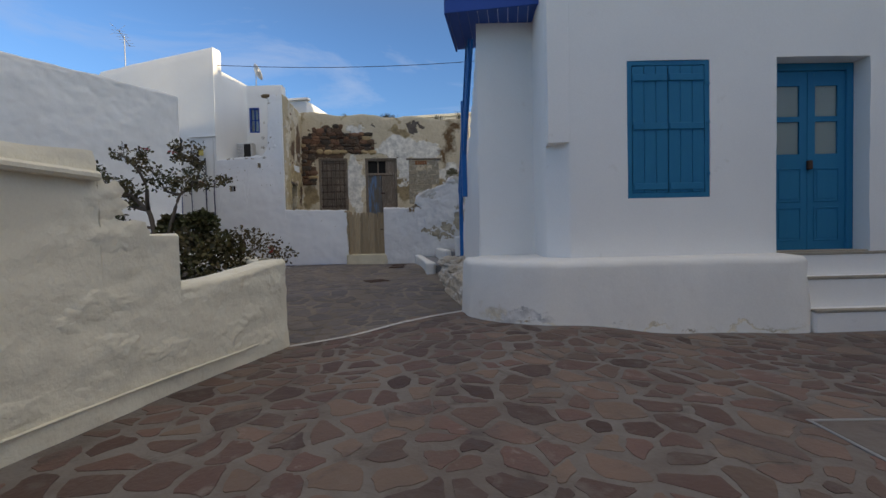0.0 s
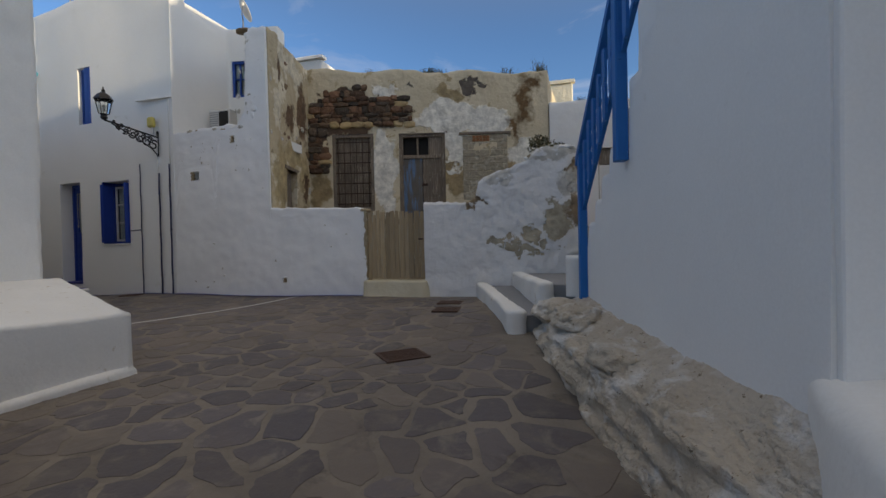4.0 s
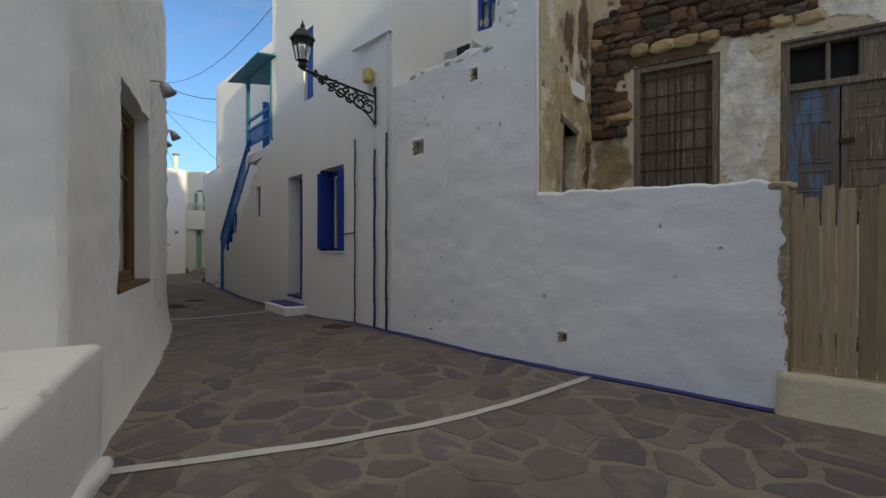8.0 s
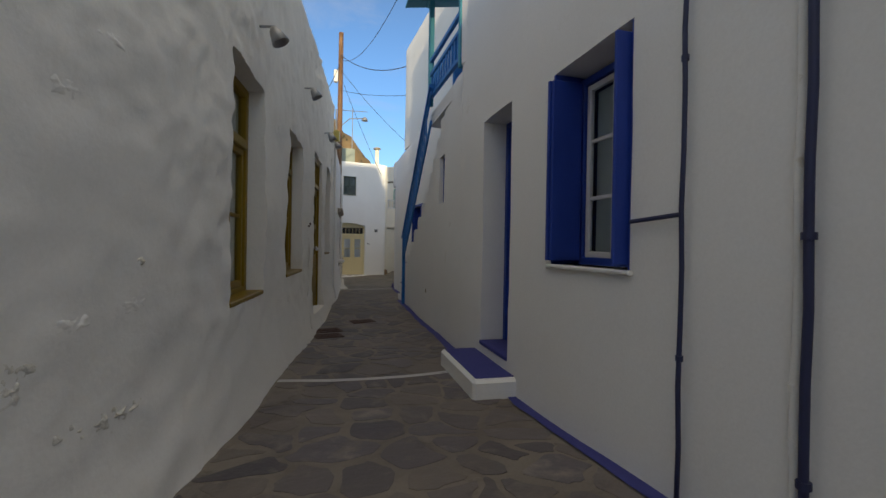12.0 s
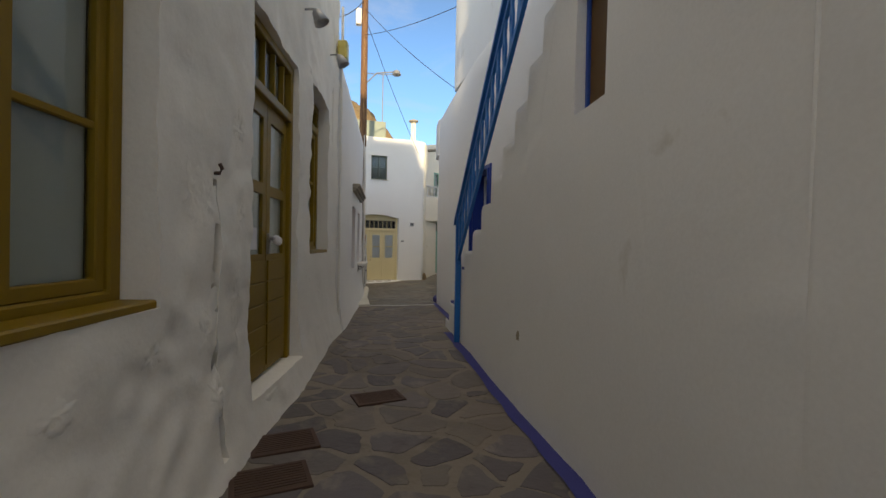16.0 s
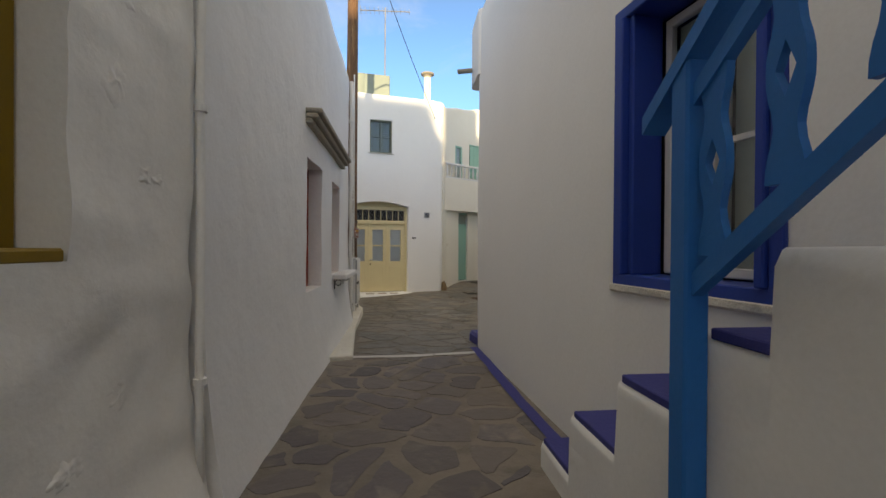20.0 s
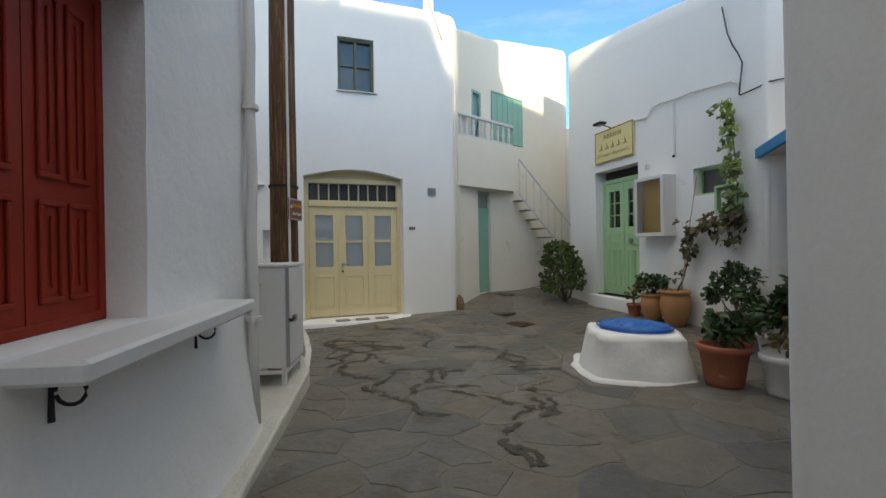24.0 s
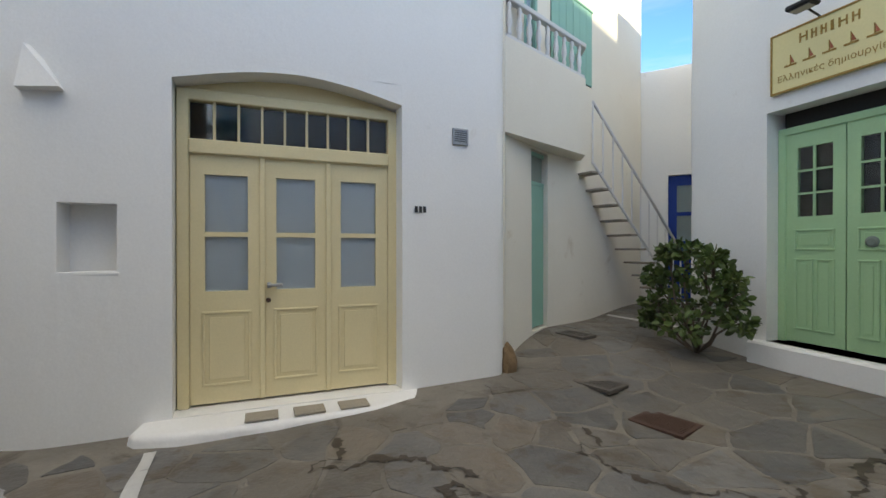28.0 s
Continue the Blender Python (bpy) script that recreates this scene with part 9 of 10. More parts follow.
# ---- spalls, worn patches and built-up lumps on the walls ----
def patch(ln, x, y, z, w, h, mat, parent, seed, proud=0.010, rough=0.012, name="worn_patch", label=""):
    """An uneven patch of another surface on a wall, its rim sunk into the plaster."""
    amp, sd, batter, relief = SURF[id(ln)]
    s0 = ln.at(x, y)
    nr, na = (10, 40) if max(w, h) > 0.14 else (6, 24)
    verts, faces = [], []
    for i in range(nr + 1):
        for k in range(na):
            a = 2 * math.pi * k / na
            edge = 1 + 0.45 * noise.noise(Vector((2.1 * math.cos(a), 2.1 * math.sin(a), seed))) + 0.22 * noise.noise(Vector((6 * math.cos(a), 6 * math.sin(a), seed + 4)))
            r = i / nr
            s, zz = s0 + w / 2 * r * edge * math.cos(a), z + h / 2 * r * edge * math.sin(a)
            s = min(max(s, 0.01), ln.s[-1] - 0.01)
            p, d, _ = ln.where(s)
            n = Vector((d.y, -d.x))
            out = surface(Vector((p.x, p.y, zz)), amp, sd, batter, relief)
            q = Vector((p.x * 24, p.y * 24, zz * 24 + seed))
            fall = smoothstep(0.0, 0.55, 1 - r)
            out += fall * (proud + rough * (noise.noise(q) + 0.8 * noise.noise(q * 2.1))) - 0.006 * (1 - fall)
            verts.append((p.x + n.x * out, p.y + n.y * out, zz))
    for i in range(nr):
        for k in range(na):
            faces.append((i * na + k, i * na + (k + 1) % na, (i + 1) * na + (k + 1) % na, (i + 1) * na + k))
    return mesh_ob(name, verts, [f[::-1] for f in faces], mat, parent, label, smooth=True)


for k, (x, y, z, w, h) in enumerate(((-10.73, 11.62, 0.48, 0.5, 0.16), (-10.45, 11.53, 0.5, 0.3, 0.12), (-10.22, 11.46, 0.8, 0.22, 0.25), (-10.88, 11.67, 1.23, 0.16, 0.07))):
    patch(B_LINE, x, y, z, w, h, M["shaded_flaked_lime"], house_b, k, -0.002, 0.02, "spalled_patch", "patch where limewash has spalled off, shadow painted into its pits")
for k, (x, y, z, w, h) in enumerate(((-10.64, 11.59, 2.27, 0.3, 0.1), (-10.4, 11.52, 1.95, 0.25, 0.12), (-10.47, 11.54, 0.97, 0.3, 0.1), (-10.86, 11.66, 1.0, 0.25, 0.12), (-16.32, 12.86, 2.0, 0.22, 0.35), (-15.88, 12.77, 1.45, 0.3, 0.5),
        (-16.35, 12.86, 1.39, 0.2, 0.3), (-16.29, 12.85, 0.85, 0.22, 0.5), (-15.9, 12.77, 0.75, 0.3, 0.4), (-18.43, 13.28, 0.8, 0.2, 0.12), (-18.53, 13.3, 0.5, 0.25, 0.18), (-18.17, 13.23, 0.9, 0.3, 0.2), (-18.14, 13.22, 0.5, 0.35, 0.2),
        (-18.92, 13.38, 0.6, 0.18, 0.1), (-19.43, 13.49, 0.46, 0.22, 0.12), (-18.72, 13.34, 0.2, 0.3, 0.15), (-18.3, 13.26, 3.2, 0.3, 0.2), (-19.71, 13.54, 2.08, 0.18, 0.22), (-19.63, 13.53, 1.72, 0.18, 0.3), (-19.83, 13.57, 1.42, 0.22, 0.12),
        (-19.66, 13.53, 0.62, 0.2, 0.16), (-18.0, 13.2, 1.95, 0.2, 0.3), (-18.05, 13.21, 0.66, 0.2, 0.3), (-17.95, 13.18, 1.3, 0.18, 0.5), (-13.3, 12.25, 1.7, 0.25, 0.6), (-13.9, 12.37, 0.7, 0.5, 0.3), (-13.6, 12.3, 2.6, 0.4, 0.3), (-8.0, 10.69, 2.6, 0.3, 0.3), (-7.6, 10.54, 1.0, 0.4, 0.25), (-15.72, 12.73, 1.48, 0.34, 0.5), (-15.86, 12.76, 0.68, 0.3, 0.4), (-16.3, 12.85, 1.97, 0.3, 0.5), (-16.31, 12.85, 0.66, 0.3, 0.6), (-15.35, 12.66, 0.67, 0.25, 0.25), (-15.98, 12.79, 0.3, 0.3, 0.3), (-18.15, 13.22, 1.44, 0.25, 0.6), (-13.8, 12.36, 1.65, 0.2, 0.3), (-14.8, 12.55, 0.62, 0.3, 0.2), (-14.35, 12.46, 0.6, 0.2, 0.2), (-13.75, 12.34, 0.47, 0.3, 0.25), (-9.75, 11.32, 0.55, 0.4, 0.3), (-10.2, 11.45, 0.2, 0.4, 0.2))):
    patch(B_LINE, x, y, z, w, h, M["lane_lime"], house_b, 40 + k, 0.0015, 0.0065, "plaster_lump")
rng_w = random.Random(31)
for k in range(10):
    patch(W_LINE, rng_w.uniform(-8.4, -4.3), 14.36, rng_w.uniform(0.1, 1.5), rng_w.uniform(0.04, 0.12), rng_w.uniform(0.03, 0.08), M["worn_lime"], court, 230 + k, 0.004, 0.01, "bare_patch")
# raised grey-brown patch paints the shade of a small open hole
patch(G_LINE, -16.61, 15.11, 0.435, 0.075, 0.12, M["cement"], house_g, 5, 0.014, 0.001, "drain_hole", "small drain hole low in the wall, its shade a grey-brown patch")
rng_t = random.Random(57)
for k in range(30):
    patch(W_LINE, rng_t.uniform(-7.15, -6.42) if k < 20 else rng_t.uniform(-8.6, -7.2), 14.33, rng_t.uniform(2.3, 5.4) if k < 20 else rng_t.uniform(2.9, 3.6), rng_t.uniform(0.05, 0.15), rng_t.uniform(0.04, 0.13), M["worn_lime"], court, 300 + k, -0.002, 0.012, "bare_patch")
rng_p = random.Random(9)
for k in range(60):
    u = rng_p.uniform(0.2, 9.6)
    p, _, _ = P_LINE.where(u)
    patch(P_LINE, p.x, p.y, rng_p.uniform(-0.35, 0.35 if u > 7 else 1.3), rng_p.uniform(0.3, 0.7), rng_p.uniform(0.2, 0.45), M["cream"], planter, 130 + k, 0.007, 0.0045, "rubble_lump")

# ---- drains and covers ----
def grate(x, y, rot, w, d, label="rusted cast-iron drain grate", bars=9, iron="grate"):
    t = thing("drain_grate", pose(x, y, gz(x, y) + 0.006, 0, 0, rot), label, "grate", "drain grates of the lane")
    part("frame", box((-w / 2, w / 2, -d / 2, -d / 2 + 0.03, -0.02, 0.012), (-w / 2, w / 2, d / 2 - 0.03, d / 2, -0.02, 0.012), (-w / 2, -w / 2 + 0.03, -d / 2 + 0.03, d / 2 - 0.03, -0.02, 0.012), (w / 2 - 0.03, w / 2, -d / 2 + 0.03, d / 2 - 0.03, -0.02, 0.012), bevel=0.002), M[iron], t)
    for k in range(bars):
        y0 = -d / 2 + 0.03 + (d - 0.06) * k / bars
        part("bar", box((-w / 2 + 0.03, w / 2 - 0.03, y0 + 0.004, y0 + (d - 0.06) / bars - 0.008, -0.015, 0.01), bevel=0), M[iron], t)
    # shallow near-black plate paints the shade of the drain's depth
    part("pit", box((-w / 2 + 0.02, w / 2 - 0.02, -d / 2 + 0.02, d / 2 - 0.02, -0.02, -0.012), bevel=0), M["dark"], t)


grate(-1.85, 10.6, 40, 0.52, 0.46, bars=14)
grate(-2.0, 13.5, 3, 0.42, 0.36)
grate(-1.88, 12.78, 3, 0.42, 0.4)
grate(-9.84, 13.95, 10, 0.4, 0.3)
grate(-15.88, 13.14, 100, 0.46, 0.34)
grate(-16.42, 13.18, 100, 0.46, 0.34)
grate(-17.23, 13.96, 100, 0.46, 0.32)
grate(-29.63, 18.23, 20, 0.42, 0.34)
grate(-30.38, 18.2, 20, 0.4, 0.3, "grey worn drain cover", 9, "worn_iron")
grate(-31.5, 18.7, 20, 0.4, 0.26, "grey worn drain cover", 9, "worn_iron")
mh = thing("manhole_cover", pose(4.1, 3.0, gz(4.1, 3.0) + 0.004, 0, 0, 8), "pale concrete manhole cover in a metal frame", "manhole cover")
part("frame", box(*[(a, b, c, d, -0.02, 0.012) for a, b, c, d in ((-0.45, 0.45, -0.34, -0.31), (-0.45, 0.45, 0.31, 0.34), (-0.45, -0.42, -0.31, 0.31), (0.42, 0.45, -0.31, 0.31))], bevel=0.002), M["steel"], mh)
part("lid", box((-0.415, 0.415, -0.305, 0.305, -0.02, 0.01), bevel=0.004), M["mortar"], mh)

# ---- houses behind the camera and across the roofs, which close the place ----
# unseen added blocks; their heights set how much sun and sky reach the walls
for x0, x1, y0, y1, z in ((-9, 3.5, -16, -8.5, 4.2), (3.5, 12, -15, -9, 4.2), (12.5, 22, -9, 10.45, 8.4), (12.5, 22, 10.5, 16, 10.2), (-26, -15, 1.5, 8.5, 5.5), (-40, -29, 2, 11.0, 5.2)):
    hb = thing("house", pose(0, 0, 0), "unseen added house block that closes the place and blocks light", "house")
    part("body", slab([(x0, y0), (x1, y0), (x1, y1), (x0, y1)], -0.8, z, 0.1), M["plaster"], hb)
    part("parapet", slab([(x0 + 0.2, y0 + 0.2), (x1 - 0.2, y0 + 0.2), (x1 - 0.2, y1 - 0.2), (x0 + 0.2, y1 - 0.2)], z, z + 0.25, 0.05), M["plaster"], hb)
far1 = thing("house", pose(0, 0, 0), "sunlit cream rooftop beyond the ruin", "house")
part("body", slab([(-5.0, 27), (0.6, 27), (0.6, 33), (-5.0, 33)], 0, 8.2, 0.05), M["cream"], far1)
part("parapet", slab([(-5.1, 26.9), (0.7, 26.9), (0.7, 27.2), (-5.1, 27.2)], 8.2, 8.35, 0.02), M["cream"], far1)
far2 = thing("house", pose(0, 0, 0), "whitewashed rooftop behind the ruin's side wall", "house")
part("body", slab([(-9.8, 19), (-7.6, 19), (-7.6, 23), (-9.8, 23)], 0, 7.2, 0.05), M["plaster"], far2)
part("parapet", slab([(-9.9, 18.9), (-7.5, 18.9), (-7.5, 19.2), (-9.9, 19.2)], 7.2, 7.3, 0.02), M["plaster"], far2)
dish = thing("satellite_dish", pose(-8.42, 16.3, 6.95), "white satellite dish on a roof edge", "dish")
part("stand", rod([(0, 0, 0), (0, 0, 0.35), (0.06, -0.12, 0.5)], 0.02, 6), M["steel"], dish)
part("reflector", lathe([(0.02, 0), (0.2, 0.03), (0.3, 0.08), (0.32, 0.10), (0.3, 0.105), (0.02, 0.02)], 20, m=Matrix.Translation((0.06, -0.1, 0.55)) @ Matrix.Rotation(radians(42), 4, "Z") @ Matrix.Rotation(radians(62), 4, "Y")), M["pvc"], dish, smooth=True)
part("feed_arm", rod([(0.06, -0.12, 0.42), (0.4, -0.5, 0.45)], 0.012, 6), M["steel"], dish)
part("feed_horn", lathe([(0.03, 0), (0.045, 0.08)], 10, m=Matrix.Translation((0.4, -0.5, 0.42))), M["pvc"], dish)

hill = thing("hillside", pose(0, 0, 0), "dry brown rocky hillside rising beyond the roofs", "hill", kind="structure")


def hill_at(u, v):
    x, y = -60 - 40 * v, -40 + 90 * u
    ridge = 22.5 * math.exp(-((y - 15.0) / 15.0) ** 2) + 1.2 * noise.noise(Vector((y * 0.12, 0, 0)))
    z = ridge * smoothstep(0, 0.35, v) * (1 - 0.5 * smoothstep(0.5, 1, v))
    q = Vector((x * 0.5, y * 0.5, z * 0.5))
    return (x + 0.9 * noise.noise(q), y + 0.9 * noise.noise(q + Vector((5, 0, 0))), z + 0.6 * noise.noise(q * 1.7) - 1.5)


lumpy("slope", hill_at, 150, 60, M["hill"], hill)

# ---- painted lines ----
def strip(points, width, dz, mat, parent, name="stroke", wob=0.01, step=0.12, jag=2.3):
    """A painted strip that lies on the ground along a plan line."""
    ln = Line(points)
    n = max(4, int(ln.s[-1] / step))
    verts, faces = [], []
    for k in range(n + 1):
        s = ln.s[-1] * k / n
        p = ln.where(s)[0]
        q = ln.normal(s)
        for sgn in (-1, 1):
            e = p + q * sgn * (width / 2 + wob * (noise.noise(Vector((s * jag, sgn * 7.0, points[0][0]))) + (0.6 * noise.noise(Vector((s * jag * 4.1, sgn * 3.0, points[0][1]))) if jag > 3 else 0)))
            verts.append((e.x, e.y, gz(e.x, e.y) + dz))
        if k:
            faces.append((2 * k - 2, 2 * k - 1, 2 * k + 1, 2 * k))
    return mesh_ob(name, verts, faces, mat, parent)


def curve_pts(a, b, bow, n=10):
    a, b = Vector(a), Vector(b)
    d = (b - a)
    nrm = Vector((d.y, -d.x)).normalized()
    return [tuple(a + d * k / n + nrm * bow * math.sin(math.pi * k / n)) for k in range(n + 1)]


lines = thing("painted_lines", pose(0, 0, 0), "white limewash lines painted across the paving", "road marking", kind="structure")
strip(curve_pts((-1.36, 5.2), (0.74, 7.25), 0.06), 0.09, 0.009, M["white_line"], lines, wob=0.022)
strip(curve_pts((-7.0, 10.25), (-5.62, 14.38), 0.34), 0.085, 0.009, M["white_line"], lines, wob=0.022)
strip(curve_pts((-13.15, 12.35), (-12.95, 14.25), 0.12), 0.09, 0.009, M["white_line"], lines, wob=0.022)
strip(curve_pts((-23.22, 14.5), (-23.15, 16.02), 0.06), 0.1, 0.009, M["white_line"], lines, wob=0.022)
strip(curve_pts((-27.6, 14.8), (-30.2, 14.62), 0.05), 0.07, 0.009, M["white_line"], lines, wob=0.022)
strip(curve_pts((-32.6, 20.0), (-31.3, 20.6), 0.05), 0.09, 0.009, M["white_line"], lines, wob=0.022)
strip([(-29.3, 13.2), (-28.6, 14.0), (-28.9, 14.65)], 0.05, 0.009, M["white_line"], lines, wob=0.022)
blue = thing("blue_skirting", pose(0, 0, 0), "dark blue painted band along the foot of the walls", "road marking", kind="structure")
strip([(-4.1, 14.38), (-6.3, 14.31), (-8.85, 14.25), (-10.34, 14.36), (-12.0, 14.5)], 0.13, 0.013, M["blue_line"], blue, wob=0.03)
strip([(-13.25, 14.58), (-14.26, 14.72), (-15.4, 14.92), (-16.7, 15.07), (-18.1, 15.18), (-19.04, 15.26), (-19.6, 15.33)], 0.13, 0.013, M["blue_line"], blue, wob=0.03)
strip([(-20.5, 15.72), (-23.4, 16.08)], 0.10, 0.013, M["blue_line"], blue, wob=0.02)
strip([(-23.55, 16.95), (-24.0, 19.2)], 0.10, 0.013, M["blue_line"], blue, wob=0.02)

damp = thing("damp_stains", pose(0, 0, 0), "dark wet seams and stains between the square's slabs", "stain", kind="structure")
rng_d = random.Random(21)
for x, y, a, n in ((-29.0, 15.0, 20, 9), (-28.8, 15.05, 75, 6), (-28.0, 15.0, 100, 7), (-28.1, 15.5, -25, 8), (-27.3, 15.65, 10, 10), (-28.1, 16.6, 30, 7), (-27.6, 17.05, -10, 5), (-28.4, 17.7, 80, 8), (-28.4, 18.5, 60, 6), (-27.0, 16.9, 20, 7),
                   (-26.6, 15.9, 30, 6), (-29.2, 16.3, 10, 6), (-29.4, 17.3, 60, 6), (-27.2, 16.2, -40, 5), (-28.5, 15.6, -60, 4), (-29.6, 15.6, 80, 6), (-25.6, 16.6, 100, 6), (-24.9, 16.2, 160, 6)):
    for branch in range(2):
        px, py, ang = x, y, radians(a + (0, 55, -40)[branch])
        pts = [(px, py)]
        for _ in range(int(n * (2.2, 1.0, 0.8)[branch])):
            ang += rng_d.uniform(-0.95, 0.95)
            ang += 0.25 * (radians(a + (0, 55, -40)[branch]) - ang)
            px, py = px + 0.085 * math.cos(ang), py + 0.085 * math.sin(ang)
            pts.append((px, py))
        strip(pts, rng_d.uniform(0.015, 0.06), 0.007, M["wet"], damp, "stain", 0.07, 0.022, 9.0)
for a, b in (((-30.3, 13.7), (-29.9, 14.0)), ((-29.9, 14.0), (-29.58, 14.29)), ((-29.58, 14.29), (-29.36, 14.68)), ((-29.58, 14.29), (-29.3, 14.05)), ((-29.3, 14.05), (-29.0, 13.5)), ((-29.9, 14.0), (-29.75, 13.55)), ((-29.3, 14.05), (-28.75, 14.35)), ((-28.75, 14.35), (-28.52, 14.7)), ((-28.75, 14.35), (-28.35, 14.05)), ((-28.35, 14.05), (-28.3, 13.5))):
    strip(curve_pts(a, b, 0.02), 0.04, 0.006, M["pale_joint"], lines, wob=0.02, step=0.05, jag=6.0)

# ---- paving stones ----
STREET = [(-1.6, -4), (-1.48, 5.3), (-3.2, 6.9), (-4.75, 8.1), (-4.38, 9.42), (-6.95, 10.42), (-9.5, 11.35), (-11.9, 12.1), (-15.45, 12.8), (-19.6, 13.64), (-23.1, 14.3), (-23.1, 14.52), (-25.04, 14.65), (-27.0, 14.88), (-27.7, 14.8), (-28.2, 13.2),
          (-30.3, 13.5), (-30.3, 14.5), (-30.2, 16.5), (-30.85, 17.55), (-31.3, 17.75), (-31.95, 18.65), (-33.3, 21.3), (-33.5, 21.5), (-31.35, 23.5), (-31.25, 20.0), (-26.9, 20.1), (-26.8, 20.8), (-24.1, 20.8), (-23.9, 19.4), (-23.5, 16.2), (-23.4, 16.06),
          (-20.6, 15.78), (-20.5, 15.45), (-19.04, 15.25), (-16.7, 15.06), (-15.4, 14.91), (-14.26, 14.71), (-10.34, 14.34), (-8.85, 14.23), (-2.75, 14.28), (-1.75, 14.3), (-0.68, 11.0), (-0.3, 10.4), (0.0, 9.7), (0.45, 8.3), (0.70, 7.2), (0.93, 6.65), (1.4, 6.14), (2.0, 5.9), (5.66, 6.52), (9.6, 7.15), (9.6, -4)]


def in_poly(x, y, poly):
    hit = False
    for (xa, ya), (xb, yb) in zip(poly, poly[1:] + poly[:1]):
        if (ya > y) != (yb > y) and x < (xb - xa) * (y - ya) / (yb - ya) + xa:
            hit = not hit
    return hit


def zone(x, y):
    """Which paving lies here: the forecourt's red-brown, the lane's grey, the little square's slate."""
    if (y - 5.2) - (x + 1.36) * 0.976 < 0 and x > -2.5 and y < 7.5:
        return "a"
    return "b" if x > -23.15 else "c"


SIZE = {"a": 0.33, "b": 0.47, "c": 0.6}
GAP = {"a": 0.05, "b": 0.048, "c": 0.03}
rng = random.Random(42)
seeds, cells = [], {}
for _ in range(60000):
    x, y = rng.uniform(-34, 9.6), rng.uniform(-3.5, 24.5)
    if not in_poly(x, y, STREET):
        continue
    if x > 7.5 or y < -2.5:
        continue
    d = SIZE[zone(x, y)] * rng.choice((0.42, 0.6, 0.8, 1.0, 1.25))
    ci, cj = int(x // 0.7), int(y // 0.7)
    if all((sx - x) ** 2 + (sy - y) ** 2 > d * d for a in (-1, 0, 1) for b in (-1, 0, 1) for sx, sy in cells.get((ci + a, cj + b), ())):
        seeds.append((x, y))
        cells.setdefault((ci, cj), []).append((x, y))


def clip(poly, mx, my, nx, ny):
    out = []
    for k, (x, y) in enumerate(poly):
        x2, y2 = poly[(k + 1) % len(poly)]
        a, b = (x - mx) * nx + (y - my) * ny, (x2 - mx) * nx + (y2 - my) * ny
        if a <= 0:
            out.append((x, y))
        if a * b < 0:
            u = a / (a - b)
            out.append((x + (x2 - x) * u, y + (y2 - y) * u))
    return out


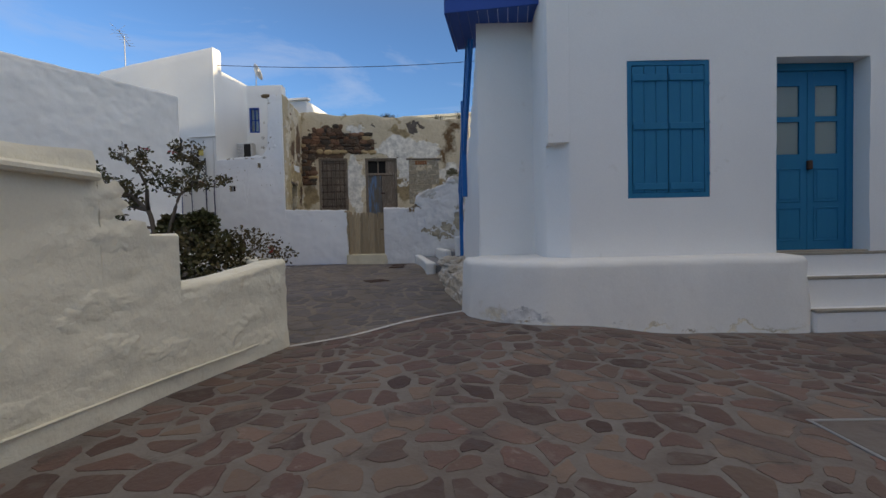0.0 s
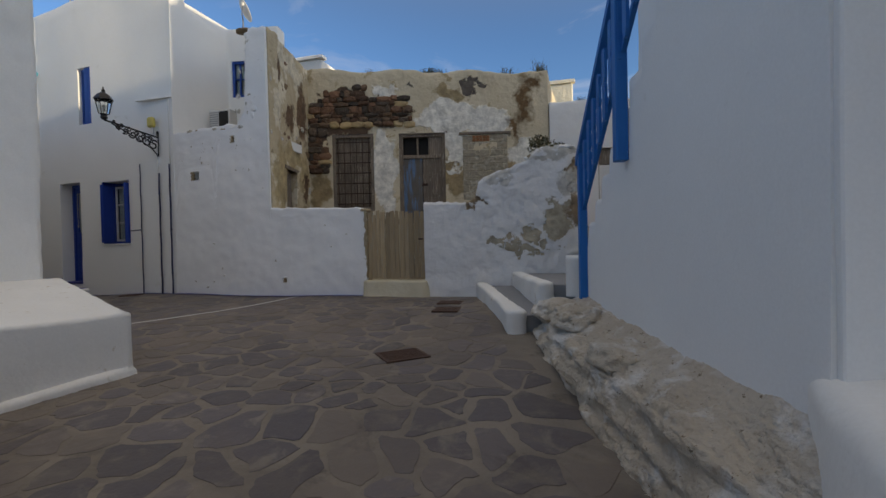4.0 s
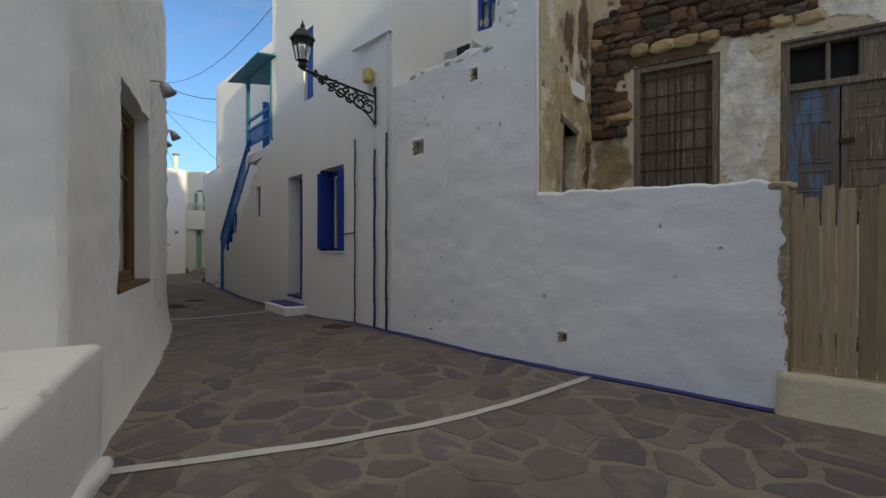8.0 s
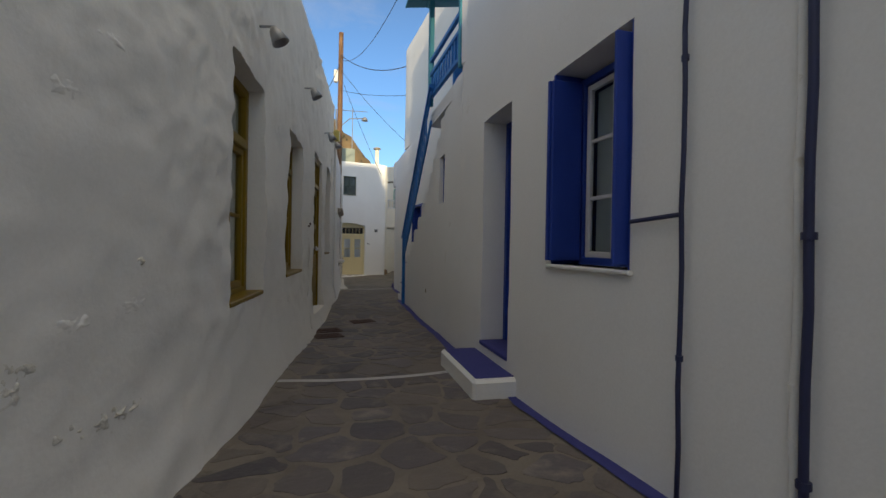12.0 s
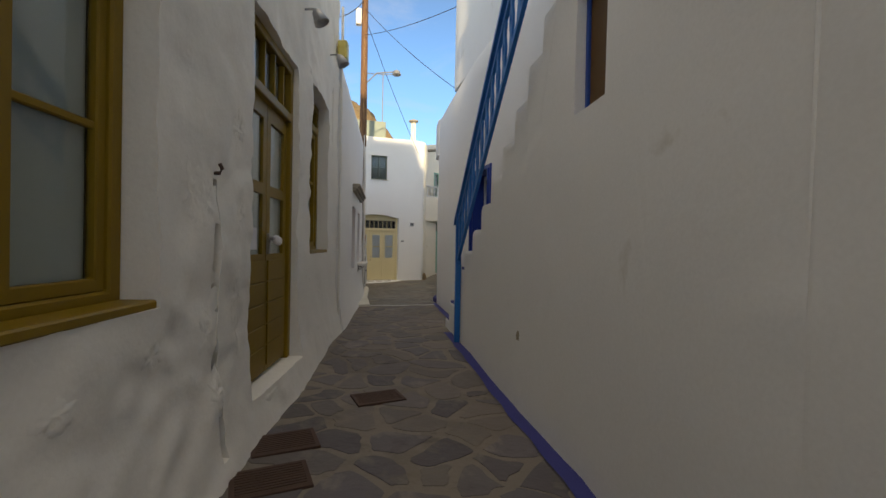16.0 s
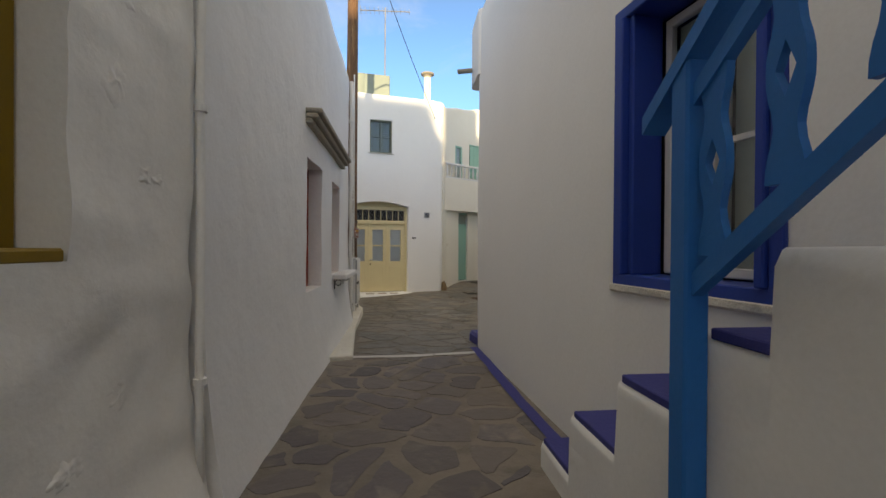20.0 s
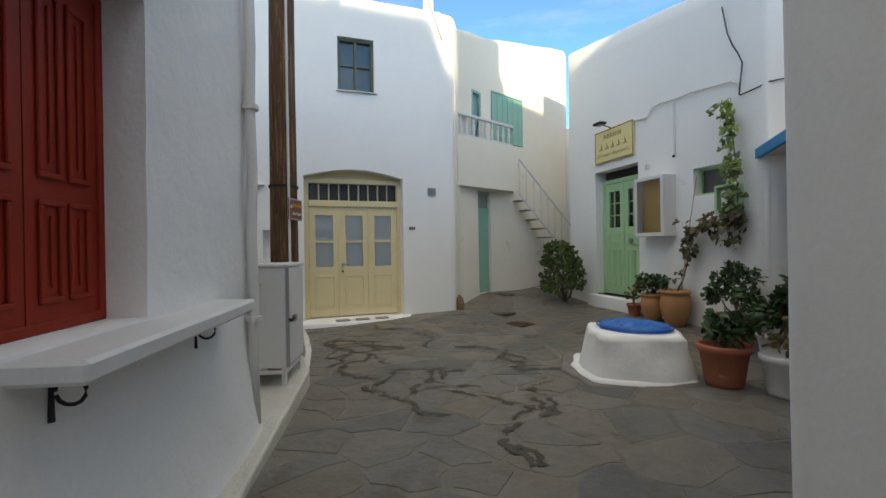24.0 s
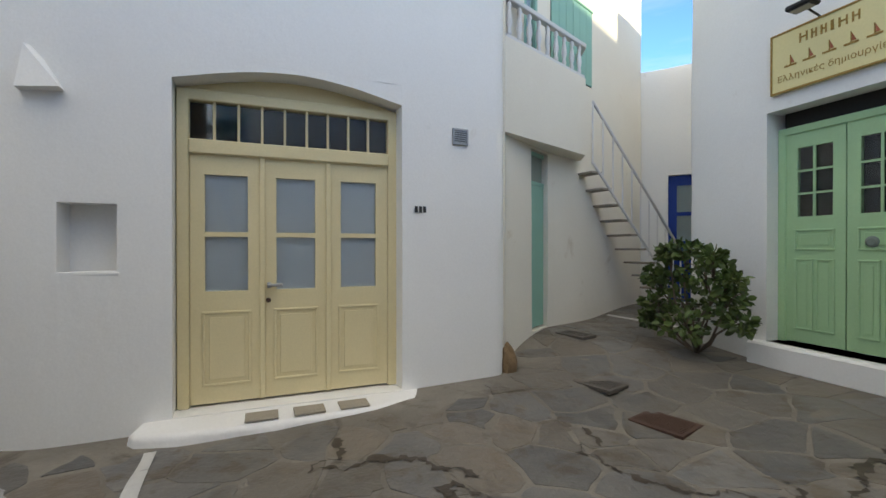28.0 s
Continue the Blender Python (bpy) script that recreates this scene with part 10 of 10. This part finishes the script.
def stone_outline(x, y):
    z = zone(x, y)
    s = SIZE[z]
    poly = [(x - 1.1 * s, y - 1.1 * s), (x + 1.1 * s, y - 1.1 * s), (x + 1.1 * s, y + 1.1 * s), (x - 1.1 * s, y + 1.1 * s)]
    ci, cj = int(x // 0.7), int(y // 0.7)
    for a in (-2, -1, 0, 1, 2):
        for b in (-2, -1, 0, 1, 2):
            for sx, sy in cells.get((ci + a, cj + b), ()):
                if (sx, sy) != (x, y):
                    d = math.hypot(sx - x, sy - y)
                    nx, ny = (sx - x) / d, (sy - y) / d
                    f = d / 2 - GAP[z] / 2 * rng.uniform(0.4, 2.2)
                    poly = clip(poly, x + nx * f, y + ny * f, nx, ny)
                    if len(poly) < 3:
                        return None
    # stay off the walls
    kept = []
    for px, py in poly:
        if not in_poly(px, py, STREET):
            lo, hi = 0.0, 1.0
            for _ in range(8):
                mid = (lo + hi) / 2
                lo, hi = (mid, hi) if in_poly(x + (px - x) * mid, y + (py - y) * mid, STREET) else (lo, mid)
            px, py = x + (px - x) * lo * 0.97, y + (py - y) * lo * 0.97
        kept.append((px, py))
    poly = kept
    out = []
    for k, (px, py) in enumerate(poly):
        qx, qy = poly[(k + 1) % len(poly)]
        if math.hypot(qx - px, qy - py) < 0.03:
            continue
        for u in ((0.1, 0.37, 0.63, 0.9) if z != "c" else (0.03, 0.35, 0.65, 0.97)):
            ex, ey = px + (qx - px) * u, py + (qy - py) * u
            j, k2 = 0.075 * noise.noise(Vector((ex * 3.3, ey * 3.3, 1.0))), 0.03 * noise.noise(Vector((ex * 11, ey * 11, 5.0)))
            out.append((ex + j + k2, ey - j + k2))
    return out if len(out) >= 6 else None


def stone_mesh(outline, lift):
    n = len(outline)
    cx, cy = sum(p[0] for p in outline) / n, sum(p[1] for p in outline) / n
    tilt_x, tilt_y = rng.uniform(-0.004, 0.004), rng.uniform(-0.004, 0.004)
    top = [(cx + (px - cx) * 0.985, cy + (py - cy) * 0.985) for px, py in outline]
    verts = [(px, py, gz(px, py) + lift * 0.2 + (px - cx) * tilt_x + (py - cy) * tilt_y) for px, py in outline]
    verts += [(px, py, gz(px, py) + lift + (px - cx) * tilt_x + (py - cy) * tilt_y) for px, py in top]
    low = [(px, py, gz(px, py) - 0.03) for px, py in outline]
    verts += low
    faces = [tuple(range(n, 2 * n))]
    faces += [(k, (k + 1) % n, n + (k + 1) % n, n + k) for k in range(n)]
    faces += [(2 * n + k, 2 * n + (k + 1) % n, (k + 1) % n, k) for k in range(n)]
    return verts, faces


pave = {k: thing("pavement", pose(0, 0, 0), lab, "paving", kind="structure") for k, lab in (("a", "red-brown irregular flagstones of the forecourt"), ("b", "grey irregular flagstones of the lane"), ("c", "large slate flags of the little square"))}
joined = {k: ([], []) for k in "abc"}
count = {"a": 0, "b": 0, "c": 0}
for x, y in seeds:
    z = zone(x, y)
    ol = stone_outline(x, y)
    if not ol:
        continue
    v, f = stone_mesh(ol, 0.0015 + rng.uniform(0, 0.002))
    single = (z == "a" and -1.6 < x < 3.6 and 1.8 < y) or (z == "b" and x > -14.5) or (z == "c" and x > -31.3 and y < 20.0)
    if single and count[z] < 300:
        count[z] += 1
        ob = mesh_ob("flagstone", v, f, M[{"a": "stone_a", "b": "stone_b", "c": "stone_c1"}[z]], pave[z])
    else:
        vs, fs = joined[z]
        o = len(vs)
        vs += v
        fs += [tuple(i + o for i in q) for q in f]
for z, mat in (("a", M["stone_a2"]), ("b", M["stone_b_far"]), ("c", M["stone_c"])):
    if joined[z][0]:
        ob = mesh_ob("flagstones", *joined[z], mat, pave[z])
        ob["kind"] = "stuff"
